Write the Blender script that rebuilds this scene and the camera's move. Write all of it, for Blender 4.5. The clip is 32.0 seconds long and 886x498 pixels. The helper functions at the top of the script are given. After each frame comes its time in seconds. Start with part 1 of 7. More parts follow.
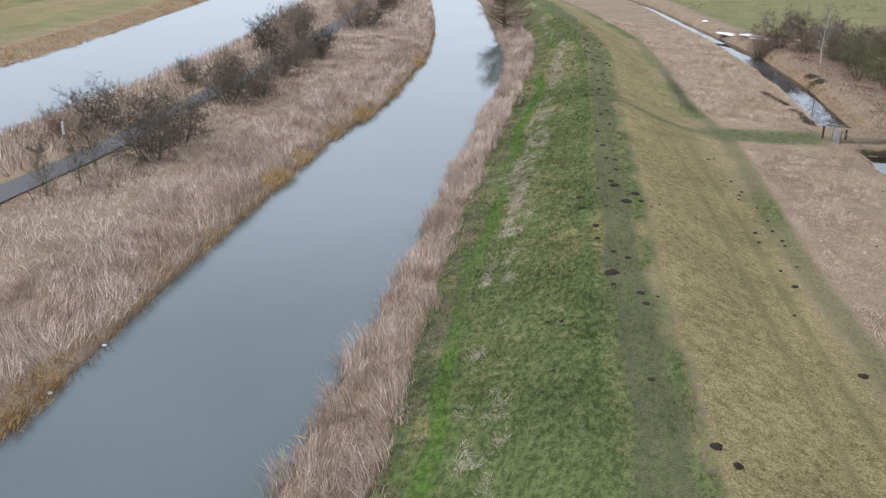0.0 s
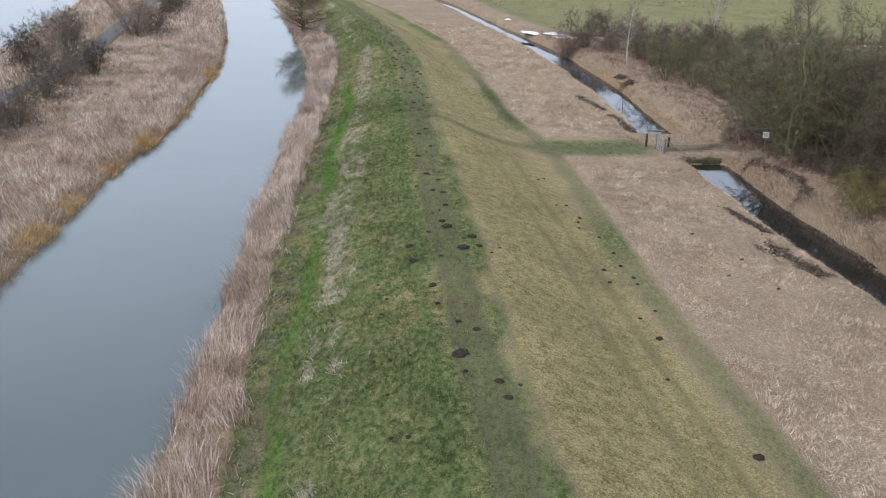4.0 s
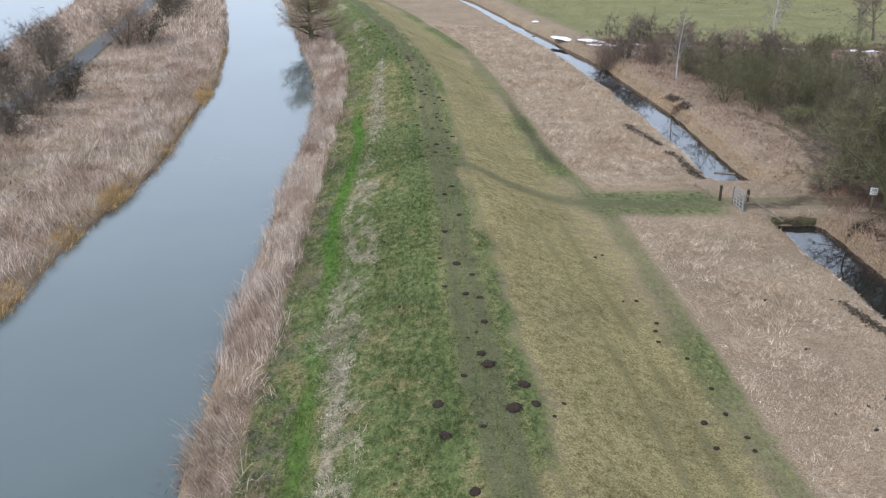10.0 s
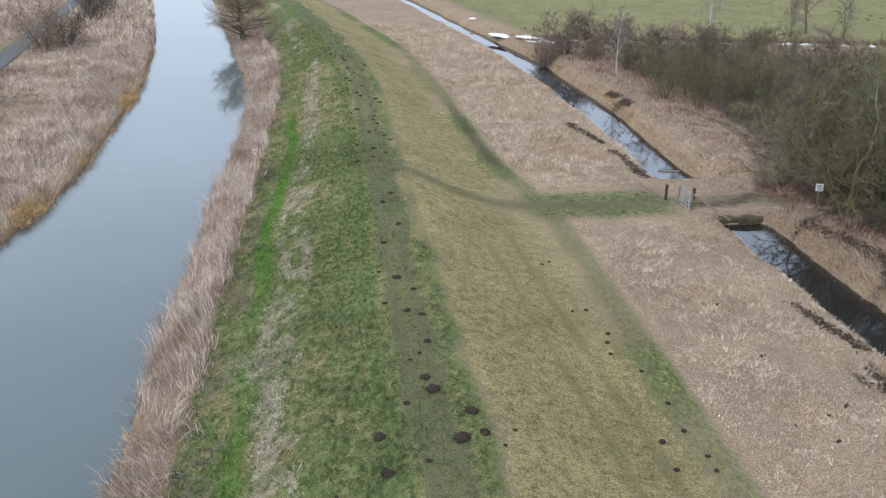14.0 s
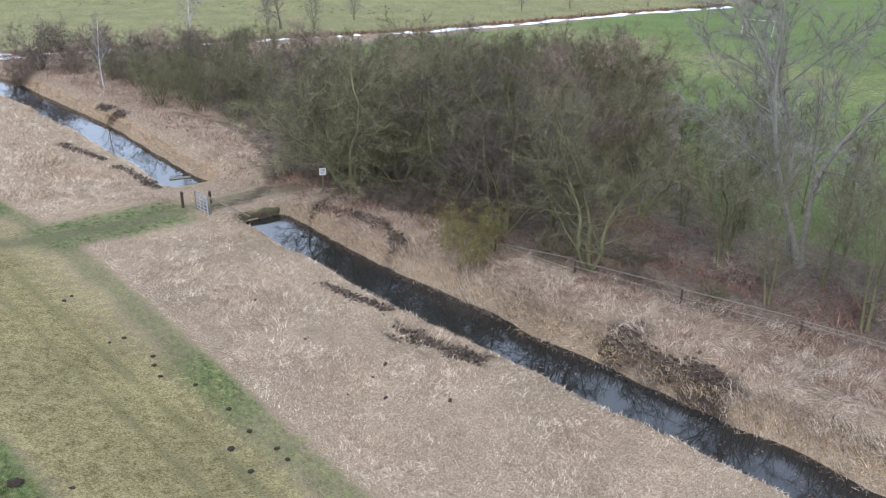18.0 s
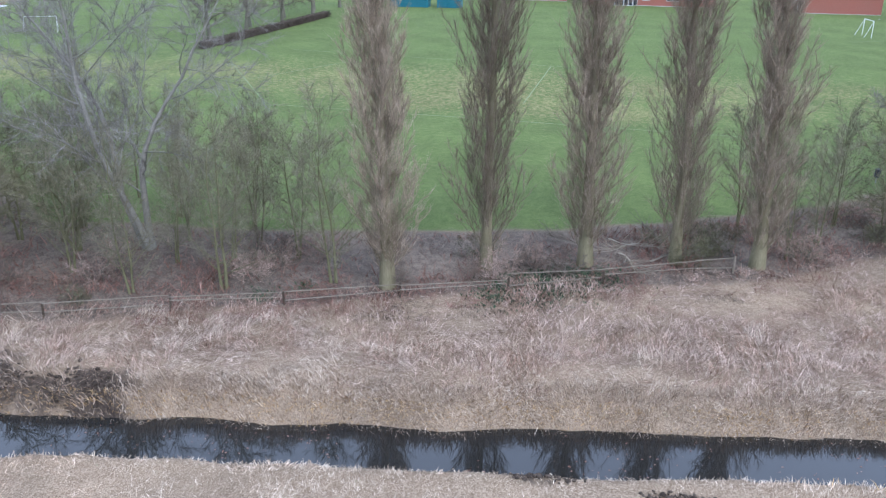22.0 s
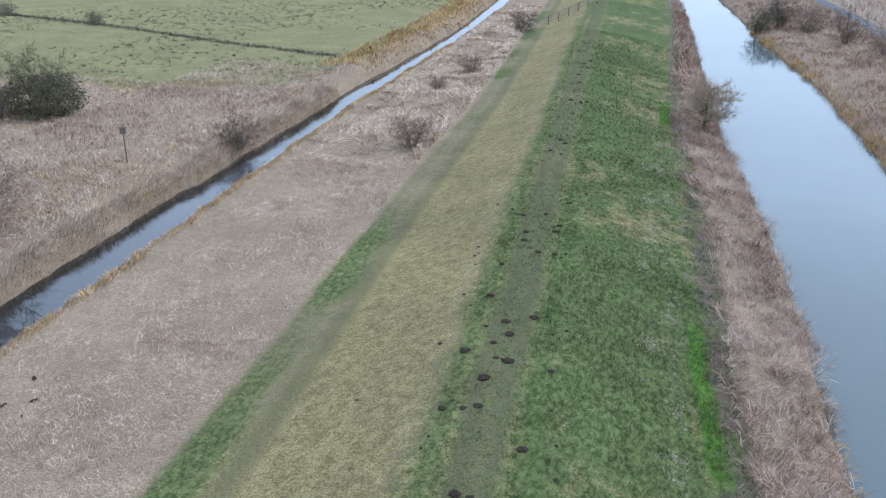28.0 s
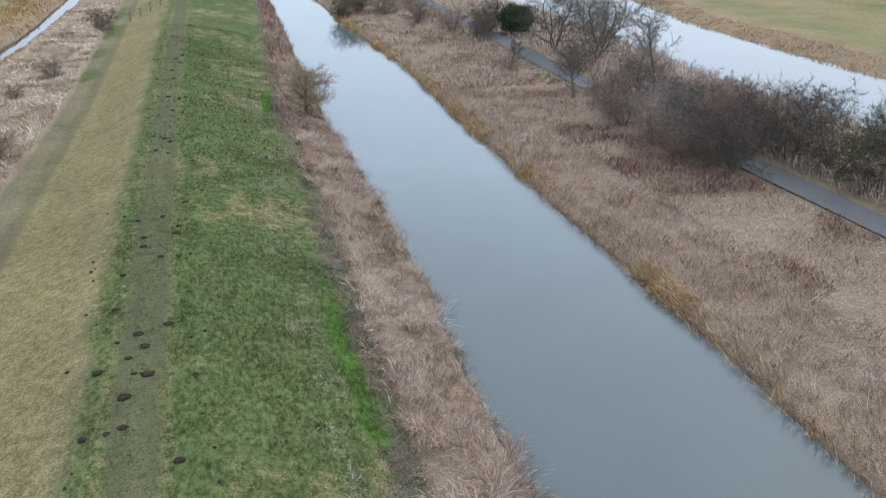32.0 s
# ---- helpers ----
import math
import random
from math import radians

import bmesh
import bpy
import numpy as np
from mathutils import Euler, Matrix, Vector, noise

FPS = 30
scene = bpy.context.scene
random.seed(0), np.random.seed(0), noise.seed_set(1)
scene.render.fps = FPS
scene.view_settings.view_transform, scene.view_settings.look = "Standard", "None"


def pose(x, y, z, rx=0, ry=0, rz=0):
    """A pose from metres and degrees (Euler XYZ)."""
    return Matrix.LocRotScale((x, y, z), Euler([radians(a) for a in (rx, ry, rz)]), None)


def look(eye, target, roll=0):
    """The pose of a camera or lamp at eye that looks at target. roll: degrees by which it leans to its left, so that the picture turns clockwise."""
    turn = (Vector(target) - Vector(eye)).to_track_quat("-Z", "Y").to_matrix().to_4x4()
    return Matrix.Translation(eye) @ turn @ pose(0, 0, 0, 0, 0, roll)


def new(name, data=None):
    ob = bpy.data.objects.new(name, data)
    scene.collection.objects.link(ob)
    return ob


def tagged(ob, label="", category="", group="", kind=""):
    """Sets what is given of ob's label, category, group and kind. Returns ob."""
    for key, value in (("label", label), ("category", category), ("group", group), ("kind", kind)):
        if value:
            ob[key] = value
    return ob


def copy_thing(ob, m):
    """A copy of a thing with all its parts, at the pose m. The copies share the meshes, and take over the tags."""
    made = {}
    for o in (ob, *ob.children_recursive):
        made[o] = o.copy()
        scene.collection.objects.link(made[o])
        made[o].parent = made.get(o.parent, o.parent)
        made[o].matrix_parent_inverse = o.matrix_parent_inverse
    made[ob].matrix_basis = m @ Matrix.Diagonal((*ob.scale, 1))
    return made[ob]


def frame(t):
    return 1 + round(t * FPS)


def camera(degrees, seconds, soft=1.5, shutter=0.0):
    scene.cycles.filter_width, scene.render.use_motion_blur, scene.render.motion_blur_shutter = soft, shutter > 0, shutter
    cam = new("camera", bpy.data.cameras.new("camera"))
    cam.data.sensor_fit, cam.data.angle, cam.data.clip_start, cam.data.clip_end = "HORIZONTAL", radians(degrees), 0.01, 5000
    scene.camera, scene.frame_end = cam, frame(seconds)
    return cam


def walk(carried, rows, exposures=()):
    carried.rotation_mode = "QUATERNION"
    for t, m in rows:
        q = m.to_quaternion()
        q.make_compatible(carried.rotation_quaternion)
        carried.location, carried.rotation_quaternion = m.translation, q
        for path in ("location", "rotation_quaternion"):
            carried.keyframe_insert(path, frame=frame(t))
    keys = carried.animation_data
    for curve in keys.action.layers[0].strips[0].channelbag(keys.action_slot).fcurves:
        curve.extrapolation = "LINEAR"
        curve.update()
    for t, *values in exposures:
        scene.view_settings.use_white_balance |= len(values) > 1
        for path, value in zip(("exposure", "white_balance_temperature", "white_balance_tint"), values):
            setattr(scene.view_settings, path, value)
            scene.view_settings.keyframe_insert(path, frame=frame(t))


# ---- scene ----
# camera and its way: seconds, place, yaw, pitch, roll
cam = camera(54.58, 32.0, soft=1.2)
PATH = [
    (0.000, 0.933, -11.043, 15.405, 12.065, -21.072, 0.019),
    (0.500, 0.686, -10.244, 15.383, 7.968, -21.106, 0.083),
    (1.000, 0.508, -9.433, 15.375, 5.888, -21.122, 0.136),
    (1.500, 0.362, -8.576, 15.397, 3.900, -21.159, 0.178),
    (2.000, 0.248, -7.677, 15.427, 3.850, -21.219, 0.262),
    (2.500, 0.127, -6.745, 15.479, 3.821, -21.274, 0.314),
    (3.000, 0.022, -5.799, 15.520, -0.973, -21.311, 0.368),
    (3.500, -0.061, -4.859, 15.578, -1.114, -21.353, 0.393),
    (5.500, -0.308, -0.841, 15.768, -0.655, -21.486, 0.509),
    (6.000, -0.362, 0.174, 15.842, -0.489, -21.581, 0.484),
    (6.500, -0.400, 1.148, 15.949, -0.347, -21.638, 0.440),
    (7.000, -0.460, 2.095, 16.088, -0.244, -21.746, 0.351),
    (7.500, -0.558, 3.020, 16.230, -0.166, -21.868, 0.225),
    (8.000, -0.636, 3.943, 16.364, -0.140, -21.975, 0.170),
    (8.500, -0.656, 4.843, 16.490, -0.078, -22.094, 0.107),
    (9.000, -0.671, 5.753, 16.567, -0.022, -22.178, -0.013),
    (9.500, -0.710, 6.695, 16.627, 0.000, -22.231, -0.086),
    (10.000, -0.735, 7.656, 16.683, 0.057, -22.331, -0.089),
    (10.500, -0.759, 8.561, 16.763, 0.084, -22.339, -0.108),
    (11.000, -0.760, 9.220, 16.806, 0.183, -22.313, -0.154),
    (11.500, -0.755, 9.553, 16.728, 0.395, -22.507, -0.241),
    (12.000, -0.746, 9.698, 16.626, 0.597, -22.488, -0.287),
    (12.500, -0.719, 9.725, 16.569, 0.813, -22.480, -0.400),
    (13.000, -0.658, 9.718, 16.499, 0.993, -22.492, -0.391),
    (13.500, -0.586, 9.726, 16.443, -0.351, -22.489, -0.337),
    (14.000, -0.520, 9.735, 16.432, -3.978, -22.489, -0.200),
    (14.500, -0.471, 9.754, 16.465, -7.909, -22.433, -0.151),
    (16.500, -0.392, 9.827, 16.590, -23.376, -22.393, 0.122),
    (17.000, -0.389, 9.853, 16.609, -27.780, -22.393, 0.191),
    (17.500, -0.396, 9.855, 16.614, -32.414, -22.368, 0.344),
    (18.000, -0.397, 9.863, 16.574, -37.055, -22.364, 0.405),
    (18.500, -0.373, 9.875, 16.508, -42.428, -22.331, 0.535),
    (19.000, -0.345, 9.889, 16.441, -47.468, -22.296, 0.522),
    (19.500, -0.349, 9.877, 16.421, -52.195, -22.283, 0.546),
    (20.000, -0.346, 9.861, 16.407, -57.704, -22.296, 0.582),
    (20.500, -0.340, 9.848, 16.382, -63.633, -22.293, 0.605),
    (21.000, -0.339, 9.859, 16.351, -69.585, -22.311, 0.683),
    (21.500, -0.320, 9.851, 16.341, -75.482, -22.295, 0.727),
    (22.000, -0.298, 9.823, 16.334, -81.437, -22.279, 0.770),
    (22.500, -0.275, 9.800, 16.344, -87.544, -22.254, 0.805),
    (23.000, -0.231, 9.788, 16.352, -93.776, -22.169, 0.845),
    (23.500, -0.223, 9.768, 16.347, -100.201, -22.126, 0.893),
    (24.000, -0.208, 9.749, 16.322, -106.735, -22.086, 0.943),
    (24.500, -0.226, 9.731, 16.286, -113.596, -22.049, 0.959),
    (25.000, -0.230, 9.717, 16.262, -120.615, -22.031, 1.016),
    (25.500, -0.242, 9.703, 16.260, -128.003, -22.014, 0.952),
    (27.500, -0.118, 9.645, 16.252, -157.132, -22.093, 0.231),
    (28.000, -0.098, 9.646, 16.228, -164.694, -22.148, 0.313),
    (28.500, -0.094, 9.651, 16.203, -172.511, -22.174, 0.387),
    (29.000, -0.101, 9.648, 16.187, -175.121, -22.257, 0.428),
    (29.500, -0.095, 9.667, 16.154, -174.827, -22.321, 0.426),
    (30.000, -0.101, 9.681, 16.124, -174.676, -22.380, 0.456),
    (30.500, -0.115, 9.679, 16.101, -176.735, -22.410, 0.460),
    (31.000, -0.135, 9.681, 16.086, -180.804, -22.430, 0.496),
    (31.500, -0.147, 9.677, 16.079, -186.162, -22.439, 0.502),
    (32.000, -0.149, 9.679, 16.068, -191.102, -22.452, 0.559),
]
walk(cam, [(t, pose(x, y, z, 90 + pitch, 0, yaw) @ pose(0, 0, 0, 0, 0, roll)) for t, x, y, z, yaw, pitch, roll in PATH],
     exposures=((0, 0.38, 6600, 11), (3, 0.32, 6550, 11), (7, 0.45, 6400, 10), (13, 0.45, 6350, 10), (17, 0.66, 6250, 10), (19, 0.84, 5700, 12), (21, 0.92, 5500, 13), (23, 0.98, 5550, 13), (25, 0.82, 5600, 12), (28, 0.52, 5600, 8), (32, 0.42, 6200, 8)))

# ---- world and light: overcast winter daylight ----
world = bpy.data.worlds.new("overcast_sky")
scene.world = world
world.use_nodes = True
wn, wl = world.node_tree.nodes, world.node_tree.links
SUN_HEIGHT, SUN_TURN = radians(46), radians(228)
sky = wn.new("ShaderNodeTexSky")
sky.sky_type, sky.sun_disc = "NISHITA", False
sky.sun_elevation, sky.sun_rotation = SUN_HEIGHT, SUN_TURN
sky.air_density, sky.dust_density, sky.ozone_density = 1.0, 3.0, 1.0
cloud = wn.new("ShaderNodeMix")
cloud.data_type = "RGBA"
cloud.inputs["Factor"].default_value = 0.80
cloud.inputs["B"].default_value = (6.3, 7.1, 8.5, 1)
wl.new(sky.outputs[0], cloud.inputs["A"])
# a thin overcast is palest low down
way = wn.new("ShaderNodeTexCoord")
parts = wn.new("ShaderNodeSeparateXYZ")
wl.new(way.outputs["Generated"], parts.inputs[0])
low = wn.new("ShaderNodeValToRGB")
steps = low.color_ramp.elements
while len(steps) < 5:
    steps.new(0.5)
for e, (p, v) in zip(steps, ((0.0, 0.62), (0.12, 0.76), (0.30, 0.98), (0.50, 0.85), (0.80, 0.60))):
    e.position, e.color = p, (v, v, v, 1)
wl.new(parts.outputs["Z"], low.inputs[0])
pale = wn.new("ShaderNodeVectorMath")
pale.operation = "SCALE"
wl.new(cloud.outputs["Result"], pale.inputs[0])
brighter = wn.new("ShaderNodeMath")
brighter.operation = "MULTIPLY"
brighter.inputs[1].default_value = 1.55
wl.new(low.outputs[0], brighter.inputs[0])
wl.new(brighter.outputs[0], pale.inputs["Scale"])
wl.new(pale.outputs[0], wn["Background"].inputs[0])
wn["Background"].inputs[1].default_value = 0.118
sun_lamp = bpy.data.lights.new("sun", "SUN")
sun_lamp.energy, sun_lamp.angle, sun_lamp.color = 1.0, radians(20), (1.0, 0.97, 0.93)
sun = new("sun", sun_lamp)
sun.matrix_world = look((60 * math.sin(SUN_TURN), 60 * math.cos(SUN_TURN), 60 * math.tan(SUN_HEIGHT)), (0, 0, 0))

# ---- materials ----
def material(name, rough=0.9):
    m = bpy.data.materials.new(name)
    m.use_nodes = True
    b = m.node_tree.nodes["Principled BSDF"]
    b.inputs["Roughness"].default_value = rough
    b.inputs["Specular IOR Level"].default_value = 0.06
    return m, m.node_tree.nodes, m.node_tree.links, b


def ramp(n, stops):
    r = n.new("ShaderNodeValToRGB")
    els = r.color_ramp.elements
    while len(els) < len(stops):
        els.new(0.5)
    for e, (p, c) in zip(els, stops):
        e.position, e.color = p, (*c, 1)
    return r


def noise_tex(n, l, coord, scale, detail=4.0, rough=0.6, stretch=None):
    t = n.new("ShaderNodeTexNoise")
    t.inputs["Scale"].default_value, t.inputs["Detail"].default_value, t.inputs["Roughness"].default_value = scale, detail, rough
    if stretch:
        mp = n.new("ShaderNodeMapping")
        mp.inputs["Scale"].default_value = stretch
        l.new(coord, mp.inputs["Vector"])
        coord = mp.outputs[0]
    l.new(coord, t.inputs["Vector"])
    return t.outputs["Fac"]


def mix(n, l, fac, a, b, kind="MIX"):
    x = n.new("ShaderNodeMix")
    x.data_type, x.blend_type = "RGBA", kind
    for sock, v in ((x.inputs["Factor"], fac), (x.inputs["A"], a), (x.inputs["B"], b)):
        if isinstance(v, (int, float)):
            sock.default_value = v
        elif isinstance(v, tuple):
            sock.default_value = (*v, 1)
        else:
            l.new(v, sock)
    return x.outputs["Result"]


def calc(n, l, op, a, b=0.0, clamp=False):
    x = n.new("ShaderNodeMath")
    x.operation, x.use_clamp = op, clamp
    for sock, v in zip(x.inputs, (a, b)):
        if isinstance(v, (int, float)):
            sock.default_value = v
        else:
            l.new(v, sock)
    return x.outputs[0]


def place(n):
    return n.new("ShaderNodeNewGeometry").outputs["Position"]


def bump(n, l, b, height, strength, dist):
    u = n.new("ShaderNodeBump")
    u.inputs["Strength"].default_value, u.inputs["Distance"].default_value = strength, dist
    l.new(height, u.inputs["Height"])
    l.new(u.outputs[0], b.inputs["Normal"])


def mottled(name, dark, light, scale=6.0, rough=0.9, big=None, relief=0.3, dist=0.02, stretch=None, islands=0.0):
    """A surface of two colours at two scales; islands: how far pieces of one mesh differ in brightness."""
    m, n, l, b = material(name, rough)
    p = place(n)
    fine = noise_tex(n, l, p, scale * 8, 5, 0.7, stretch)
    wide = noise_tex(n, l, p, scale, 4, 0.6, stretch)
    f = calc(n, l, "ADD", calc(n, l, "MULTIPLY", fine, 0.6), calc(n, l, "MULTIPLY", wide, 0.5))
    c = ramp(n, [(0.35, dark), (0.75, light)])
    l.new(f, c.inputs[0])
    out = c.outputs[0]
    if big:
        out = mix(n, l, calc(n, l, "MULTIPLY", noise_tex(n, l, p, scale * 0.12, 3, 0.6), 0.8), out, big)
    if islands:
        r = n.new("ShaderNodeNewGeometry").outputs["Random Per Island"]
        k = calc(n, l, "ADD", calc(n, l, "MULTIPLY", r, islands), 1 - islands / 2)
        h = n.new("ShaderNodeHueSaturation")
        l.new(k, h.inputs["Value"])
        l.new(out, h.inputs["Color"])
        out = h.outputs[0]
    l.new(out, b.inputs["Base Color"])
    if relief:
        bump(n, l, b, fine, relief, dist)
    return m


def ground_material(name="turf_and_litter", blades_vary=0.0):
    """Earth and turf: kinds of cover are blended by the masks that the ground carries, with ragged edges."""
    m, n, l, b = material(name, 0.95)
    p = place(n)
    fine = noise_tex(n, l, p, 13, 6, 0.8)
    mid = noise_tex(n, l, p, 2.6, 5, 0.7)
    wide = noise_tex(n, l, p, 0.25, 4, 0.6)
    tuft = noise_tex(n, l, p, 5.5, 4, 0.65, (1.0, 0.55, 1.0))

    def pair(dark, light, f):
        r = ramp(n, [(0.42, dark), (0.60, light)])
        l.new(f, r.inputs[0])
        return r.outputs[0]

    both = calc(n, l, "ADD", calc(n, l, "MULTIPLY", fine, 0.70), calc(n, l, "MULTIPLY", mid, 0.30))
    grassy = calc(n, l, "ADD", calc(n, l, "MULTIPLY", tuft, 0.6), calc(n, l, "MULTIPLY", fine, 0.4))
    kinds = [
        ("zone_b", "Green", pair((0.078, 0.116, 0.036), (0.172, 0.208, 0.078), both)),      # playing field
        ("zone_a", "Red", pair((0.054, 0.074, 0.026), (0.152, 0.184, 0.073), grassy)),      # green turf
        ("zone_a", "Green", pair((0.120, 0.100, 0.040), (0.405, 0.342, 0.180), both)),       # straw turf
        ("zone_a", "Blue", pair((0.080, 0.083, 0.043), (0.155, 0.152, 0.088), both)),       # worn track
        ("zone_b", "Red", pair((0.145, 0.136, 0.058), (0.325, 0.296, 0.158), both)),        # pasture
        ("zone_b", "Blue", pair((0.088, 0.068, 0.053), (0.245, 0.202, 0.163), both)),       # leaf litter
        ("zone_c", "Red", pair((0.028, 0.021, 0.017), (0.110, 0.086, 0.068), both)),        # bare peat, also the painted undercut shade of the banks
        ("zone_c", "Green", pair((0.046, 0.098, 0.017), (0.108, 0.190, 0.038), grassy)),    # fresh bright turf
        ("zone_c", "Blue", pair((0.230, 0.190, 0.130), (0.420, 0.370, 0.290), both)),       # bleached dead grass
    ]
    bits = noise_tex(n, l, p, 24, 3, 0.7)
    out = pair((0.155, 0.110, 0.072), (0.460, 0.362, 0.262), calc(n, l, "ADD", calc(n, l, "MULTIPLY", bits, 0.5), calc(n, l, "MULTIPLY", both, 0.5)))                           # flattened reed litter
    ragged = calc(n, l, "ADD", calc(n, l, "MULTIPLY", mid, 0.55), calc(n, l, "MULTIPLY", fine, 0.35))
    cache = {}
    for attr, ch, colour in kinds:
        if attr not in cache:
            a = n.new("ShaderNodeAttribute")
            a.attribute_name = attr
            sp = n.new("ShaderNodeSeparateColor")
            l.new(a.outputs["Color"], sp.inputs[0])
            cache[attr] = sp
        f = calc(n, l, "ADD", cache[attr].outputs[ch], calc(n, l, "MULTIPLY", calc(n, l, "SUBTRACT", ragged, 0.45), 2.4))
        f = calc(n, l, "MULTIPLY", calc(n, l, "SUBTRACT", f, 0.24), 2.0, True)
        out = mix(n, l, f, out, colour)
    tone = ramp(n, [(0.3, (0.80, 0.80, 0.80)), (0.7, (1.18, 1.16, 1.12))])
    l.new(wide, tone.inputs[0])
    out = mix(n, l, 0.8, out, tone.outputs[0], "MULTIPLY")
    if blades_vary:
        rnd = n.new("ShaderNodeNewGeometry").outputs["Random Per Island"]
        h = n.new("ShaderNodeHueSaturation")
        l.new(calc(n, l, "ADD", calc(n, l, "MULTIPLY", rnd, blades_vary), 1 - blades_vary * 0.42), h.inputs["Value"])
        l.new(out, h.inputs["Color"])
        out = h.outputs[0]
    l.new(out, b.inputs["Base Color"])
    bump(n, l, b, grassy, 0.9, 0.08)
    return m


def water_material(name, body, ripple, strength, rough=0.05, ior=1.5):
    m, n, l, b = material(name, rough)
    p = place(n)
    big = noise_tex(n, l, p, 0.08, 3, 0.5)
    r = ramp(n, [(0.35, body), (0.7, tuple(v * 1.25 for v in body))])
    l.new(big, r.inputs[0])
    l.new(r.outputs[0], b.inputs["Base Color"])
    b.inputs["Specular IOR Level"].default_value = 0.5
    b.inputs["IOR"].default_value = ior
    bump(n, l, b, noise_tex(n, l, p, ripple, 3, 0.5, (1.0, 0.5, 1.0)), strength, 0.03)
    return m


MAT_GROUND = ground_material()
MAT_TURF = ground_material("turf_blades", 1.3)
MAT_RIVER = water_material("silty_river_water", (0.078, 0.101, 0.100), 1.6, 0.05)
MAT_DITCH = water_material("black_ditch_water", (0.017, 0.017, 0.016), 2.2, 0.018, 0.015, 1.62)
MAT_ASPHALT = mottled("worn_asphalt", (0.10, 0.10, 0.105), (0.19, 0.19, 0.195), 4.0, 0.9, (0.14, 0.135, 0.125))

# ---- plan: where each line of the landscape runs, x against y ----
def line(*pairs):
    ys, xs = [p[0] for p in pairs], [p[1] for p in pairs]

    def at(y):
        # a rounded run through the given places
        y = np.asarray(y, float)
        return (np.interp(y - 3, ys, xs) + 2 * np.interp(y, ys, xs) + np.interp(y + 3, ys, xs)) / 4
    return at


FAR_BANK = line((-600, 30), (-200, 0), (-132, -6.8), (-106, -8.7), (-77, -12.1), (-46, -13.6), (-30, -14.5), (-19, -15.5), (-7, -15.9),
                (8, -16.9), (22, -18), (34, -18.7), (48, -19.5), (60, -19), (88, -21.8), (108, -25.7), (119, -28), (157, -37.3), (260, -75), (900, -400))
NEAR_BANK = line((-600, 45), (-200, 5), (-133, 0.3), (-102, -1.3), (-67, -2.9), (-52, -3.6), (-41, -4.9), (-24, -6.1), (-15, -6.1), (-9, -6.7),
                 (7, -7.9), (24, -8.3), (38, -9.4), (49, -10), (70, -10.8), (83, -11.8), (93, -13.8), (119, -19.3), (157, -28), (260, -64), (900, -386))
BERM = line((-600, 47), (-200, 6.5), (-126, 1.9), (-84, 0.7), (-53, -0.2), (-39, -1.5), (-25, -2.3), (-9, -3.1), (10, -4.9), (29, -6.5), (47, -7.3),
            (59, -7.7), (89, -9.4), (128, -16.5), (157, -24.5), (260, -60), (900, -382))
TRACK = line((-600, 70), (-200, 17.5), (-122, 12), (-72, 8.9), (-40, 6.4), (-17, 4.7), (-7, 3.8), (6, 2.6), (17, 1.5), (27, 0.9), (35, 0.35), (46, -0.4),
             (56, -0.9), (81, -2.5), (103, -6), (131, -12), (157, -20), (260, -54), (900, -375))
TOE = line((-600, 84), (-200, 28), (-139, 22.5), (-61, 16.1), (-35, 14.9), (-21, 14), (-7, 13.3), (29, 9.9), (45, 9.3), (54, 8.6), (62, 6.8), (82, 5.1),
           (104, 2.5), (138, -5.4), (157, -11), (260, -44), (900, -365))
DITCH_W = line((-600, 98), (-200, 36), (-137, 29.7), (-95, 27.3), (-57, 26.6), (-37, 25.6), (-21, 24.5), (-10, 24), (0, 22.9), (6, 22), (15, 21), (21, 20.6),
               (30, 19.3), (36, 18.4), (44, 17.9), (51, 17.4), (60, 16.2), (72, 15.8), (88, 14.4), (106, 11.9), (160, 2), (260, -26), (900, -345))
DITCH_E = line((-600, 101), (-200, 38.5), (-137, 31.9), (-100, 29.4), (-62, 29), (-38, 28.1), (-26, 27.7), (-16, 27), (-8, 26.1), (0, 25.3), (8, 24.4),
               (15, 23.5), (22, 22.7), (30, 21.9), (36, 21.1), (43, 20.2), (51, 20), (58, 18.6), (74, 18.3), (81, 17.8), (99, 16), (106, 14.5), (160, 4), (260, -24), (900, -343))
LAKE_E = line((-600, 0), (-200, -31), (-129, -37), (-99, -40.5), (-64, -40.5), (-53, -41.4), (-45, -43), (0, -44.2), (44, -44.7), (53, -44.9), (78, -46.8), (103, -50.3), (155, -62.2), (260, -100), (900, -425))
LAKE_W = line((-600, -30), (-200, -66), (-127, -58), (-100, -54.5), (-76, -55.3), (-60, -55.8), (0, -60), (70, -65.1), (80, -66.2), (109, -71.8), (151, -80.7), (260, -120), (900, -450))
CYCLE = line((-600, 16), (-200, -16), (-120, -22.5), (-80, -24.6), (-68, -25), (-58, -25.7), (-36, -27.3), (-31, -27.8), (-24, -28.5), (0, -30.4), (27, -31.8), (38, -31.9), (54, -33.6),
             (73, -34.7), (82, -35), (102, -38.6), (114, -40.8), (152, -47.7), (260, -85), (900, -412))
RIVER_Z, DITCH_Z, LAKE_Z = 0.40, 0.10, 0.40


def nearer(f, seed):
    def at(y):
        y = np.asarray(y, float)
        return f(y) * 0.983 + 0.30 * (vnoise(y, y * 0, 2.7, seed) - 0.5) + 0.16 * (vnoise(y, y * 0, 0.7, seed + 1) - 0.5) - 0.02
    return at


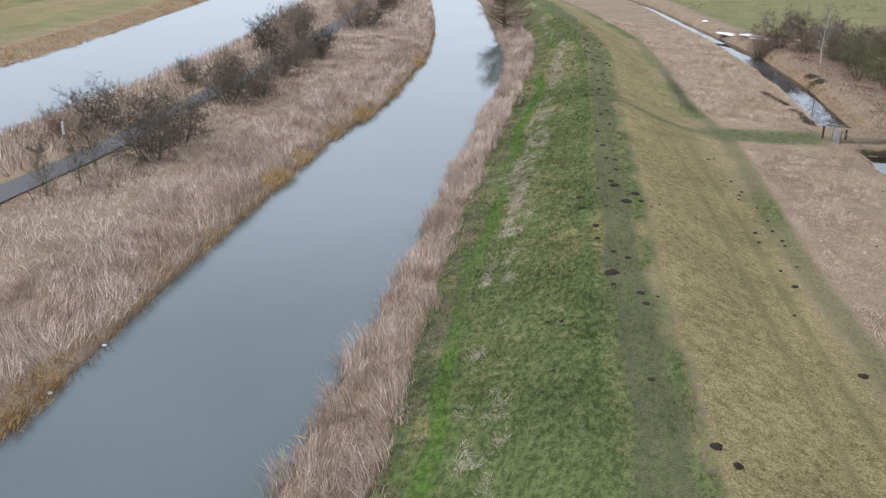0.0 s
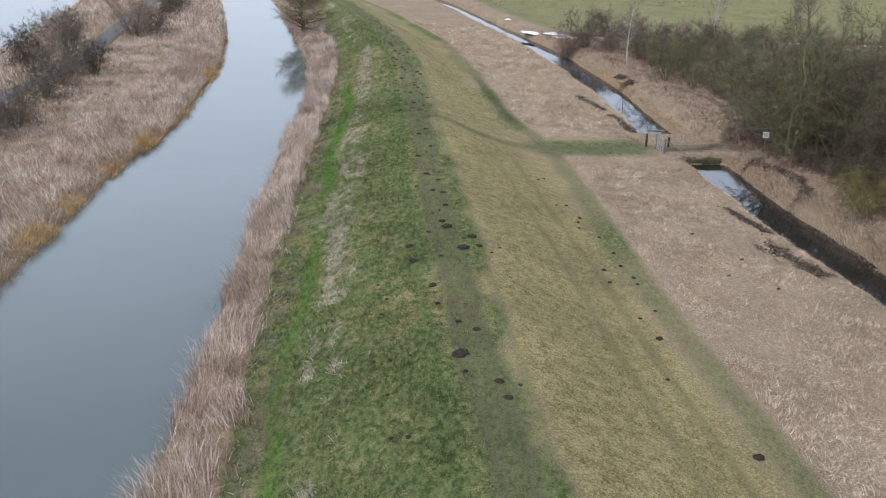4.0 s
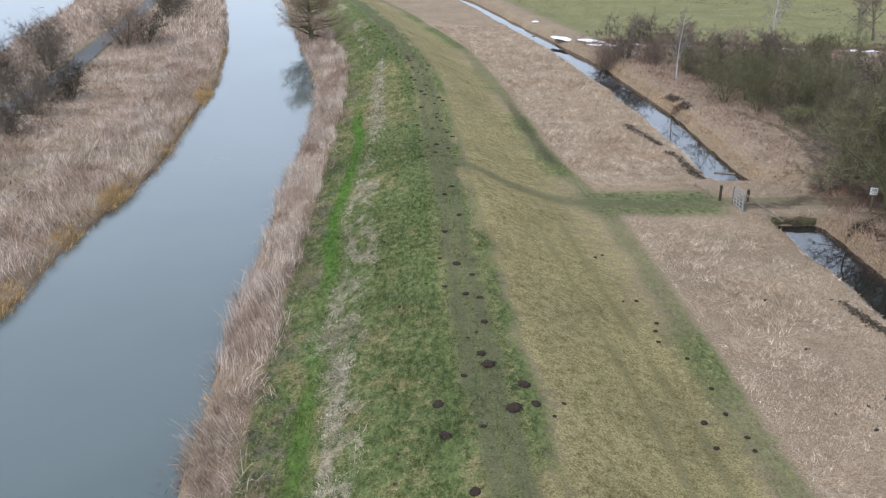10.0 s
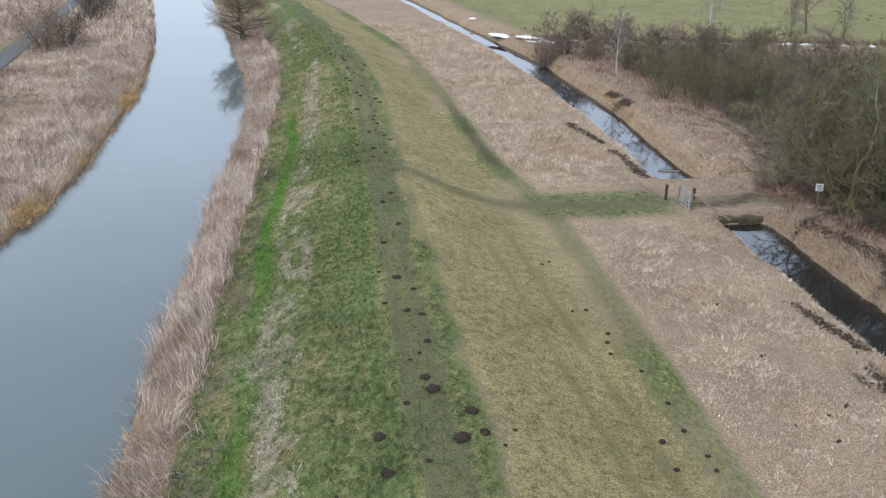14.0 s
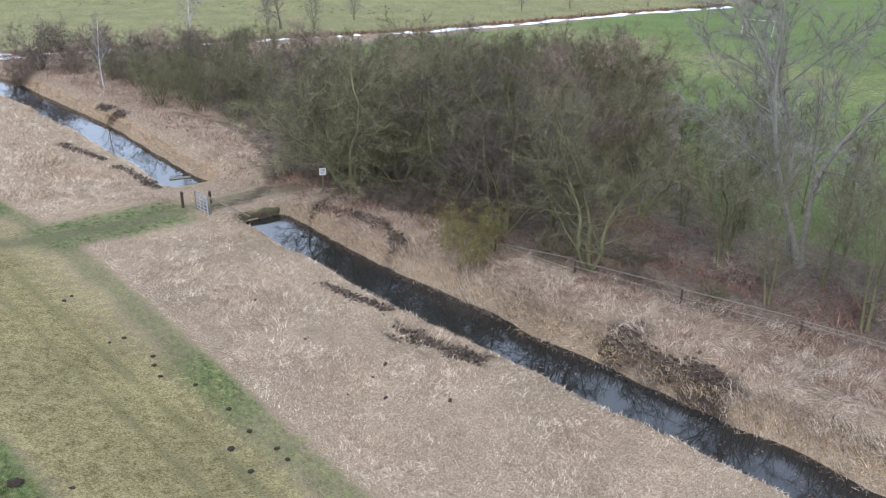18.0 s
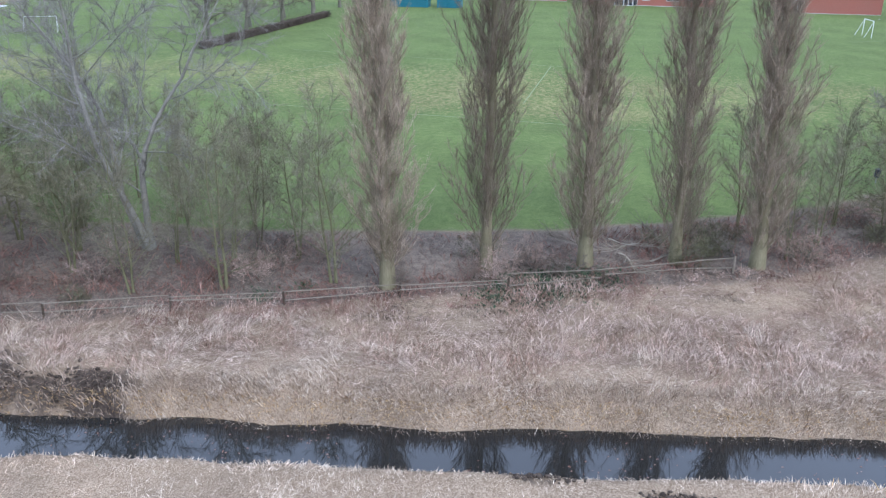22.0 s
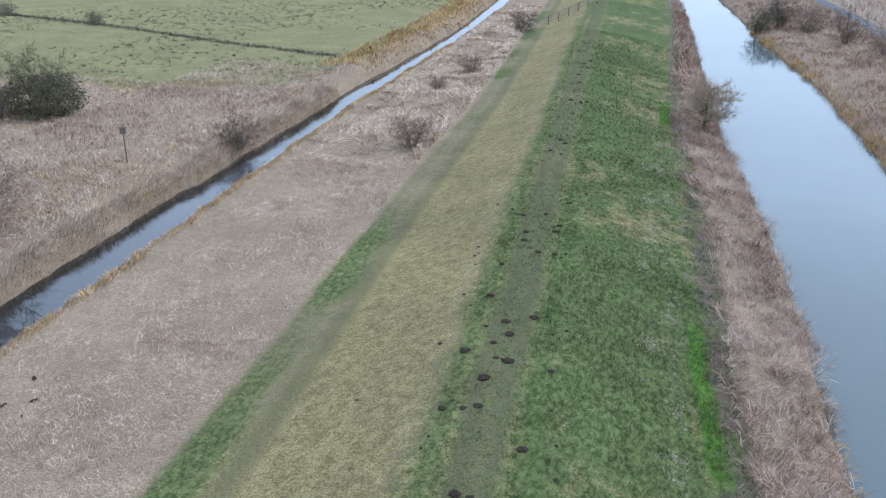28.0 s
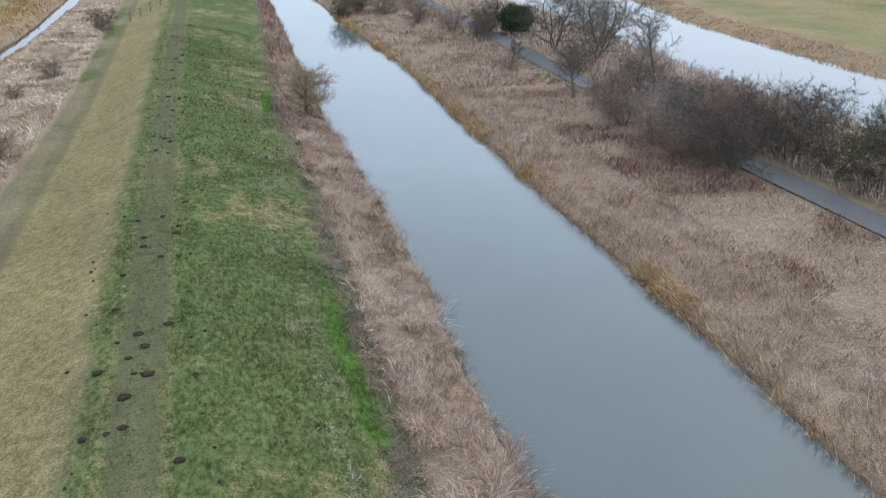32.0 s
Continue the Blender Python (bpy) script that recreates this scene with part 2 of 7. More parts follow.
DITCH_W, DITCH_E = nearer(DITCH_W, 81), nearer(DITCH_E, 91)


def gate_y(x):
    """The side way from the dike's crest to the gate and the causeway."""
    return np.interp(x, (-1, 0.5, 2.6, 5.1, 7.5, 10.4, 13.6, 15.7, 24), (56.6, 54.7, 53.4, 53.1, 53.0, 53.4, 53.4, 53.6, 54.0))


def ramp01(v, a, b):
    """0 to 1 from a to b, eased; a may be the larger."""
    t = np.clip((v - a) / (b - a), 0, 1)
    return t * t * (3 - 2 * t)


def causeway(x, y):
    return ramp01(np.abs(y - 54.75), 3.9, 3.2)


def height(x, y):
    """The lie of the land."""
    x, y = np.asarray(x, float), np.asarray(y, float)
    lw, le, cy, fb, nb = LAKE_W(y), LAKE_E(y), CYCLE(y), FAR_BANK(y), NEAR_BANK(y)
    be, tr, to, dw, de = BERM(y), TRACK(y), TOE(y), DITCH_W(y), DITCH_E(y)
    z = np.full(x.shape, 0.9)
    z = np.where(x < lw, 0.45 + 0.75 * ramp01(lw - x, 0, 6), z)
    z = np.where((x >= lw) & (x <= le), LAKE_Z - 0.9 * ramp01(np.minimum(x - lw, le - x), -0.4, 1.5), z)
    s = (x > le) & (x < fb)
    z = np.where(s, 0.42 + 0.75 * ramp01(x - le, 0, 6) * (0.55 * ramp01(fb - x, 0.0, 1.6) + 0.45 * ramp01(fb - x, 0.0, 7)) + 0.25 * ramp01(np.abs(x - cy), 4, 1), z)
    z = np.where((x >= fb) & (x <= nb), RIVER_Z - 1.1 * ramp01(np.minimum(x - fb, nb - x), -0.3, 1.5), z)
    z = np.where((x > nb) & (x <= be), 0.42 + 0.70 * (x - nb) / np.maximum(be - nb, 0.1), z)
    crest_l, crest_r = tr - 1.6, tr + 1.2
    u = np.clip((x - be) / np.maximum(crest_l - be, 0.1), 0, 1)
    z = np.where((x > be) & (x <= crest_l), 1.12 + 1.53 * (0.55 * u + 0.45 * ramp01(u, 0, 1)), z)
    z = np.where((x > crest_l) & (x <= crest_r), 2.70 - 0.05 * np.abs(x - tr) / 1.5, z)
    u = np.clip((x - crest_r) / np.maximum(to - crest_r, 0.1), 0, 1)
    z = np.where((x > crest_r) & (x <= to), 2.66 - 1.96 * np.interp(u, (0, 0.06, 0.14, 0.30, 0.55, 0.64, 0.74, 1), (0, 0.05, 0.15, 0.40, 0.77, 0.87, 0.93, 1)), z)
    z = np.where((x > to) & (x <= dw), 0.70 - 0.15 * ramp01(x - to, 0, 3), z)
    bank = np.minimum(x - dw, de - x)
    z = np.where(x > de, 0.50 + 0.35 * ramp01(x - de, 0.1, 2.6) + 0.32 * ramp01(x - de, 0.0, 1.3) * ramp01(x - de, 5.0, 2.0), z)
    wet = ramp01(bank, -0.45, 0.25)
    bed = z * (1 - wet) + (-0.45) * wet
    cw = causeway(x, y)
    z = np.where((x > to + 2), bed * (1 - cw) + 0.62 * cw, z)
    return z


def vnoise(x, y, scale, seed=0):
    """Cheap smooth value noise over arrays, 0 to 1."""
    gx, gy = np.asarray(x, float) / scale, np.asarray(y, float) / scale
    ix, iy = np.floor(gx).astype(np.int64), np.floor(gy).astype(np.int64)
    fx, fy = gx - ix, gy - iy
    fx, fy = fx * fx * (3 - 2 * fx), fy * fy * (3 - 2 * fy)

    def h(a, b):
        v = (a * 374761393 + b * 668265263 + seed * 69069) & 0x7FFFFFFF
        v = ((v ^ (v >> 13)) * 1274126177) & 0x7FFFFFFF
        return ((v ^ (v >> 16)) & 0xFFFF) / 65535.0
    return (h(ix, iy) * (1 - fx) + h(ix + 1, iy) * fx) * (1 - fy) + (h(ix, iy + 1) * (1 - fx) + h(ix + 1, iy + 1) * fx) * fy


def wood_edge(y):
    """Where the reeds end and the wood's litter begins, east of the ditch."""
    return np.interp(y, (-30, -14, 0, 10, 20, 30, 42, 50, 56, 66, 80, 96), (52, 47, 36.5, 33.5, 30.3, 27.0, 23.6, 22.0, 22.4, 24.8, 25.4, 26))


def field_edge(y):
    """The near edge of the playing field."""
    return np.interp(y, (-14, -4, 5, 14, 24, 36, 45, 57, 70, 85, 92, 97), (54, 47, 42.5, 39.5, 38, 37, 46, 61, 56, 48, 40, 36))


def LAWN(x):
    return np.interp(x, (60, 66, 90, 126, 140), (-34.5, -38.0, -47.0, -54.5, -57.0))


def lawn_strip(x, y):
    """A mown strip that runs off beside the hedgerow."""
    return ramp01(np.abs(y - LAWN(x) + 1.6 * (vnoise(x, y, 3.0, 96) - 0.5)), 3.9, 1.8) * ramp01(x, 61, 66)


def zones(x, y):
    """Masks for the ground's cover, three sets of three."""
    x, y = np.asarray(x, float), np.asarray(y, float)
    be, tr, to, dw, de = BERM(y), TRACK(y), TOE(y), DITCH_W(y), DITCH_E(y)
    wob = (vnoise(x, y, 2.5, 3) - 0.5) * 0.9
    k1, k2 = vnoise(x, y, 1.7, 5), vnoise(x, y, 6.0, 7)
    a = np.zeros((9,) + x.shape)
    on_dike = ramp01(x - be, -0.9, 0.1) * ramp01(to - x, -0.3, 0.3)
    left = ramp01(tr + np.interp(y, (-8, 12), (1.9, 1.2)) + 0.9 * wob + 0.8 * (k1 - 0.5) - x, -1.0, 1.0)
    a[0] = on_dike * left
    rut = tr + (to - tr) * np.interp(y, (-25, -10, 31, 38, 48), (0.81, 0.78, 0.74, 0.68, 0.62))
    a[1] = on_dike * (1 - left) * (0.80 + 0.20 * ramp01(rut + wob - x, -0.3, 0.6))
    a[0] += on_dike * ramp01(x - rut - wob, -0.4, 1.0) * (np.interp(y, (-4, 10), (0.22, 0.26)) + 0.18 * k2)
    a[1] = a[1] * (1 - 0.24 * ramp01(x - rut - 0.3 - wob * 0.5, -0.3, 0.9))
    a[0] += on_dike * (1 - left) * (0.42 * ramp01(k2, 0.4, 0.8) + np.interp(y, (-4, 8), (0.14, 0.0)))
    a[1] -= on_dike * (1 - left) * np.interp(y, (-4, 8), (0.14, 0.0))
    foot = on_dike * ramp01(x - to + np.interp(y, (-20, 10), (1.9, 1.5)) + 0.45 * wob, -0.35, 0.5)
    a[0] = np.maximum(a[0], foot * (np.interp(y, (-20, 5), (0.44, 0.50)) + 0.12 * k2))
    a[1] *= 1 - 0.55 * foot
    speck = vnoise(x, y, 0.7, 21)
    a[1] = np.maximum(a[1], on_dike * left * np.interp(y, (2, 14), (0.0, 0.23)))
    a[1] = np.maximum(a[1], on_dike * left * ramp01(x - tr + 2.0 + wob, 0, 1.2) * 0.46 * (0.5 + 0.7 * k2))
    a[1] = np.maximum(a[1], on_dike * left * 0.54 * ramp01(speck * 0.45 + k2 * 0.55, 0.42, 0.75))
    a[1] = np.maximum(a[1], 0.5 * on_dike * ramp01(np.abs(x - tr - 1.7), 0.9, 0.3))
    off = np.abs(x - tr - 0.25 * ramp01(np.abs(y - 13), 8, 3) + 0.25 * wob + 0.25 * (speck - 0.5)) * np.interp(y, (2, 14), (1.42, 1.48))
    margin = ramp01(np.abs(np.abs(x - tr) - 1.35 + 0.3 * wob), 0.5, 0.15) * on_dike
    a[0] = np.maximum(a[0], 0.58 * margin)
    a[1] = a[1] * (1 - 0.35 * margin)
    a[2] = 0.50 * ramp01(off, 1.50, 0.75) + 0.18 * ramp01(np.abs(off - 0.66), 0.42, 0.1)
    south = ramp01(y, 6, -6)
    a[2] = np.maximum(a[2], 0.52 * ramp01(np.abs(x - rut + 0.2), 0.9, 0.2) * on_dike * south)
    wheel = np.minimum(np.abs(x - rut + 0.1 + 0.15 * wob), np.abs(x - rut + 1.55 + 0.15 * wob))
    a[2] = np.maximum(a[2], 0.41 * ramp01(wheel, 0.42, 0.12) * on_dike * (1 - south) * (0.7 + 0.5 * k1) * ramp01(y, 54, 46))
    gy = gate_y(x)
    side = ramp01(np.abs(y - gy + 0.4 * wob), 1.2, 0.5) * ramp01(x, tr - 0.3, tr + 0.8) * ramp01(x, 24, 22)
    apron = ramp01(np.abs(y - gy - 0.2), 3.0, 1.4) * ramp01(x, tr + 5.0, tr + 8.5) * ramp01(x, 16.5, 14)
    a[0] = np.maximum(a[0], apron * 0.66)
    a[1] = a[1] * (1 - 0.35 * apron)
    a[2] = np.maximum(a[2], side * 0.55)
    a[0] = np.maximum(a[0], 0.5 * ramp01(np.abs(y - gy + 0.4 * wob), 1.9, 0.9) * ramp01(x, tr - 0.3, tr + 0.8) * ramp01(x, 16, 14))
    # bright fresh strip, bleached patches and weedy edge on the river side
    strip_w = be + np.interp(y, (-30, -10, 10, 30), (0.9, 0.5, 0.9, 1.3)) + 0.25 * np.sin(y * 0.23)
    fresh_run = np.maximum(ramp01(y, 34, 44) * ramp01(y, 80, 66), np.maximum(ramp01(y, 30, 36) * 0.9 * ramp01(y, 40, 34), ramp01(np.abs(y + 16), 6, 4)))
    fresh_run = np.maximum(fresh_run, ramp01(np.abs(y - 22), 16, 9) * 0.72)
    fresh_run = np.maximum(fresh_run, ramp01(np.abs(y - 13), 12, 7) * 0.9)
    fresh_run = np.maximum(fresh_run, ramp01(np.abs(y + 57), 5, 3))
    a[7] = ramp01(np.abs(x - strip_w - 0.4 * wob), 0.55, 0.2) * fresh_run * np.interp(y, (0, 8), (0.85, 0.62)) * (0.9 + 0.5 * k2)
    a[7] = np.maximum(a[7], 0.24 * margin)
    streak = vnoise(x, y * 0.5, 0.45, 23)
    pale = ramp01(np.abs(x - be - 2.6 - 0.8 * wob), 1.0, 0.1) * ramp01(streak * 0.55 + k2 * 0.55, 0.38, 0.70)
    a[8] = pale * 0.50 * on_dike * np.interp(y, (-2, 12), (0.45, 1.0))
    seam = ramp01(np.abs(x - strip_w - 0.95 - 0.35 * wob), 0.42, 0.1) * ramp01(streak * 0.6 + k2 * 0.5, 0.35, 0.6) * ramp01(y, 66, 50)
    a[8] = np.maximum(a[8], np.interp(y, (0, 12), (0.14, 0.50)) * seam * on_dike)
    thin = ramp01(np.abs(x - be - 1.75 - 0.5 * wob), 0.5, 0.1) * ramp01(streak * 0.5 + k1 * 0.5, 0.35, 0.6) * ramp01(y, 8, -2)
    a[8] = np.maximum(a[8], thin * 0.25)
    a[8] = np.maximum(a[8], 0.42 * ramp01(np.abs(x - be - 2.3 - wob), 1.1, 0.3) * ramp01(vnoise(x, y, 2.1, 31) * 0.7 + streak * 0.3, 0.52, 0.66) * ramp01(y, 2, 8) * ramp01(y, 60, 40))
    weedy = ramp01(np.abs(x - be - 0.5), 1.3, 0.3) * on_dike
    a[1] = np.maximum(a[1], weedy * 0.55 * ramp01(speck * 0.5 + k1 * 0.5, 0.35, 0.7))
    a[5] = weedy * 0.45 * ramp01(streak * 0.5 + k1 * 0.5, 0.35, 0.7)
    a[5] = np.maximum(a[5], 0.7 * ramp01(np.abs(x - be - 0.05), 0.85, 0.2) * ramp01(y, 8, 0) * (0.4 + 0.8 * speck))
    edge = ramp01(np.abs(x - be - 0.25), 0.6, 0.2)
    a[6] = 0.30 * edge * k1
    a[6] = np.maximum(a[6], 0.5 * ramp01(np.abs(x - to + 0.7), 0.7, 0.2) * ramp01(y, 58, 62) * ramp01(y, 84, 76))
    # land beyond the ditch
    we, fe = wood_edge(y), field_edge(y)
    west_y = ramp01(y, -22, -8)
    a[5] = np.maximum(a[5], ramp01(x - we - wob, -0.8, 0.8) * west_y * ramp01(y, 100, 92))
    field_line = np.interp(x, (30, 60, 81, 112, 140), (-20, -30, -38.9, -47, -52))
    pf = ramp01(x - fe - wob * 0.6, -0.6, 0.6) * ramp01(y - field_line, 0, 2) * ramp01(y, 97, 93)
    a[4] = pf
    a[7] = np.maximum(a[7], 0.15 * pf * ramp01(x - fe, 15, 2) * (0.5 + 0.6 * k2))
    a[5] *= 1 - pf
    north = ramp01(y - np.interp(x, (0, 13, 30, 42, 63, 80, 99, 140), (116, 111, 107, 105, 99.5, 98, 96.5, 92)), 0, 1.5) * ramp01(x - de, 0, 8)
    a[3] = 0.62 * north
    a[0] = np.maximum(a[0], 0.85 * north)
    marsh = np.interp(x, (28, 40, 52, 70, 90, 130), (-64, -57, -55, -54, -55, -60))
    a[3] = np.maximum(a[3], ramp01(marsh - y + 3 * wob, -1.5, 1.5) * ramp01(x - de, 2, 5))
    lawn = lawn_strip(x, y)
    a[0] = np.maximum(a[0], lawn * 0.9)
    a[7] = np.maximum(a[7], lawn * 0.28)
    a[1] = np.maximum(a[1], 0.7 * ramp01(np.abs(y - 7.5 - LAWN(x)), 5.0, 3.0) * ramp01(x, 56, 62))
    far_meadow = ramp01(LAKE_W(y) - x, 4, 7)
    a[1] = np.maximum(a[1], far_meadow * (0.40 + 0.45 * k2))
    a[3] = np.maximum(a[3], far_meadow * ramp01(np.abs(x - LAKE_W(y) + 12), 5, 2) * 0.9)
    a[0] = np.maximum(a[0], ramp01(LAKE_W(y) - x, 26, 30))
    verge = ramp01(np.abs(x - CYCLE(y)), 2.6, 1.5) * (0.45 + 0.5 * k2)
    a[0] = np.maximum(a[0], verge * 0.45)
    # muddy lips of the river and the ditch, with the banks' undercut shade painted in
    a[6] = np.maximum(a[6], 0.75 * ramp01(np.abs(x - FAR_BANK(y) + 0.05), 0.55, 0.2))
    shaded_lip = np.maximum(0.6 * ramp01(np.abs(x - de + 0.1), 0.32, 0.15), ramp01(np.abs(x - dw + 0.1), 0.45, 0.15))
    a[6] = np.maximum(a[6], shaded_lip * (0.25 + 0.3 * k1) * (1 - causeway(x, y)))
    a[6] = np.maximum(a[6], 0.55 * ring_path(x, y))
    fd = np.abs(y - np.interp(x, (34.7, 50.5, 71, 95, 115), (-75.5, -80.4, -88.6, -95.2, -99)))
    a[6] = np.maximum(a[6], 0.6 * ramp01(fd, 1.0, 0.3) * ramp01(x, 33, 36))
    a[1] = np.maximum(a[1], pf * 0.38 * ramp01(np.abs(x - 78 + 6 * k2), 17, 4) * (0.55 + 0.8 * k2))
    a[1] = np.maximum(a[1], a[3] * 0.30 * k2)
    a[6] = np.maximum(a[6], mud_patch(x, y, k1))
    return np.clip(a, 0, 1)


def along(x, y, run):
    """Distance from a run of straight stretches, each point (x, y)."""
    d = np.full(np.shape(x), 1e9)
    for (x0, y0), (x1, y1) in zip(run, run[1:]):
        u = np.clip(((x - x0) * (x1 - x0) + (y - y0) * (y1 - y0)) / ((x1 - x0) ** 2 + (y1 - y0) ** 2), 0, 1)
        d = np.minimum(d, np.hypot(x - x0 - u * (x1 - x0), y - y0 - u * (y1 - y0)))
    return d


def ring_path(x, y):
    """Trodden earth that curves round the reeds beyond the causeway."""
    run = ((22.4, 74.6), (24.0, 70.4), (24.3, 66.5), (23.8, 63.0), (22.5, 58.8), (20.9, 55.2), (18.6, 53.2), (16.2, 53.0))
    return ramp01(along(x, y, run) + 0.3 * (vnoise(x, y, 0.8, 57) - 0.5), 0.75, 0.35)


PEAT = (  # half width, strength, run of points: dug or slumped black peat beside the ditch
    (0.55, 0.9, ((20.7, 49.2), (21.2, 47.2), (21.9, 44.4), (21.3, 41.6))),
    (0.75, 0.85, ((21.6, 28.9), (22.9, 29.2), (22.7, 27.4))),
    (1.05, 0.95, ((22.7, 26.8), (22.6, 24.8))),
    (0.38, 0.75, ((16.4, 40.8), (16.8, 38.4), (17.3, 36.8))),
    (0.62, 0.9, ((16.6, 35.2), (16.9, 33.3), (17.5, 31.4))),
    (0.55, 0.9, ((18.4, 80.6), (18.7, 78.6))), (0.7, 0.9, ((18.6, 77.2), (18.8, 76.2))),
    (0.40, 0.65, ((13.2, 71.8), (14.4, 66.0))), (0.45, 0.75, ((14.6, 64.2), (15.2, 58.2))),
    (0.32, 0.68, ((20.5, 7.0), (20.4, 5.2), (20.2, 3.4))), (0.26, 0.6, ((20.3, 2.0), (20.2, 0.2))),
    (0.46, 0.78, ((20.7, -0.8), (20.4, -2.8))), (0.36, 0.7, ((20.9, -3.6), (21.1, -5.2))), (0.3, 0.65, ((20.9, 10.9), (20.9, 9.0))))


def mud_patch(x, y, k1=None):
    """Torn-up black peat, ragged at its edges."""
    k1 = vnoise(x, y, 1.1, 5) if k1 is None else k1
    fray = (k1 - 0.5) * 1.2 + (vnoise(x * 1.6, y * 0.6, 0.45, 55) - 0.5) * 1.7 + (vnoise(x, y, 0.2, 56) - 0.5) * 0.8
    out = np.zeros(np.shape(x))
    for w, k, run in PEAT:
        out = np.maximum(out, 0.9 * k * ramp01(along(x, y, run) / w + fray, 1.3, 0.2))
    return out


def mesh_object(name, verts, faces, mat, parent=None, smooth=False):
    """A mesh from arrays: corners, and faces all of one size."""
    me = bpy.data.meshes.new(name)
    verts, faces = np.asarray(verts, np.float32), np.asarray(faces, np.int32)
    nf, k = faces.shape
    me.vertices.add(len(verts))
    me.vertices.foreach_set("co", verts.ravel())
    me.loops.add(nf * k)
    me.loops.foreach_set("vertex_index", faces.ravel())
    me.polygons.add(nf)
    me.polygons.foreach_set("loop_start", np.arange(0, nf * k, k, dtype=np.int32))
    if smooth:
        me.polygons.foreach_set("use_smooth", np.ones(nf, bool))
    me.update(calc_edges=True)
    if mat:
        me.materials.append(mat)
    ob = new(name, me)
    if parent:
        ob.parent = parent
    return ob


def add_zones(ob, x, y):
    z = zones(x, y)
    for i, key in enumerate(("zone_a", "zone_b", "zone_c")):
        at = ob.data.attributes.new(key, "FLOAT_COLOR", "POINT")
        col = np.ones((len(x), 4), np.float32)
        col[:, :3] = z[3 * i:3 * i + 3].T
        at.data.foreach_set("color", col.ravel())


def spaced(*runs):
    out = []
    for a, b, n in runs:
        out += list(np.linspace(a, b, n, endpoint=False))
    return np.array(out + [runs[-1][1]])


def build_ground():
    ys = spaced((-600, -160, 12), (-160, -70, 60), (-70, 110, 330), (110, 170, 40), (170, 900, 14))
    lines = [lambda y: LAKE_W(y) * 0 - 900, lambda y: LAKE_W(y) - 40, LAKE_W, LAKE_E, CYCLE, FAR_BANK, NEAR_BANK, BERM, TRACK, TOE, DITCH_W, DITCH_E,
             lambda y: DITCH_E(y) + 22, lambda y: DITCH_E(y) + 110, lambda y: DITCH_E(y) * 0 + 1000]
    counts = [8, 26, 14, 14, 16, 14, 10, 30, 32, 26, 10, 44, 70, 10]
    cols = []
    for (f0, f1, n) in zip(lines, lines[1:], counts):
        a, b = f0(ys), f1(ys)
        for k in range(n):
            cols.append(a + (b - a) * k / n)
    cols.append(lines[-1](ys))
    X = np.array(cols).T
    Y = np.repeat(ys[:, None], X.shape[1], 1)
    Z = height(X, Y)
    rough = 0.05 * (vnoise(X, Y, 1.1, 11) - 0.5) + 0.03 * (vnoise(X, Y, 4.0, 12) - 0.5)
    Z = Z + rough
    r, c = X.shape
    i = np.arange(r * c).reshape(r, c)
    q = np.stack([i[:-1, :-1], i[:-1, 1:], i[1:, 1:], i[1:, :-1]], -1).reshape(-1, 4)
    ob = mesh_object("ground", np.stack([X, Y, Z], -1).reshape(-1, 3), q, MAT_GROUND, smooth=True)
    add_zones(ob, X.ravel(), Y.ravel())
    tagged(ob, "flat wetland with a grassed dike, reed litter and pasture", "ground", kind="structure")


def ribbon(name, f0, f1, y0, y1, n, z, mat, label, category, kind="structure", across=3, zf=None):
    ys = np.linspace(y0, y1, n)
    u = np.linspace(0, 1, across)
    X = f0(ys)[:, None] * (1 - u) + f1(ys)[:, None] * u
    Y = np.repeat(ys[:, None], across, 1)
    Z = np.full(X.shape, z) if zf is None else zf(X, Y)
    i = np.arange(n * across).reshape(n, across)
    q = np.stack([i[:-1, :-1], i[:-1, 1:], i[1:, 1:], i[1:, :-1]], -1).reshape(-1, 4)
    ob = mesh_object(name, np.stack([X, Y, Z], -1).reshape(-1, 3), q, mat, smooth=True)
    return tagged(ob, label, category, kind=kind)


build_ground()
ribbon("water_river", lambda y: FAR_BANK(y) - 0.9, lambda y: NEAR_BANK(y) + 0.9, -600, 900, 400, RIVER_Z, MAT_RIVER, "calm grey-green river between reed banks", "river")
ribbon("water_canal", lambda y: LAKE_W(y) - 0.9, lambda y: LAKE_E(y) + 0.9, -600, 900, 400, LAKE_Z, MAT_RIVER, "second calm river channel beyond the reed strip", "river")
ribbon("water_ditch", lambda y: DITCH_W(y) - 0.5, lambda y: DITCH_E(y) + 0.5, -600, 51.6, 300, DITCH_Z, MAT_DITCH, "still dark water in a drainage ditch", "ditch")
ribbon("water_ditch_upper", lambda y: DITCH_W(y) - 0.5, lambda y: DITCH_E(y) + 0.5, 57.9, 900, 300, DITCH_Z, MAT_DITCH, "dark drainage ditch with thin ice", "ditch")
ribbon("cycle_path", lambda y: CYCLE(y) - 1.05, lambda y: CYCLE(y) + 1.05, -400, 600, 700, 0, MAT_ASPHALT, "narrow grey asphalt path through the reeds", "path", across=7, zf=lambda x, y: height(x, y) + 0.075)

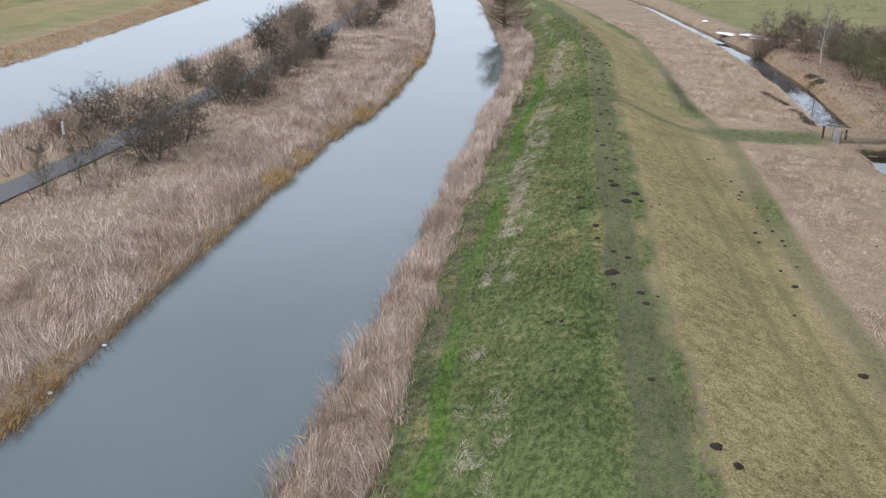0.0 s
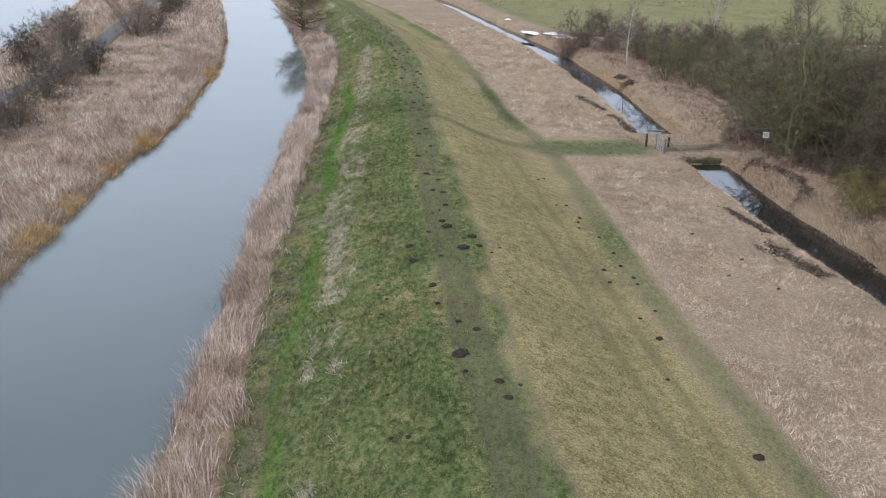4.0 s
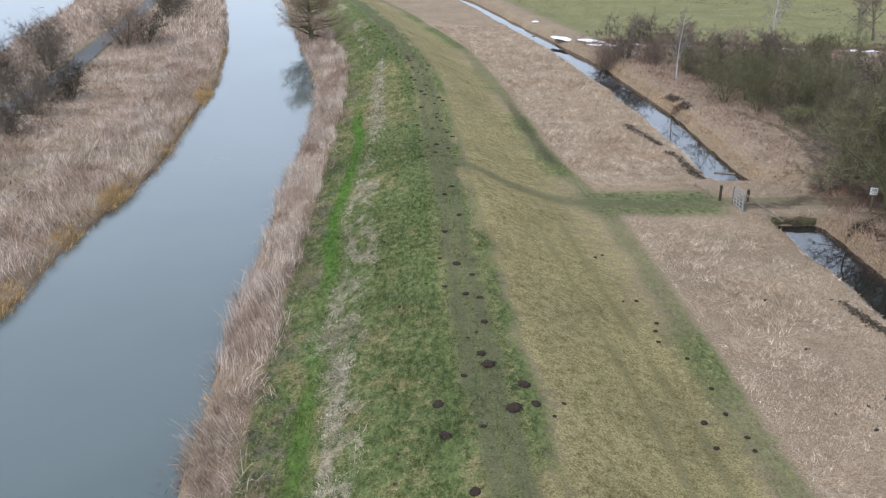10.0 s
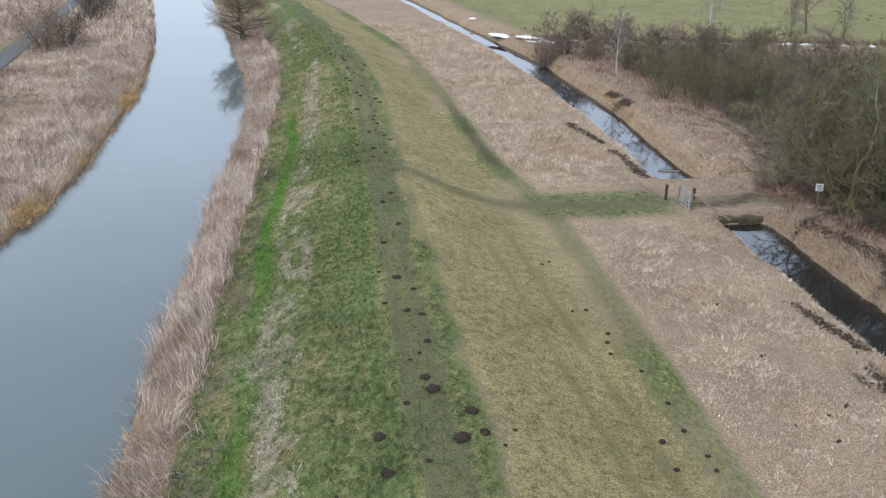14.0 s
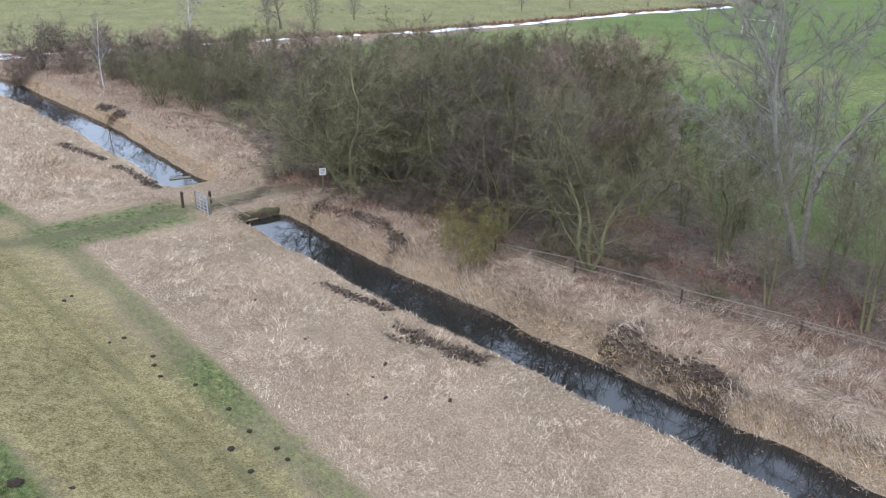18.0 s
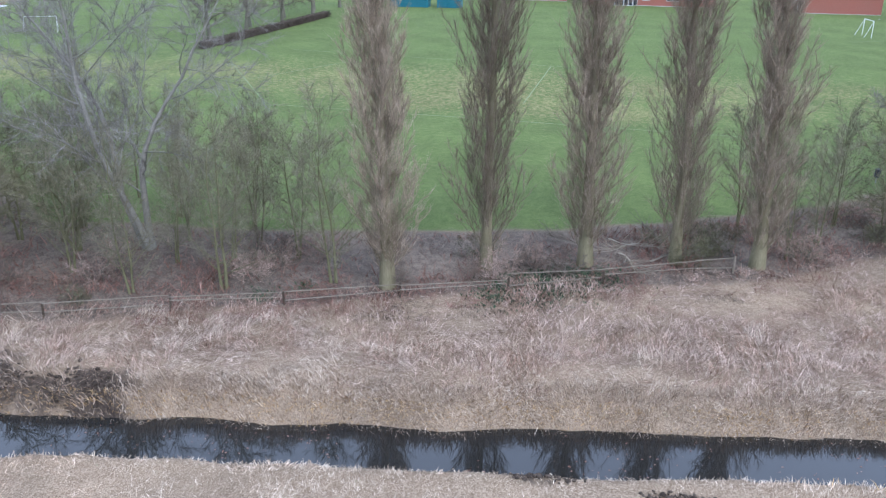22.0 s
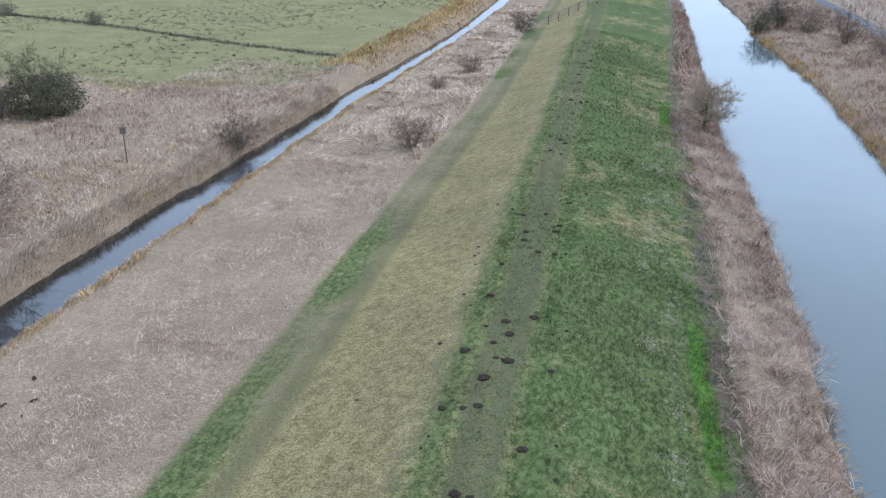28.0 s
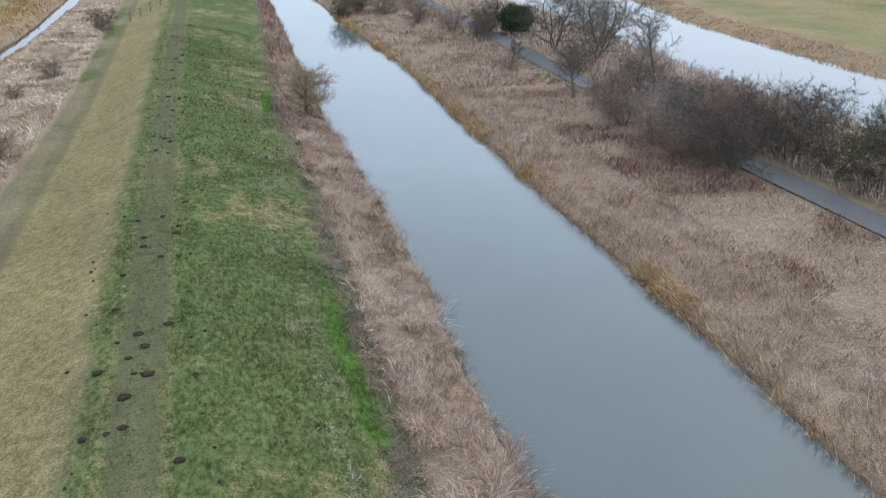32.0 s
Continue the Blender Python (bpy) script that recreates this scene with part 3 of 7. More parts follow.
# ---- plants: materials ----
def stem_material(name, stops, patch=None, scale=0.35, rough=0.85, tuft_shade=0.75, own=0.0):
    """Dry stems: each stem takes a colour of its own, and patches differ."""
    m, n, l, b = material(name, rough)
    geo = n.new("ShaderNodeNewGeometry")
    p = geo.outputs["Position"]
    v = calc(n, l, "ADD", calc(n, l, "MULTIPLY", geo.outputs["Random Per Island"], 0.6), calc(n, l, "MULTIPLY", noise_tex(n, l, p, 1.6, 4, 0.65), 0.42))
    r = ramp(n, stops)
    l.new(v, r.inputs[0])
    out = r.outputs[0]
    if patch:
        f = ramp(n, [(0.47, (0, 0, 0)), (0.62, (1, 1, 1))])
        l.new(noise_tex(n, l, p, scale, 3, 0.55), f.inputs[0])
        out = mix(n, l, calc(n, l, "MULTIPLY", f.outputs[0], 0.7), out, patch, "MULTIPLY")
    # shade of hollows and light on crests between tufts, painted into the colour by noise
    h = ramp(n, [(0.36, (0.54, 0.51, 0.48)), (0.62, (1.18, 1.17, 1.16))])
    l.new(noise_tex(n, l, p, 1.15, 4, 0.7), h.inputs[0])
    out = mix(n, l, tuft_shade, out, h.outputs[0], "MULTIPLY")
    # the same painted shade and light at a finer scale
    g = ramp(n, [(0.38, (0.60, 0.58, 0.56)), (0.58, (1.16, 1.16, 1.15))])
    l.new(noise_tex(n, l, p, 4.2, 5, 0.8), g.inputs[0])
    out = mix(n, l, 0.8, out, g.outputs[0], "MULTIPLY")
    if own:
        hs = n.new("ShaderNodeHueSaturation")
        rnd = n.new("ShaderNodeObjectInfo").outputs["Random"]
        l.new(calc(n, l, "ADD", calc(n, l, "MULTIPLY", rnd, own), 1 - own * 0.45), hs.inputs["Value"])
        l.new(out, hs.inputs["Color"])
        out = hs.outputs[0]
    l.new(out, b.inputs["Base Color"])
    return m


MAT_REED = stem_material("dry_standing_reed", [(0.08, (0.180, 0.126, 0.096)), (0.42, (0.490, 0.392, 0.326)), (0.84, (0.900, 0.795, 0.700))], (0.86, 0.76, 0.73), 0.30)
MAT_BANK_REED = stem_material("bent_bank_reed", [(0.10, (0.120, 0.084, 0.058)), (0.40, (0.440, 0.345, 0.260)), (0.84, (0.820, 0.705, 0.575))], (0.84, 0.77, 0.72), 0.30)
MAT_REED_BROWN = stem_material("red_brown_tangled_reed", [(0.10, (0.100, 0.058, 0.043)), (0.45, (0.355, 0.258, 0.203)), (0.86, (0.760, 0.605, 0.505))], (0.80, 0.69, 0.62), 0.55, tuft_shade=0.6)
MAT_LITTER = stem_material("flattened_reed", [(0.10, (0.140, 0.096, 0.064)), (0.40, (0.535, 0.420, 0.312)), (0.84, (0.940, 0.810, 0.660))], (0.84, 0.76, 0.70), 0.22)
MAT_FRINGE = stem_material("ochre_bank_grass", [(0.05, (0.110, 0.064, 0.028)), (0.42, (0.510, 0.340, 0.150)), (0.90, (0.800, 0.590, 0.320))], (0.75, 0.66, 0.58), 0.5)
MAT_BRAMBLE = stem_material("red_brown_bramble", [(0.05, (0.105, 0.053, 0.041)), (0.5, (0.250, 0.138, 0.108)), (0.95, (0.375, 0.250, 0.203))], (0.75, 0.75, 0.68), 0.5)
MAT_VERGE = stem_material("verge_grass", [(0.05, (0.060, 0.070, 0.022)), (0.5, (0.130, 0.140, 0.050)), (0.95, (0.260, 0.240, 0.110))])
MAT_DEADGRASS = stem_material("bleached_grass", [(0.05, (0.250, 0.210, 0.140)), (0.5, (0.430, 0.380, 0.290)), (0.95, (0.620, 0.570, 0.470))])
MAT_BARK = {
    "grey": mottled("grey_bark", (0.105, 0.093, 0.077), (0.245, 0.222, 0.186), 3.0, 0.9, (0.12, 0.125, 0.07), 0.5, 0.02, (1, 1, 0.25)),
    "moss": mottled("mossy_bark", (0.074, 0.069, 0.038), (0.228, 0.212, 0.122), 3.0, 0.9, (0.15, 0.15, 0.075), 0.5, 0.02, (1, 1, 0.3)),
    "tan": mottled("tan_poplar_bark", (0.130, 0.112, 0.070), (0.330, 0.280, 0.190), 3.0, 0.9, (0.16, 0.155, 0.08), 0.6, 0.03, (1, 1, 0.2)),
    "white": mottled("white_birch_bark", (0.240, 0.225, 0.210), (0.680, 0.660, 0.630), 2.5, 0.8, None, 0.2, 0.01, (1, 1, 3.0)),
    "silver": mottled("silver_bark", (0.130, 0.122, 0.098), (0.330, 0.315, 0.272), 2.5, 0.9, None, 0.3, 0.02),
}
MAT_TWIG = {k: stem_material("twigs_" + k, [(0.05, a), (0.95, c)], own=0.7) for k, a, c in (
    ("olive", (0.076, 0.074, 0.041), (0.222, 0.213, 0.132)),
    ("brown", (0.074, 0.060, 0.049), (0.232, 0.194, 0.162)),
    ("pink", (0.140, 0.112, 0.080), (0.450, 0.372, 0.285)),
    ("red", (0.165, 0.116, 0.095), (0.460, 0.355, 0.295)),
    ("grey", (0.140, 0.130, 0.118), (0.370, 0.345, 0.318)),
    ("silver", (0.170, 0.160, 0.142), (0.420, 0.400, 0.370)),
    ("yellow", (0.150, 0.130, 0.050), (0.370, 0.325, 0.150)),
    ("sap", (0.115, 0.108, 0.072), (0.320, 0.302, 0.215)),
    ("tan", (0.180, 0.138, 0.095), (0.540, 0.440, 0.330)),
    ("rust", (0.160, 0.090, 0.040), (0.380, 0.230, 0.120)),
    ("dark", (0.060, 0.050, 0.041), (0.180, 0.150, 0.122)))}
MAT_IVY = mottled("ivy_leaves", (0.022, 0.040, 0.022), (0.080, 0.118, 0.064), 3.0, 0.5, None, 0.0, 0.01, None, 0.9)
MAT_WEED = mottled("grey_green_weeds", (0.050, 0.058, 0.036), (0.190, 0.200, 0.140), 3.0, 0.8, None, 0.0, 0.01, None, 0.9)
MAT_OLIVE_LEAF = mottled("faded_olive_leaves", (0.070, 0.068, 0.040), (0.175, 0.162, 0.100), 3.0, 0.7, None, 0.0, 0.01, None, 0.8)
MAT_FIR = mottled("fir_needles", (0.012, 0.030, 0.014), (0.045, 0.080, 0.035), 3.0, 0.7, None, 0.0, 0.01, None, 0.8)


# ---- plants: growth ----
def unit(v):
    k = math.sqrt(v[0] * v[0] + v[1] * v[1] + v[2] * v[2]) or 1.0
    return (v[0] / k, v[1] / k, v[2] / k)


def tilted(d, angle, spin):
    """d turned away by an angle, towards the side named by spin."""
    a = unit((d[1], -d[0], 0.02)) if abs(d[2]) < 0.999 else (1.0, 0.0, 0.0)
    b = (d[1] * a[2] - d[2] * a[1], d[2] * a[0] - d[0] * a[2], d[0] * a[1] - d[1] * a[0])
    s, c = math.sin(angle), math.cos(angle)
    return unit(tuple(d[i] * c + s * (a[i] * math.cos(spin) + b[i] * math.sin(spin)) for i in range(3)))


def grow(rng, out, p, d, length, r, level, spec):
    last = level == len(spec["kids"])
    n = spec["segs"][level]
    step, pts = length / n, [p]
    wob, lift = spec["wobble"][level], spec["lift"][level]
    dirs = []
    for k in range(n):
        d = unit((d[0] + rng.uniform(-wob, wob), d[1] + rng.uniform(-wob, wob), d[2] + rng.uniform(-wob, wob) * 0.6 + lift))
        q = (p[0] + d[0] * step, p[1] + d[1] * step, max(p[2] + d[2] * step, 0.05))
        ra, rb = r * (1 - 0.85 * k / n), r * (1 - 0.85 * (k + 1) / n)
        out[level].append((*p, *q, ra, rb))
        pts.append(q)
        dirs.append(d)
        p = q
    if last:
        return
    lo, hi = spec["start"][level]
    kids = spec["kids"][level]
    spin = rng.uniform(0, 6.28)
    for k in range(kids):
        u = lo + (hi - lo) * (k + rng.random()) / kids
        i = min(int(u * n), n - 1)
        f = u * n - i
        a, b = pts[i], pts[i + 1]
        at = tuple(a[j] + (b[j] - a[j]) * f for j in range(3))
        spin += 2.4 + rng.uniform(-0.5, 0.5)
        ang = radians(spec["angle"][level] * rng.uniform(0.7, 1.3))
        taper = spec["taper"][level]
        ln = length * spec["ratio"][level] * (1 - taper * (u - lo) / max(hi - lo, 0.01)) * rng.uniform(0.7, 1.2)
        rr = max(r * (1 - 0.8 * u) * spec.get("slim", 0.40), spec["thin"])
        grow(rng, out, at, tilted(dirs[i], ang, spin), ln, rr, level + 1, spec)


def prisms(segs, sides):
    """Tapered prisms about each stretch of a branch."""
    s = np.array(segs, float)
    a, b = s[:, :3], s[:, 3:6]
    d = b - a
    d /= np.linalg.norm(d, axis=1)[:, None] + 1e-9
    ref = np.where(np.abs(d[:, 2:3]) > 0.9, np.array([[1.0, 0, 0]]), np.array([[0, 0, 1.0]]))
    u = np.cross(d, ref)
    u /= np.linalg.norm(u, axis=1)[:, None] + 1e-9
    w = np.cross(d, u)
    t = np.arange(sides) * 2 * math.pi / sides
    ring = u[:, None] * np.cos(t)[None, :, None] + w[:, None] * np.sin(t)[None, :, None]
    v = np.concatenate([a[:, None] + ring * s[:, 6][:, None, None], b[:, None] + ring * s[:, 7][:, None, None]], 1)
    k = np.arange(sides)
    f = np.stack([k, (k + 1) % sides, sides + (k + 1) % sides, sides + k], -1)
    faces = (np.arange(len(s)) * 2 * sides)[:, None, None] + f[None]
    return v.reshape(-1, 3), faces.reshape(-1, 4)


def slivers(segs, width, rng):
    """Twigs as fine three-sided splinters."""
    s = np.array(segs, float)
    a, b = s[:, :3], s[:, 3:6]
    side = rng.normal(size=a.shape)
    side /= np.linalg.norm(side, axis=1)[:, None]
    w = width * rng.uniform(0.7, 1.3, (len(s), 1))
    v = np.stack([a - side * w / 2, a + side * w / 2, b], 1).reshape(-1, 3)
    return v, np.arange(len(v)).reshape(-1, 3)


def tube(segs, sides):
    """One closed, tapering tube along a stem."""
    s = np.array(segs, float)
    p = np.vstack([s[:, :3], s[-1:, 3:6]])
    r = np.append(s[:, 6], s[-1, 7])
    r[0] *= 1.35
    t = np.arange(sides) * 2 * math.pi / sides
    ring = np.stack([np.cos(t), np.sin(t), np.zeros(sides)], -1)
    v = (p[:, None] + ring[None] * r[:, None, None]).reshape(-1, 3)
    n, k = len(p), np.arange(sides)
    f = (np.arange(n - 1) * sides)[:, None, None] + np.stack([k, (k + 1) % sides, sides + (k + 1) % sides, sides + k], -1)[None]
    return v, f.reshape(-1, 4)


def crown(root, levels, spec, rng, bark, twig):
    """All limbs, branches and fine twigs of a tree in one airy mesh."""
    v1, f1 = prisms(levels[1], 4)
    v2, f2 = prisms(levels[2], 3)
    host = np.array(levels[2] + levels[1][len(levels[1]) // 3:], float)
    m = spec["twigs"]
    h = np.repeat(host, m, 0)
    u = rng.random((len(h), 1))
    a = h[:, :3] * (1 - u) + h[:, 3:6] * u
    d = h[:, 3:6] - h[:, :3]
    d /= np.linalg.norm(d, axis=1)[:, None] + 1e-9
    d = d + rng.normal(size=d.shape) * spec["fan"] * 0.6
    d[:, 2] += spec["rise"]
    d /= np.linalg.norm(d, axis=1)[:, None] + 1e-9
    b = a + d * spec["reach"] * rng.uniform(0.4, 1.25, (len(h), 1))
    b[:, 2] = np.maximum(b[:, 2], 0.05)
    v3, f3 = slivers(np.hstack([a, b]), spec["width"], rng)
    tri = lambda q: np.concatenate([q[:, [0, 1, 2]], q[:, [0, 2, 3]]])
    f1, f2 = tri(f1), tri(f2) + len(v1)
    ob = mesh_object("crown", np.concatenate([v1, v2, v3]), np.concatenate([f1, f2, f3 + len(v1) + len(v2)]), bark, root)
    ob.data.materials.append(twig)
    idx = np.ones(len(ob.data.polygons), np.int32)
    idx[:len(f1)] = 0
    ob.data.polygons.foreach_set("material_index", idx)
    tagged(ob, kind="stuff")


def leaf_cloud(rng, centre, size, count, leaf):
    """Leaves as small bent quads filling a lumpy crown."""
    d = rng.normal(size=(count, 3))
    d /= np.linalg.norm(d, axis=1)[:, None]
    lump = 0.72 + 0.28 * np.sin(d[:, 0] * 5 + 1) * np.sin(d[:, 1] * 6) * np.cos(d[:, 2] * 4) + rng.uniform(-0.16, 0.12, count)
    rad = lump * rng.uniform(0.55, 1, count) ** 0.35
    c = np.asarray(centre) + d * rad[:, None] * np.asarray(size)
    c[:, 2] = np.maximum(c[:, 2], 0.1)
    u = rng.normal(size=(count, 3))
    u /= np.linalg.norm(u, axis=1)[:, None]
    w = np.cross(u, rng.normal(size=(count, 3)))
    w /= np.linalg.norm(w, axis=1)[:, None] + 1e-9
    k = leaf * rng.uniform(0.6, 1.4, (count, 1))
    v = np.stack([c - u * k, c - w * k * 0.5, c + u * k, c + w * k * 0.5], 1).reshape(-1, 3)
    return v, np.arange(len(v)).reshape(-1, 4)


SPECS = {
    "poplar": dict(h=19, stems=1, spread=2, r=0.21, bark="tan", twig="pink", kids=(150, 8), segs=(9, 5, 2), wobble=(0.03, 0.08, 0.12), lift=(0.02, 0.26, 0.22), start=((0.018, 0.98), (0.06, 1)),
                   angle=(34, 24), ratio=(0.170, 0.40), taper=(0.30, 0.3), thin=0.006, twigs=17, reach=0.55, fan=0.75, rise=0.7, width=0.010, slim=0.09),
    "ash": dict(h=8.6, stems=3, spread=24, r=0.12, bark="moss", twig="olive", kids=(15, 10), segs=(12, 6, 3), wobble=(0.36, 0.28, 0.3), lift=(0.09, 0.03, 0.0), start=((0.10, 0.97), (0.12, 1)),
                angle=(60, 46), ratio=(0.44, 0.42), taper=(0.45, 0.4), thin=0.008, twigs=9, reach=0.60, fan=0.95, rise=0.15, width=0.015, slim=0.46),
    "silver": dict(h=13.5, stems=3, spread=16, r=0.19, bark="silver", twig="silver", kids=(13, 11), segs=(10, 7, 3), wobble=(0.22, 0.26, 0.3), lift=(0.07, 0.04, 0.0), start=((0.2, 0.97), (0.15, 1)),
                   angle=(54, 48), ratio=(0.50, 0.42), taper=(0.5, 0.4), thin=0.009, twigs=22, reach=0.8, fan=0.9, rise=0.1, width=0.012, slim=0.33),
    "thicket": dict(h=7.0, stems=7, spread=36, r=0.06, bark="moss", twig="olive", kids=(12, 7), segs=(6, 4, 2), wobble=(0.18, 0.24, 0.28), lift=(0.04, 0.03, 0.0), start=((0.08, 0.98), (0.15, 1)),
                    angle=(52, 46), ratio=(0.36, 0.45), taper=(0.35, 0.4), thin=0.008, twigs=8, reach=0.6, fan=1.0, rise=0.15, width=0.014),
    "sapling": dict(h=6.5, stems=2, spread=7, r=0.06, bark="moss", twig="sap", kids=(20, 9), segs=(7, 5, 2), wobble=(0.10, 0.18, 0.24), lift=(0.05, 0.07, 0.05), start=((0.10, 0.97), (0.2, 1)),
                    angle=(50, 42), ratio=(0.38, 0.42), taper=(0.45, 0.4), thin=0.007, twigs=6, reach=0.5, fan=1.0, rise=0.2, width=0.012),
    "hawthorn": dict(h=3.6, stems=7, spread=46, r=0.055, bark="grey", twig="brown", kids=(13, 7), segs=(5, 3, 2), wobble=(0.22, 0.3, 0.35), lift=(0.03, 0.02, 0.0), start=((0.08, 0.98), (0.1, 1)),
                     angle=(58, 55), ratio=(0.44, 0.46), taper=(0.2, 0.3), thin=0.008, twigs=8, reach=0.36, fan=1.2, rise=0.15, width=0.016),
    "scrub": dict(h=1.3, stems=6, spread=52, r=0.02, bark="grey", twig="brown", kids=(7, 5), segs=(4, 2, 1), wobble=(0.25, 0.3, 0.35), lift=(0.02, 0.0, 0.0), start=((0.08, 0.98), (0.1, 1)),
                  angle=(56, 55), ratio=(0.5, 0.5), taper=(0.2, 0.3), thin=0.006, twigs=7, reach=0.30, fan=1.2, rise=0.1, width=0.012),
    "redshrub": dict(h=5.4, stems=11, spread=60, r=0.032, bark="grey", twig="red", kids=(11, 7), segs=(6, 4, 2), wobble=(0.2, 0.24, 0.28), lift=(0.05, 0.04, 0.03), start=((0.10, 0.98), (0.15, 1)),
                     angle=(42, 40), ratio=(0.38, 0.45), taper=(0.2, 0.3), thin=0.006, twigs=8, reach=0.75, fan=0.9, rise=0.25, width=0.008),
    "willow": dict(h=4.6, stems=1, spread=4, r=0.20, bark="moss", twig="rust", kids=(60, 10), segs=(4, 5, 2), wobble=(0.06, 0.16, 0.2), lift=(0.02, 0.06, 0.04), start=((0.14, 0.85), (0.15, 1)),
                   angle=(74, 36), ratio=(0.56, 0.40), taper=(0.3, 0.3), thin=0.008, twigs=18, reach=0.55, fan=0.9, rise=0.2, width=0.011),
    "osier": dict(h=3.2, stems=14, spread=40, r=0.03, bark="moss", twig="yellow", kids=(12, 6), segs=(6, 4, 2), wobble=(0.1, 0.2, 0.3), lift=(-0.05, -0.12, -0.15), start=((0.2, 0.98), (0.15, 1)),
                  angle=(40, 40), ratio=(0.34, 0.5), taper=(0.3, 0.3), thin=0.007, twigs=7, reach=0.4, fan=0.6, rise=-0.5, width=0.012),
    "birch": dict(h=8.5, stems=1, spread=3, r=0.10, bark="white", twig="grey", kids=(20, 9), segs=(8, 5, 2), wobble=(0.06, 0.16, 0.2), lift=(0.04, 0.03, -0.08), start=((0.25, 0.97), (0.2, 1)),
                  angle=(46, 40), ratio=(0.30, 0.42), taper=(0.55, 0.4), thin=0.008, twigs=9, reach=0.5, fan=0.8, rise=-0.3, width=0.012),
    "oak": dict(h=7.0, stems=1, spread=3, r=0.18, bark="grey", twig="brown", kids=(18, 11), segs=(6, 6, 3), wobble=(0.10, 0.22, 0.3), lift=(0.03, 0.04, 0.02), start=((0.2, 0.97), (0.15, 1)),
                angle=(58, 48), ratio=(0.54, 0.42), taper=(0.5, 0.4), thin=0.010, twigs=11, reach=0.55, fan=1.0, rise=0.15, width=0.014),
}
TEMPLATES = {}


def tree_template(kind, twig=None, bark=None, seed=0, leaves=None):
    spec = dict(SPECS[kind])
    twig, bark = twig or spec["twig"], bark or spec["bark"]
    rng = random.Random(f"{kind}{seed}")
    nrng = np.random.default_rng(seed + 17)
    levels = [[] for _ in range(len(spec["kids"]) + 1)]
    for k in range(spec["stems"]):
        az = k * 6.283 / spec["stems"] + rng.uniform(-0.4, 0.4)
        tilt = radians(spec["spread"]) * (rng.uniform(0.3, 1.1) if spec["stems"] > 1 else rng.uniform(0, 1))
        off = 0.05 * spec["stems"] ** 0.8 if spec["stems"] > 1 else 0
        grow(rng, levels, (off * math.cos(az), off * math.sin(az), -0.12), (math.sin(tilt) * math.cos(az), math.sin(tilt) * math.sin(az), math.cos(tilt)),
             spec["h"] * rng.uniform(0.82, 1.05), spec["r"] * rng.uniform(0.8, 1.1), 0, spec)
    root = new(kind)
    n0 = spec["segs"][0]
    for k in range(spec["stems"]):
        v, f = tube(levels[0][k * n0:(k + 1) * n0], 7)
        mesh_object("trunk" if spec["stems"] < 3 else "stem", v, f, MAT_BARK[bark], root, True)
    crown(root, levels, spec, nrng, MAT_BARK[bark], MAT_TWIG[twig])
    if leaves:
        centre, size, count, leaf, mat = leaves
        v, f = leaf_cloud(nrng, centre, size, count, leaf)
        mesh_object("leaves", v, f, mat, root)
    return root


def plant(name, kind, x, y, scale, label, category, group="", twig=None, bark=None, seed=0, wide=1.0, leaves=None, z=None):
    """One tree or shrub, standing on the ground."""
    key = (kind, twig, bark, seed, leaves is not None, name)
    turn = (x * 37.1 + y * 17.3) % 360
    ground = float(height(np.array([x]), np.array([y]))[0]) if z is None else z
    m = pose(x, y, ground - 0.02, 0, 0, turn) @ Matrix.Diagonal((scale * wide, scale * wide, scale, 1))
    if key not in TEMPLATES:
        base = (kind, twig, bark, seed, leaves is not None)
        if base in TEMPLATES:
            ob = copy_thing(TEMPLATES[base], m)
        else:
            ob = tree_template(kind, twig, bark, seed, leaves)
            TEMPLATES[base] = ob
            ob.matrix_basis = m
        TEMPLATES[key] = ob
    else:
        ob = copy_thing(TEMPLATES[key], m)
    ob.name = name
    ob.matrix_basis = m
    return tagged(ob, label, category, group)


WOOD = "wood beside the ditch"
ISLAND = "shrubs along the asphalt path"

# row of poplars
for x, y, s, sd in ((32.4, 17.1, 0.98, 0), (35.2, 13.2, 1.0, 1), (36.4, 8.8, 1.02, 0), (37.3, 4.7, 0.97, 1), (37.5, 1.0, 1.0, 0)):
    plant("poplar", "poplar", x, y, s, "tall slim bare poplar with upright pinkish-brown branches", "tree", "row of poplars", seed=sd, wide=1.35)

# trees that stand out at the wood's edge
plant("silver_tree", "silver", 34.7, 29.1, 1.0, "large bare tree with pale silvery limbs and fine twigs", "tree", WOOD)
for x, y, s, tw, sd in ((22.9, 49.4, 1.1, "olive", 0), (26.3, 48.8, 1.1, "olive", 1), (24.4, 53.4, 1.0, "olive", 1), (25.5, 56.6, 1.0, "brown", 0), (26.7, 44.3, 0.95, "brown", 0), (26.6, 34.5, 0.98, "olive", 1), (34.1, 37.9, 0.9, "olive", 0),
                        (33.8, 32.2, 0.8, "olive", 1), (40.2, -7.5, 1.05, "olive", 0), (29.5, 52.0, 1.1, "olive", 0)):
    plant("ash_tree", "ash", x, y, s, "bare broad tree with mossy greenish bark", "tree", WOOD, twig=tw, seed=sd)
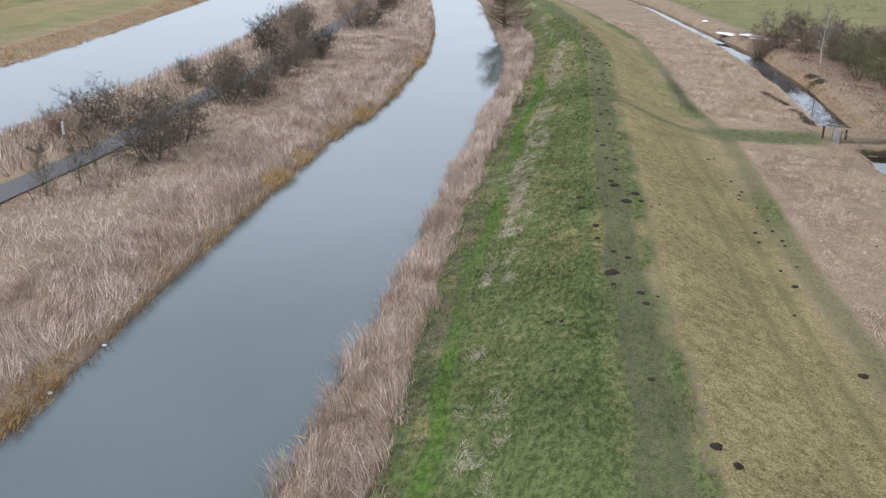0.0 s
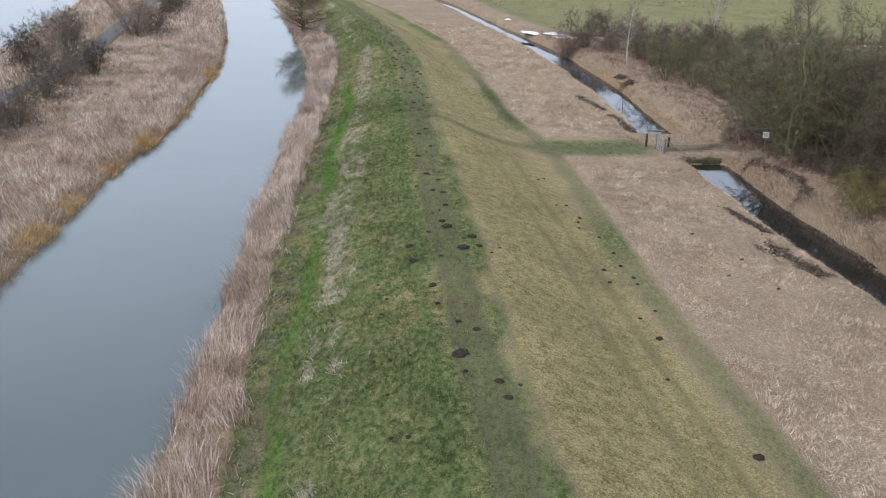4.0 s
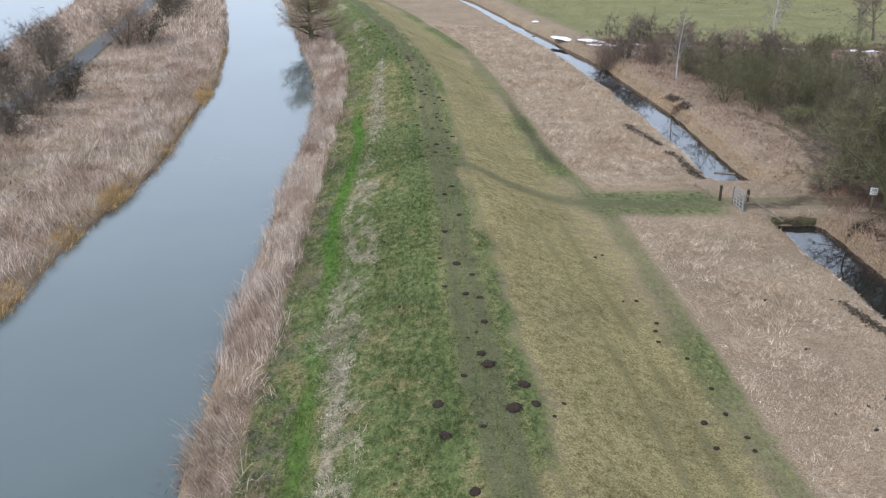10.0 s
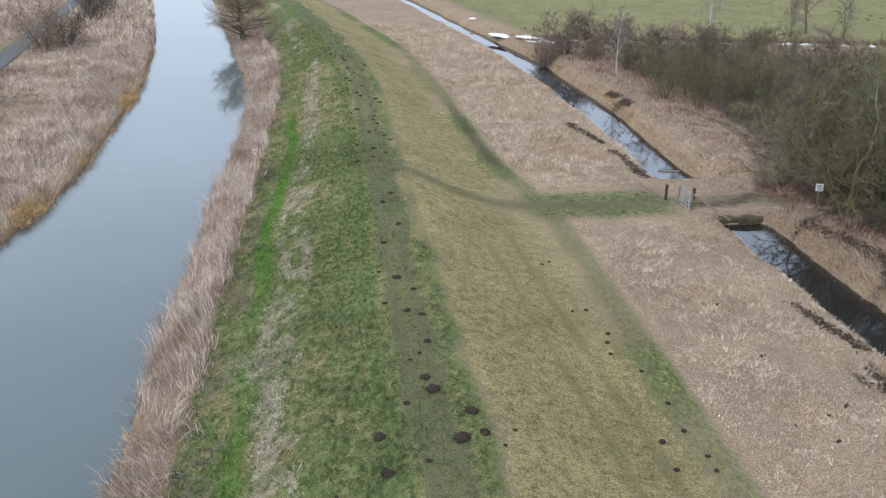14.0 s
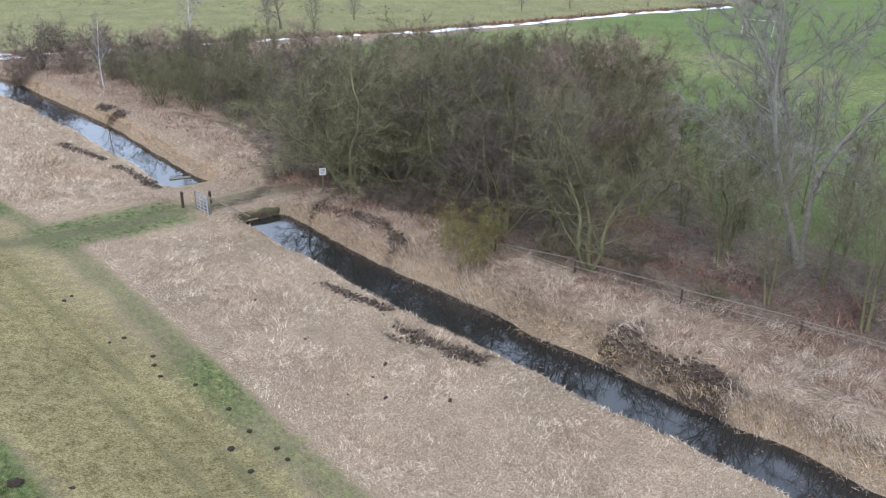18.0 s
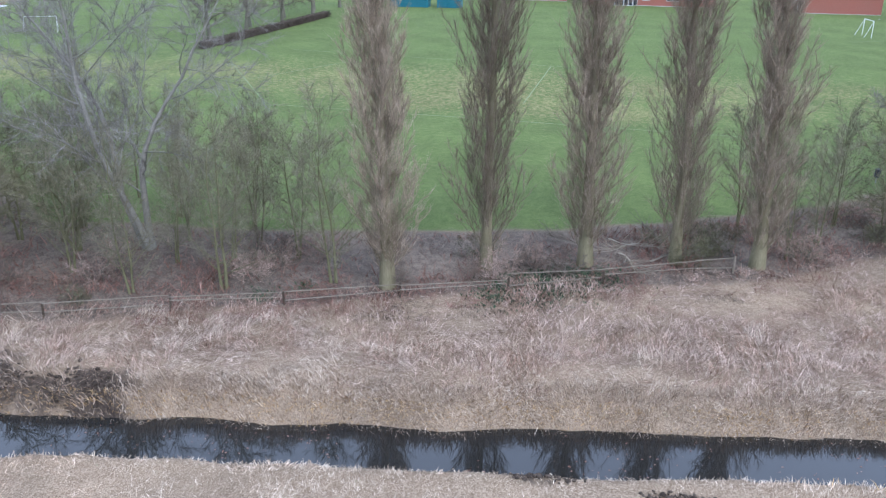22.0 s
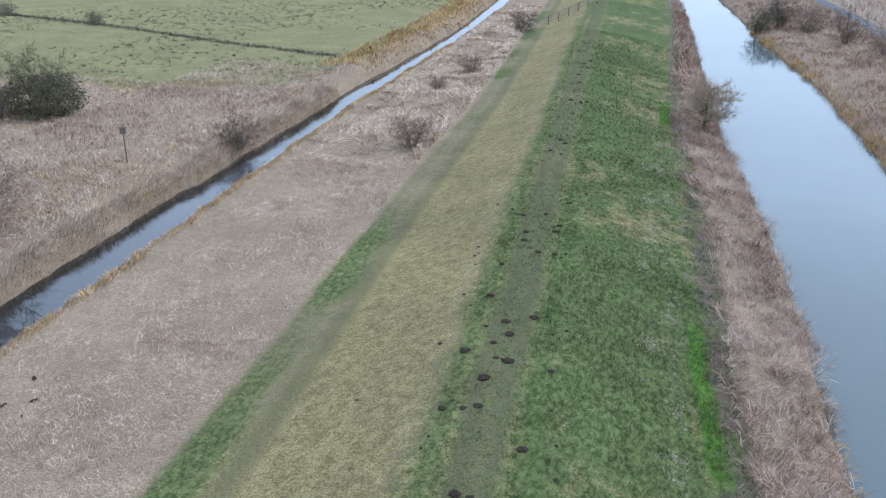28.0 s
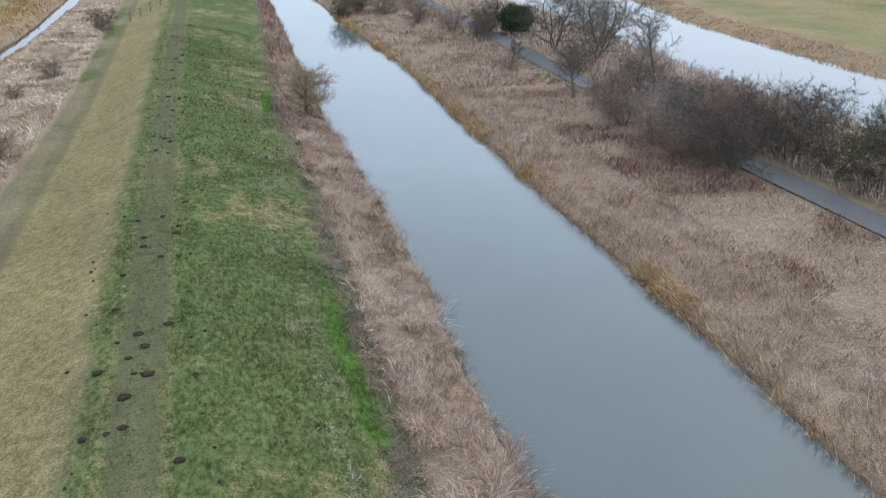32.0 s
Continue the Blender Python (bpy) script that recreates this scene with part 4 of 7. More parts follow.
for x, y, s, sd in ((36.0, 27.7, 1.05, 0), (34.2, 24.7, 0.95, 1), (37.7, 25.0, 1.0, 0), (32.4, 19.5, 1.2, 1), (31.0, 23.9, 1.15, 0), (36.1, 24.2, 1.0, 1), (34.8, 21.8, 0.95, 0),
                    (43.0, 1.0, 0.95, 0), (38.8, -0.5, 0.9, 1), (43.8, -3.9, 0.95, 0), (43.7, -6.3, 0.9, 1), (41.0, -2.4, 0.85, 0), (29.9, 27.5, 1.0, 1), (36.6, 33.5, 1.05, 0), (39.0, 29.5, 0.95, 1),
                    (41.5, 33.0, 1.0, 0), (40.5, 4.0, 0.7, 1), (31.4, 31.0, 0.95, 0), (34.5, 35.6, 1.0, 0), (38.0, 36.5, 1.0, 1), (44.5, 38.0, 1.1, 0), (33.2, 27.0, 0.8, 1)):
    plant("sapling", "sapling", x, y, s, "slender young bare tree with upright greenish twigs", "tree", WOOD, seed=sd)
plant("thicket_bush", "thicket", 26.5, 40.5, 1.0, "dense brown many-stemmed bush at the wood's edge", "bush", WOOD, twig="brown", seed=2, wide=1.25)
plant("osier", "osier", 22.9, 38.4, 0.8, "yellow-green drooping willow bush on the ditch bank", "bush", WOOD)

under = random.Random(31)
for k in range(46):
    y = under.uniform(-8, 50)
    x = float(wood_edge(y)) + under.uniform(0.6, 6.0) * (0.75 if y > 24 else 1.0)
    plant("understory_bush", "scrub", x, y, under.uniform(0.6, 1.15), "low tangled brown bush under the trees", "bush", "understory of the wood", twig=("brown", "red", "olive")[k % 3], seed=k % 2)

for x, y, k in ((22.9, 55.6, 1.1), (23.9, 57.8, 1.3), (24.8, 60.4, 1.2), (25.5, 63.4, 1.3), (25.8, 66.8, 1.2), (25.4, 70.4, 1.1), (24.4, 52.4, 1.2), (26.0, 54.4, 1.5), (26.6, 58.0, 1.5), (27.2, 62.0, 1.5), (23.2, 47.6, 1.0), (24.4, 44.8, 1.1), (25.6, 47.0, 1.3), (21.6, 55.9, 0.8)):
    plant("understory_bush", "scrub", x, y, k, "dark tangled bush beside the trodden path", "bush", "understory of the wood", twig="dark", seed=int(y) % 2, wide=1.15)

# the body of the wood
rng = random.Random(5)
wood_spots = []
for _ in range(4000):
    y = rng.uniform(38, 92)
    lo = float(np.interp(y, (36, 50, 56, 62, 70, 80, 92), (28.5, 24.5, 25.5, 26.5, 25.0, 24.5, 22)))
    hi = float(np.interp(y, (36, 45, 57, 70, 85, 92), (30, 41, 58, 55, 46, 38)))
    x = rng.uniform(lo, hi)
    if all((x - a) ** 2 + (y - b) ** 2 > 2.3 ** 2 for a, b in wood_spots):
        wood_spots.append((x, y))
    if len(wood_spots) >= 132:
        break
for i, (x, y) in enumerate(wood_spots):
    kind = ("ash", "thicket", "ash", "sapling", "ash")[i % 5]
    tw = ("olive", "brown", "olive", "brown", "olive", "red")[(i * 7) % 6]
    plant({"thicket": "thicket_bush", "ash": "ash_tree", "sapling": "sapling"}[kind], kind, x, y, rng.uniform(0.8, 1.15) * float(np.interp(y, (44, 52, 62, 72, 84), (0.95, 0.84, 0.68, 0.54, 0.46))),
          {"thicket": "many-stemmed bare bush in the wood", "ash": "bare tree with grey-green twigs in the wood", "sapling": "thin young bare tree in the wood"}[kind],
          "bush" if kind == "thicket" else "tree", WOOD, twig=tw, seed=i % 2)

# trees on the playing field's south side
for i, (x, y, s) in enumerate(((41.8, -11.2, 0.85), (45.5, -13.2, 0.98), (49.0, -16.0, 1.15), (53.0, -18.8, 1.2), (57, -20.6, 1.2), (62, -23.5, 1.15), (67, -25.6, 1.2), (72, -27.6, 1.2), (78, -30.5, 1.15),
                               (84, -32.5, 1.2), (91, -35.2, 1.15), (98, -37.6, 1.2), (105, -40, 1.2), (112, -42.6, 1.2), (47.5, -11.5, 1.0), (51.5, -14.8, 1.0), (60, -20.0, 1.1), (75, -27, 1.1), (88, -32.0, 1.1))):
    plant("hedge_tree", "ash", x, y, s, "dark bare hedgerow tree with dense fine twigs", "tree", "hedgerow beside the playing field", twig="grey" if i % 3 == 2 else "brown", bark="grey", seed=i % 2, wide=0.95)
for x, y, s in ((34.0, -13.6, 1.0), (34.6, -16.4, 1.05), (32.4, -17.9, 0.9), (32.3, -20.4, 0.8), (36.9, -18.4, 1.0), (39.2, -20.6, 1.05), (36.0, -22.0, 0.8)):
    plant("willow_shrub", "redshrub", x, y, s, "spreading reddish-brown bare willow shrub", "bush", "willow scrub by the ditch", seed=int(x * 10) % 2, wide=1.15)

# marsh and pasture south-east
dome_leaves = ((0, 0, 1.0), (3.1, 3.1, 1.7), 9000, 0.065, MAT_OLIVE_LEAF)
plant("thorn_bush", "hawthorn", 46.3, -44.7, 1.30, "large domed grey thorn bush with faded olive leaves", "bush", "", twig="olive", wide=0.95, leaves=dome_leaves)
plant("thorn_bush", "hawthorn", 48.6, -42.4, 0.7, "low thorn bush against a larger one", "bush", "", twig="brown")
for nm, x, y, s, tw, lb in (("thorn_bush", 95.3, -59, 1.2, "dark", "dark thorn bush at the pasture's edge"), ("thorn_bush", 91, -57, 0.8, "red", "low thorn bush at the pasture's edge"),
                            ("sallow_bush", 28.2, -41.2, 0.62, "brown", "low brown bush leaning over the ditch"), ("sallow_bush", 16.9, -44.4, 0.62, "red", "rounded purplish bush in the flattened reeds"),
                            ("sallow_bush", 19.7, -100.2, 0.75, "brown", "brown bush at the dike's foot"), ("sallow_bush", 19.6, -72.6, 0.5, "red", "low brown bush in the reeds"),
                            ("sallow_bush", 20.6, -64, 0.35, "red", "low brown bush in the reeds"), ("sallow_bush", 32.7, -22.8, 0.35, "brown", "low brown bush by the scrub"),
                            ("thorn_bush", 124.6, -56.6, 1.2, "dark", "dark bush far off by the pasture"), ("thorn_bush", 104, -66, 0.6, "red", "low bush beside the lawn"), ("thorn_bush", 74, -88.8, 0.5, "dark", "small bush on the pasture ditch"),
                            ("thorn_bush", 92, -94.0, 0.5, "brown", "small bush on the pasture ditch"), ("thorn_bush", 97.5, -95.2, 0.5, "dark", "small bush on the pasture ditch")):
    plant(nm, "hawthorn", x, y, s, lb, "bush", twig=tw, seed=1)
plant("apple_tree", "sapling", 65.5, -46.8, 0.62, "small bare fruit tree beside the lawn", "tree", twig="grey", wide=1.3)

# beyond the causeway, along the upper ditch
for x, y, s, tw in ((15.9, 96.6, 1.5, "red"), (18.2, 97.8, 1.8, "brown"), (21.5, 99.5, 1.6, "brown"), (24.5, 100.5, 1.5, "red"), (20.5, 95.0, 1.2, "red"), (23.5, 92.5, 1.3, "brown"), (26.4, 95.5, 1.4, "brown"), (29, 97.5, 1.4, "red"), (24.0, 87.0, 1.2, "brown"), (27.5, 88.5, 1.4, "brown"), (30.5, 93.0, 1.4, "brown"), (33.0, 95.5, 1.3, "red"), (36.5, 94.0, 1.3, "brown")):
    plant("scrub_bush", "hawthorn", x, y, s * 0.66, "bare red-brown scrub beside the upper ditch", "bush", "scrub by the upper ditch", twig=tw, seed=0)
plant("birch", "birch", 20.7, 86.7, 0.72, "small leaning birch with white bark", "tree")
plant("birch", "birch", 34.0, 99.8, 1.15, "pale birch at the pasture's edge", "tree")
plant("field_tree", "oak", 50.0, 111.0, 1.0, "small spreading bare tree on the pasture", "tree", twig="red")
plant("field_tree", "sapling", 53.4, 108.4, 0.75, "small bare tree on the pasture", "tree", twig="grey")
for x, y in ((62, 113), (88, 108), (96, 106), (108, 101), (47, 108.5)):
    plant("field_tree", "sapling", x, y, 0.7, "small bare tree on the pasture", "tree", twig="grey", seed=1)
for x, y, s in ((22.5, 78.0, 0.76), (24.2, 74.8, 0.80), (26.2, 72.6, 0.82), (23.4, 81.5, 0.72), (27.8, 70.6, 0.85), (26.0, 77.5, 0.78), (28.5, 74.5, 0.8)):
    plant("alder_clump", "thicket", x, y, s * 0.86, "many-stemmed olive alder clump by the upper ditch", "bush", "alders by the upper ditch", seed=0, wide=0.9)

# trees behind the hedge on the far side of the playing field
for i in range(9):
    x, y = 92 + i * 4.6, 51.0 - i * 0.7 + (i % 2) * 2.0
    plant("park_tree", "oak", x, y, 1.45, "bare park tree behind a clipped hedge", "tree", "trees behind the hedge", twig="brown", seed=i % 2)

# willows on the river bank
plant("willow", "willow", -16.4, 111.6, 1.5, "leaning pollard willow over the water", "tree", twig="tan")
plant("willow", "willow", -2.2, -54.8, 0.78, "small bank willow with a rounded rust-brown crown", "tree", seed=1, twig="tan", wide=1.1)

# island between the two channels
for x, y, s, tw, wd in ((-27.9, 36.6, 1.15, "brown", 1.1), (-28.4, 41.4, 0.95, "dark", 1.0), (-36.0, 43.5, 0.95, "dark", 1.0), (-30.9, 53.8, 1.05, "dark", 1.05), (-29.4, 56.8, 0.95, "brown", 1.1), (-33.0, 58.6, 0.95, "red", 0.9),
                        (-38.7, 80.6, 1.15, "dark", 1.0), (-38.3, 90.1, 1.15, "brown", 0.9), (-31.5, 78.0, 0.9, "dark", 0.9), (-32.4, 72.1, 0.9, "brown", 1.0), (-36.3, 105.0, 1.5, "red", 0.9), (-38.4, 128.8, 1.1, "dark", 1.0),
                        (-40.5, 139.8, 1.2, "dark", 1.0), (-42.2, 97.8, 1.2, "brown", 0.9), (-32.9, 76.6, 0.8, "brown", 1.0), (-31.4, 66.9, 0.8, "dark", 1.0), (-39.2, 85.9, 0.9, "red", 0.9), (-36.9, 40.0, 0.6, "red", 0.9),
                        (-34.6, 107.5, 1.1, "brown", 0.9), (-37.5, 60, 0.7, "brown", 0.9)):
    plant("thorn_bush", "hawthorn", x, y, s, "rounded bare thorn bush beside the path", "bush", ISLAND, twig=tw, seed=int(abs(y)) % 2, wide=wd)
for x, y, s in ((-29.4, 28.0, 0.50), (-28.9, 30.4, 0.40), (-29.6, 33.0, 0.52)):
    plant("thorn_sapling", "sapling", x, y, s, "thin bare thorn sapling by the path", "bush", ISLAND, twig="dark", seed=1, wide=1.2)
plant("field_oak", "oak", -30.9, -56.8, 0.98, "bare dark-limbed tree on the reed island", "tree", ISLAND, twig="grey", wide=1.0)
for x, y, s, k, tw in ((-23.1, -54.4, 0.62, "oak", "brown"), (-21.6, -67.6, 0.42, "oak", "brown"), (-28.6, -76.5, 1.1, "ash", "brown"), (-32.7, -74.3, 1.0, "ash", "grey"), (-31.0, -70.5, 0.95, "ash", "brown"), (-34.5, -79, 1.0, "ash", "grey")):
    plant("island_tree", k, x, y, s, "bare tree with a rounded twiggy crown", "tree", ISLAND, twig=tw, bark="grey")
for x, y, s, tw, wd in ((-24.2, -48.3, 0.85, "brown", 1.0), (-25.8, -43.0, 0.9, "grey", 1.0), (-25.9, -35.0, 1.1, "olive", 1.15), (-27.6, -38.4, 1.0, "brown", 1.0), (-30.9, -36.6, 1.2, "olive", 1.2), (-31.8, -33.4, 1.25, "olive", 1.2),
                        (-32.6, -30.0, 1.2, "olive", 1.2), (-33.4, -25.6, 1.2, "brown", 1.2), (-34.0, -21.5, 1.1, "olive", 0.9), (-22.2, -82.8, 0.9, "olive", 1.0), (-20.8, -91.3, 0.9, "brown", 1.0), (-18.0, -98.7, 1.0, "brown", 1.1),
                        (-14.8, -107.2, 0.9, "brown", 1.1), (-9.2, -108.6, 0.9, "olive", 1.1), (-26.4, -63.5, 0.8, "brown", 1.0), (-29.8, -49.8, 0.9, "brown", 1.0), (-28.0, -45.4, 0.9, "olive", 1.0), (-24.5, -88.5, 1.0, "dark", 1.1),
                        (-12.0, -112.5, 1.0, "dark", 1.1), (-28.9, -42.0, 1.0, "brown", 1.0), (-33.0, -46.0, 0.8, "brown", 1.0), (-32.0, -63.0, 0.8, "brown", 1.0), (-24.6, -52, 0.7, "brown", 1.0), (-23.8, -45.6, 0.75, "red", 1.1), (-24.0, -40.6, 0.8, "brown", 1.1), (-24.6, -37.6, 0.7, "red", 1.1),
                        (-28.6, -53.5, 0.9, "dark", 1.0), (-31.6, -40.0, 1.1, "brown", 1.0), (-30.2, -45.8, 0.9, "brown", 1.0), (-35.5, -32.5, 1.0, "brown", 1.0)):
    tw = {"olive": "brown", "brown": "red"}.get(tw, tw) if int(x * 7 + y * 3) % 3 else tw
    plant("thorn_bush", "hawthorn", x, y, s, "rounded bare thorn bush beside the path", "bush", ISLAND, twig=tw, seed=int(abs(y)) % 2, wide=wd)
ivy_leaves = ((0, 0, 1.9), (2.6, 2.6, 1.9), 9000, 0.11, MAT_IVY)
plant("ivy_bush", "hawthorn", -27.2, -87.0, 1.0, "dense dark evergreen bush covered in ivy", "bush", ISLAND, twig="dark", leaves=ivy_leaves, seed=1)


def fir_tree(x, y, s):
    root = new("fir_tree")
    v, f = prisms([(0, 0, -0.1, 0, 0, 3.4, 0.07, 0.01)], 6)
    mesh_object("trunk", v, f, MAT_BARK["grey"], root)
    r = np.random.default_rng(3)
    segs = []
    for k in range(90):
        z = 0.25 + 3.1 * k / 90
        L = 1.45 * (1 - z / 3.5) + 0.08
        a = k * 2.4
        for j in range(18):
            u = (j + 1) / 18
            px, py, pz = L * u * math.cos(a), L * u * math.sin(a), z - 0.25 * L * u
            b = a + (0.9 if j % 2 else -0.9)
            q = 0.22 * (1.1 - u * 0.5)
            segs.append((px, py, pz, px + q * math.cos(b), py + q * math.sin(b), pz - 0.03, 0.01, 0.0))
    v, f = slivers(segs, 0.07, r)
    mesh_object("needles", v, f, MAT_FIR, root)
    root.matrix_basis = pose(x, y, float(height(x, y)) - 0.02) @ Matrix.Scale(s, 4)
    tagged(root, "small dark green fir standing on the lawn", "tree")


fir_tree(68.6, -38.3, 1.1)

# ---- reeds, rough grass and turf ----
def blades(name, x, y, length, width, lean, az, mat, label, category, curl=0.25, zoff=0.0, tri=False, droop=1.52):
    """Many stems at once: each a bent tapering strip that leans by lean (radians) towards az."""
    r = np.random.default_rng(len(x) % 9973 + 5)
    n = len(x)
    z = height(x, y) + zoff
    base = np.stack([x, y, z - 0.03], -1)
    h = np.stack([np.cos(az), np.sin(az), np.zeros(n)], -1)
    up = np.array([0, 0, 1.0])
    d0 = h * np.sin(lean)[:, None] + up * np.cos(lean)[:, None]
    l2 = np.minimum(lean + curl * r.uniform(0.2, 1.6, n), droop)
    d1 = h * np.sin(l2)[:, None] + up * np.cos(l2)[:, None]
    t = np.where(lean > 0.7, az + 1.571 + r.normal(0, 0.35, n), r.uniform(0, 6.283, n))
    side = np.stack([np.cos(t), np.sin(t), r.uniform(-0.2, 0.2, n)], -1) * (width / 2)[:, None]
    if tri:
        tip = base + d0 * length[:, None]
        v = np.stack([base - side, base + side, tip], 1).reshape(-1, 3)
        f = np.arange(3 * n).reshape(-1, 3)
    else:
        mid = base + d0 * (length * 0.55)[:, None]
        tip = mid + d1 * (length * 0.45)[:, None]
        v = np.stack([base - side, base + side, mid - side * 0.8, mid + side * 0.8, tip], 1).reshape(-1, 3)
        k = np.array([[0, 1, 3], [0, 3, 2], [2, 3, 4]])
        f = (np.arange(n) * 5)[:, None, None] + k[None]
        f = f.reshape(-1, 3)
    ob = mesh_object(name, v, f, mat)
    return tagged(ob, label, category, kind="stuff"), np.repeat(x, 3 if tri else 5), np.repeat(y, 3 if tri else 5)


def scatter(r, y0, y1, lo, hi, per_m2, keep=None):
    """Random places between two lines of the plan."""
    ys = np.linspace(y0, y1, 200)
    w = np.maximum(hi(ys) - lo(ys), 0.01)
    area = float(w.mean() * (y1 - y0))
    n = int(area * per_m2)
    y = r.choice(ys, n, p=w / w.sum()) + r.uniform(-0.5, 0.5, n) * (y1 - y0) / 199
    x = lo(y) + (hi(y) - lo(y)) * r.random(n)
    if keep is not None:
        ok = keep(x, y) > r.random(n)
        x, y = x[ok], y[ok]
    return x, y


def swirl(x, y, scale, seed):
    """Directions in which stems were laid, in patches."""
    return 6.283 * 1.6 * vnoise(x, y, scale, seed)


R = np.random.default_rng(42)


def reed_bed(name, y0, y1, lo, hi, density, tall, lean, mat, label, width=0.022, patch=5.0, seed=1, keep=None, curl=0.3, spread=0.5, toward=None, droop=1.52, clump=0.3):
    x, y = scatter(R, y0, y1, lo, hi, density, keep)
    gap = vnoise(x, y, 0.55, seed + 8) * 0.6 + vnoise(x, y, 1.7, seed + 9) * 0.4
    ok = ramp01(gap, 0.22, 0.46) + 0.55 - clump > R.random(len(x))
    x, y = x[ok], y[ok]
    n = len(x)
    hgt = tall * (0.70 - 0.5 * clump + (0.2 + clump) * vnoise(x, y, 1.3, seed + 3) + 0.25 * (vnoise(x, y, 5, seed + 4) - 0.5)) * R.uniform(0.65, 1.2, n)
    hgt = hgt * (0.62 + 0.38 * ramp01(np.maximum(x - DITCH_E(y), DITCH_W(y) - x), 0.2, 2.6))
    le = np.clip(lean * (0.5 + vnoise(x, y, 2.2, seed + 5)) + R.normal(0, 0.14, n), 0.02, 1.5)
    az = (swirl(x, y, patch, seed) + 2.4 * (vnoise(x, y, 0.7, seed + 6) - 0.5) if toward is None else toward + 1.6 * (vnoise(x, y, 0.8, seed + 6) - 0.5)) + R.normal(0, spread, n)
    blades(name, x, y, hgt, width * R.uniform(0.6, 1.5, n), le, az, mat, label, "reeds", curl, droop=droop)


def no_cycle(x, y):
    return ramp01(np.abs(x - CYCLE(y)), 1.5, 2.4)


def no_gateway(x, y):
    half = np.where(x > 15.5, 0.9, 2.2)
    return 1 - ramp01(np.abs(y - gate_y(x) - 0.2), half + 0.7, half) * ramp01(x, 24, 23)


def no_mud(x, y):
    return 1 - np.maximum(0.97 * mud_patch(x, y), 0.93 * ring_path(x, y))


# river side of the dike
def ragged(f, off, amp, seed):
    return lambda y: f(y) + off + amp * (vnoise(y, y * 0, 1.9, seed) + 0.6 * vnoise(y, y * 0, 0.7, seed + 1) - 0.8)


reed_bed("reed_bed", 2, 135, ragged(NEAR_BANK, -0.05, 0.9, 201), ragged(BERM, -0.3, 0.8, 203), 135, 1.25, 0.36, MAT_REED, "pale standing reeds along the river's edge", 0.016, 4, 1, curl=0.5, spread=0.8, clump=0.55)
reed_bed("reed_bed", 2, 110, ragged(NEAR_BANK, -0.25, 0.9, 205), ragged(BERM, -0.1, 0.9, 207), 50, 0.8, 0.75, MAT_REED_BROWN, "brown broken reeds among the standing ones", 0.016, 2, 44, curl=0.6, spread=1.2, clump=0.6)
reed_bed("reed_bed", -75, 4, ragged(NEAR_BANK, -0.15, 0.9, 209), ragged(BERM, -0.1, 0.8, 211), 150, 0.85, 0.85, MAT_REED_BROWN, "tangled half-fallen reeds along the river's edge", 0.016, 1.6, 2, curl=0.7, spread=1.0, clump=0.55)
reed_bed("reed_bed", -150, -75, lambda y: NEAR_BANK(y) - 0.1, lambda y: BERM(y), 25, 1.0, 0.5, MAT_REED_BROWN, "reeds along the far river edge", 0.05, 4, 2)
reed_bed("rough_grass", -75, 110, lambda y: NEAR_BANK(y) - 0.35, lambda y: NEAR_BANK(y) + 0.25, 46, 0.60, 1.0, MAT_FRINGE, "ochre grass hanging over the water's edge", 0.02, 3, 4, spread=1.0)
# the island
reed_bed("reed_bed", 4, 110, lambda y: FAR_BANK(y) - 5.5, lambda y: FAR_BANK(y) - 0.4 - 0.8 * ramp01(vnoise(y, y * 0, 3.2, 47), 0.45, 0.75), 90, 1.10, 0.50, MAT_REED, "pale wind-bent reeds on the far bank", 0.020, 3.0, 6, curl=0.5, spread=1.0)
reed_bed("reed_bed", -62, 4, lambda y: FAR_BANK(y) - 5.5, lambda y: FAR_BANK(y) - 0.35, 110, 0.80, 0.80, MAT_REED_BROWN, "brown wind-bent reeds on the far bank", 0.016, 3.0, 6, curl=0.6, spread=1.7)
reed_bed("reed_bed", 4, 115, lambda y: CYCLE(y) + 1.6, lambda y: FAR_BANK(y) - 5.0, 60, 0.72, 0.75, MAT_REED, "tangled pale reeds beside the path", 0.020, 2.6, 7, curl=0.5, spread=1.1)
reed_bed("reed_bed", -75, 4, lambda y: CYCLE(y) + 1.6, lambda y: FAR_BANK(y) - 5.0, 70, 0.62, 0.85, MAT_REED_BROWN, "tangled brownish reeds beside the path", 0.018, 2.6, 7, curl=0.6, spread=1.7)
reed_bed("reed_bed", -75, 130, lambda y: LAKE_E(y), lambda y: CYCLE(y) - 1.8, 13, 1.25, 0.35, MAT_REED, "reeds between the path and the second channel", 0.045, 5.0, 8)
reed_bed("reed_bed", 110, 170, lambda y: LAKE_E(y), lambda y: FAR_BANK(y), 8, 1.2, 0.4, MAT_REED, "distant reeds on the island", 0.07, 6, 9, keep=no_cycle)
reed_bed("reed_bed", -150, -60, lambda y: CYCLE(y) + 1.6, lambda y: FAR_BANK(y) - 0.3, 26, 0.8, 0.75, MAT_REED_BROWN, "distant reeds on the island", 0.034, 3, 10)
reed_bed("reed_bed", -150, -75, lambda y: LAKE_E(y), lambda y: CYCLE(y) - 1.8, 7, 1.1, 0.4, MAT_REED, "distant reeds on the island", 0.07, 5, 11)
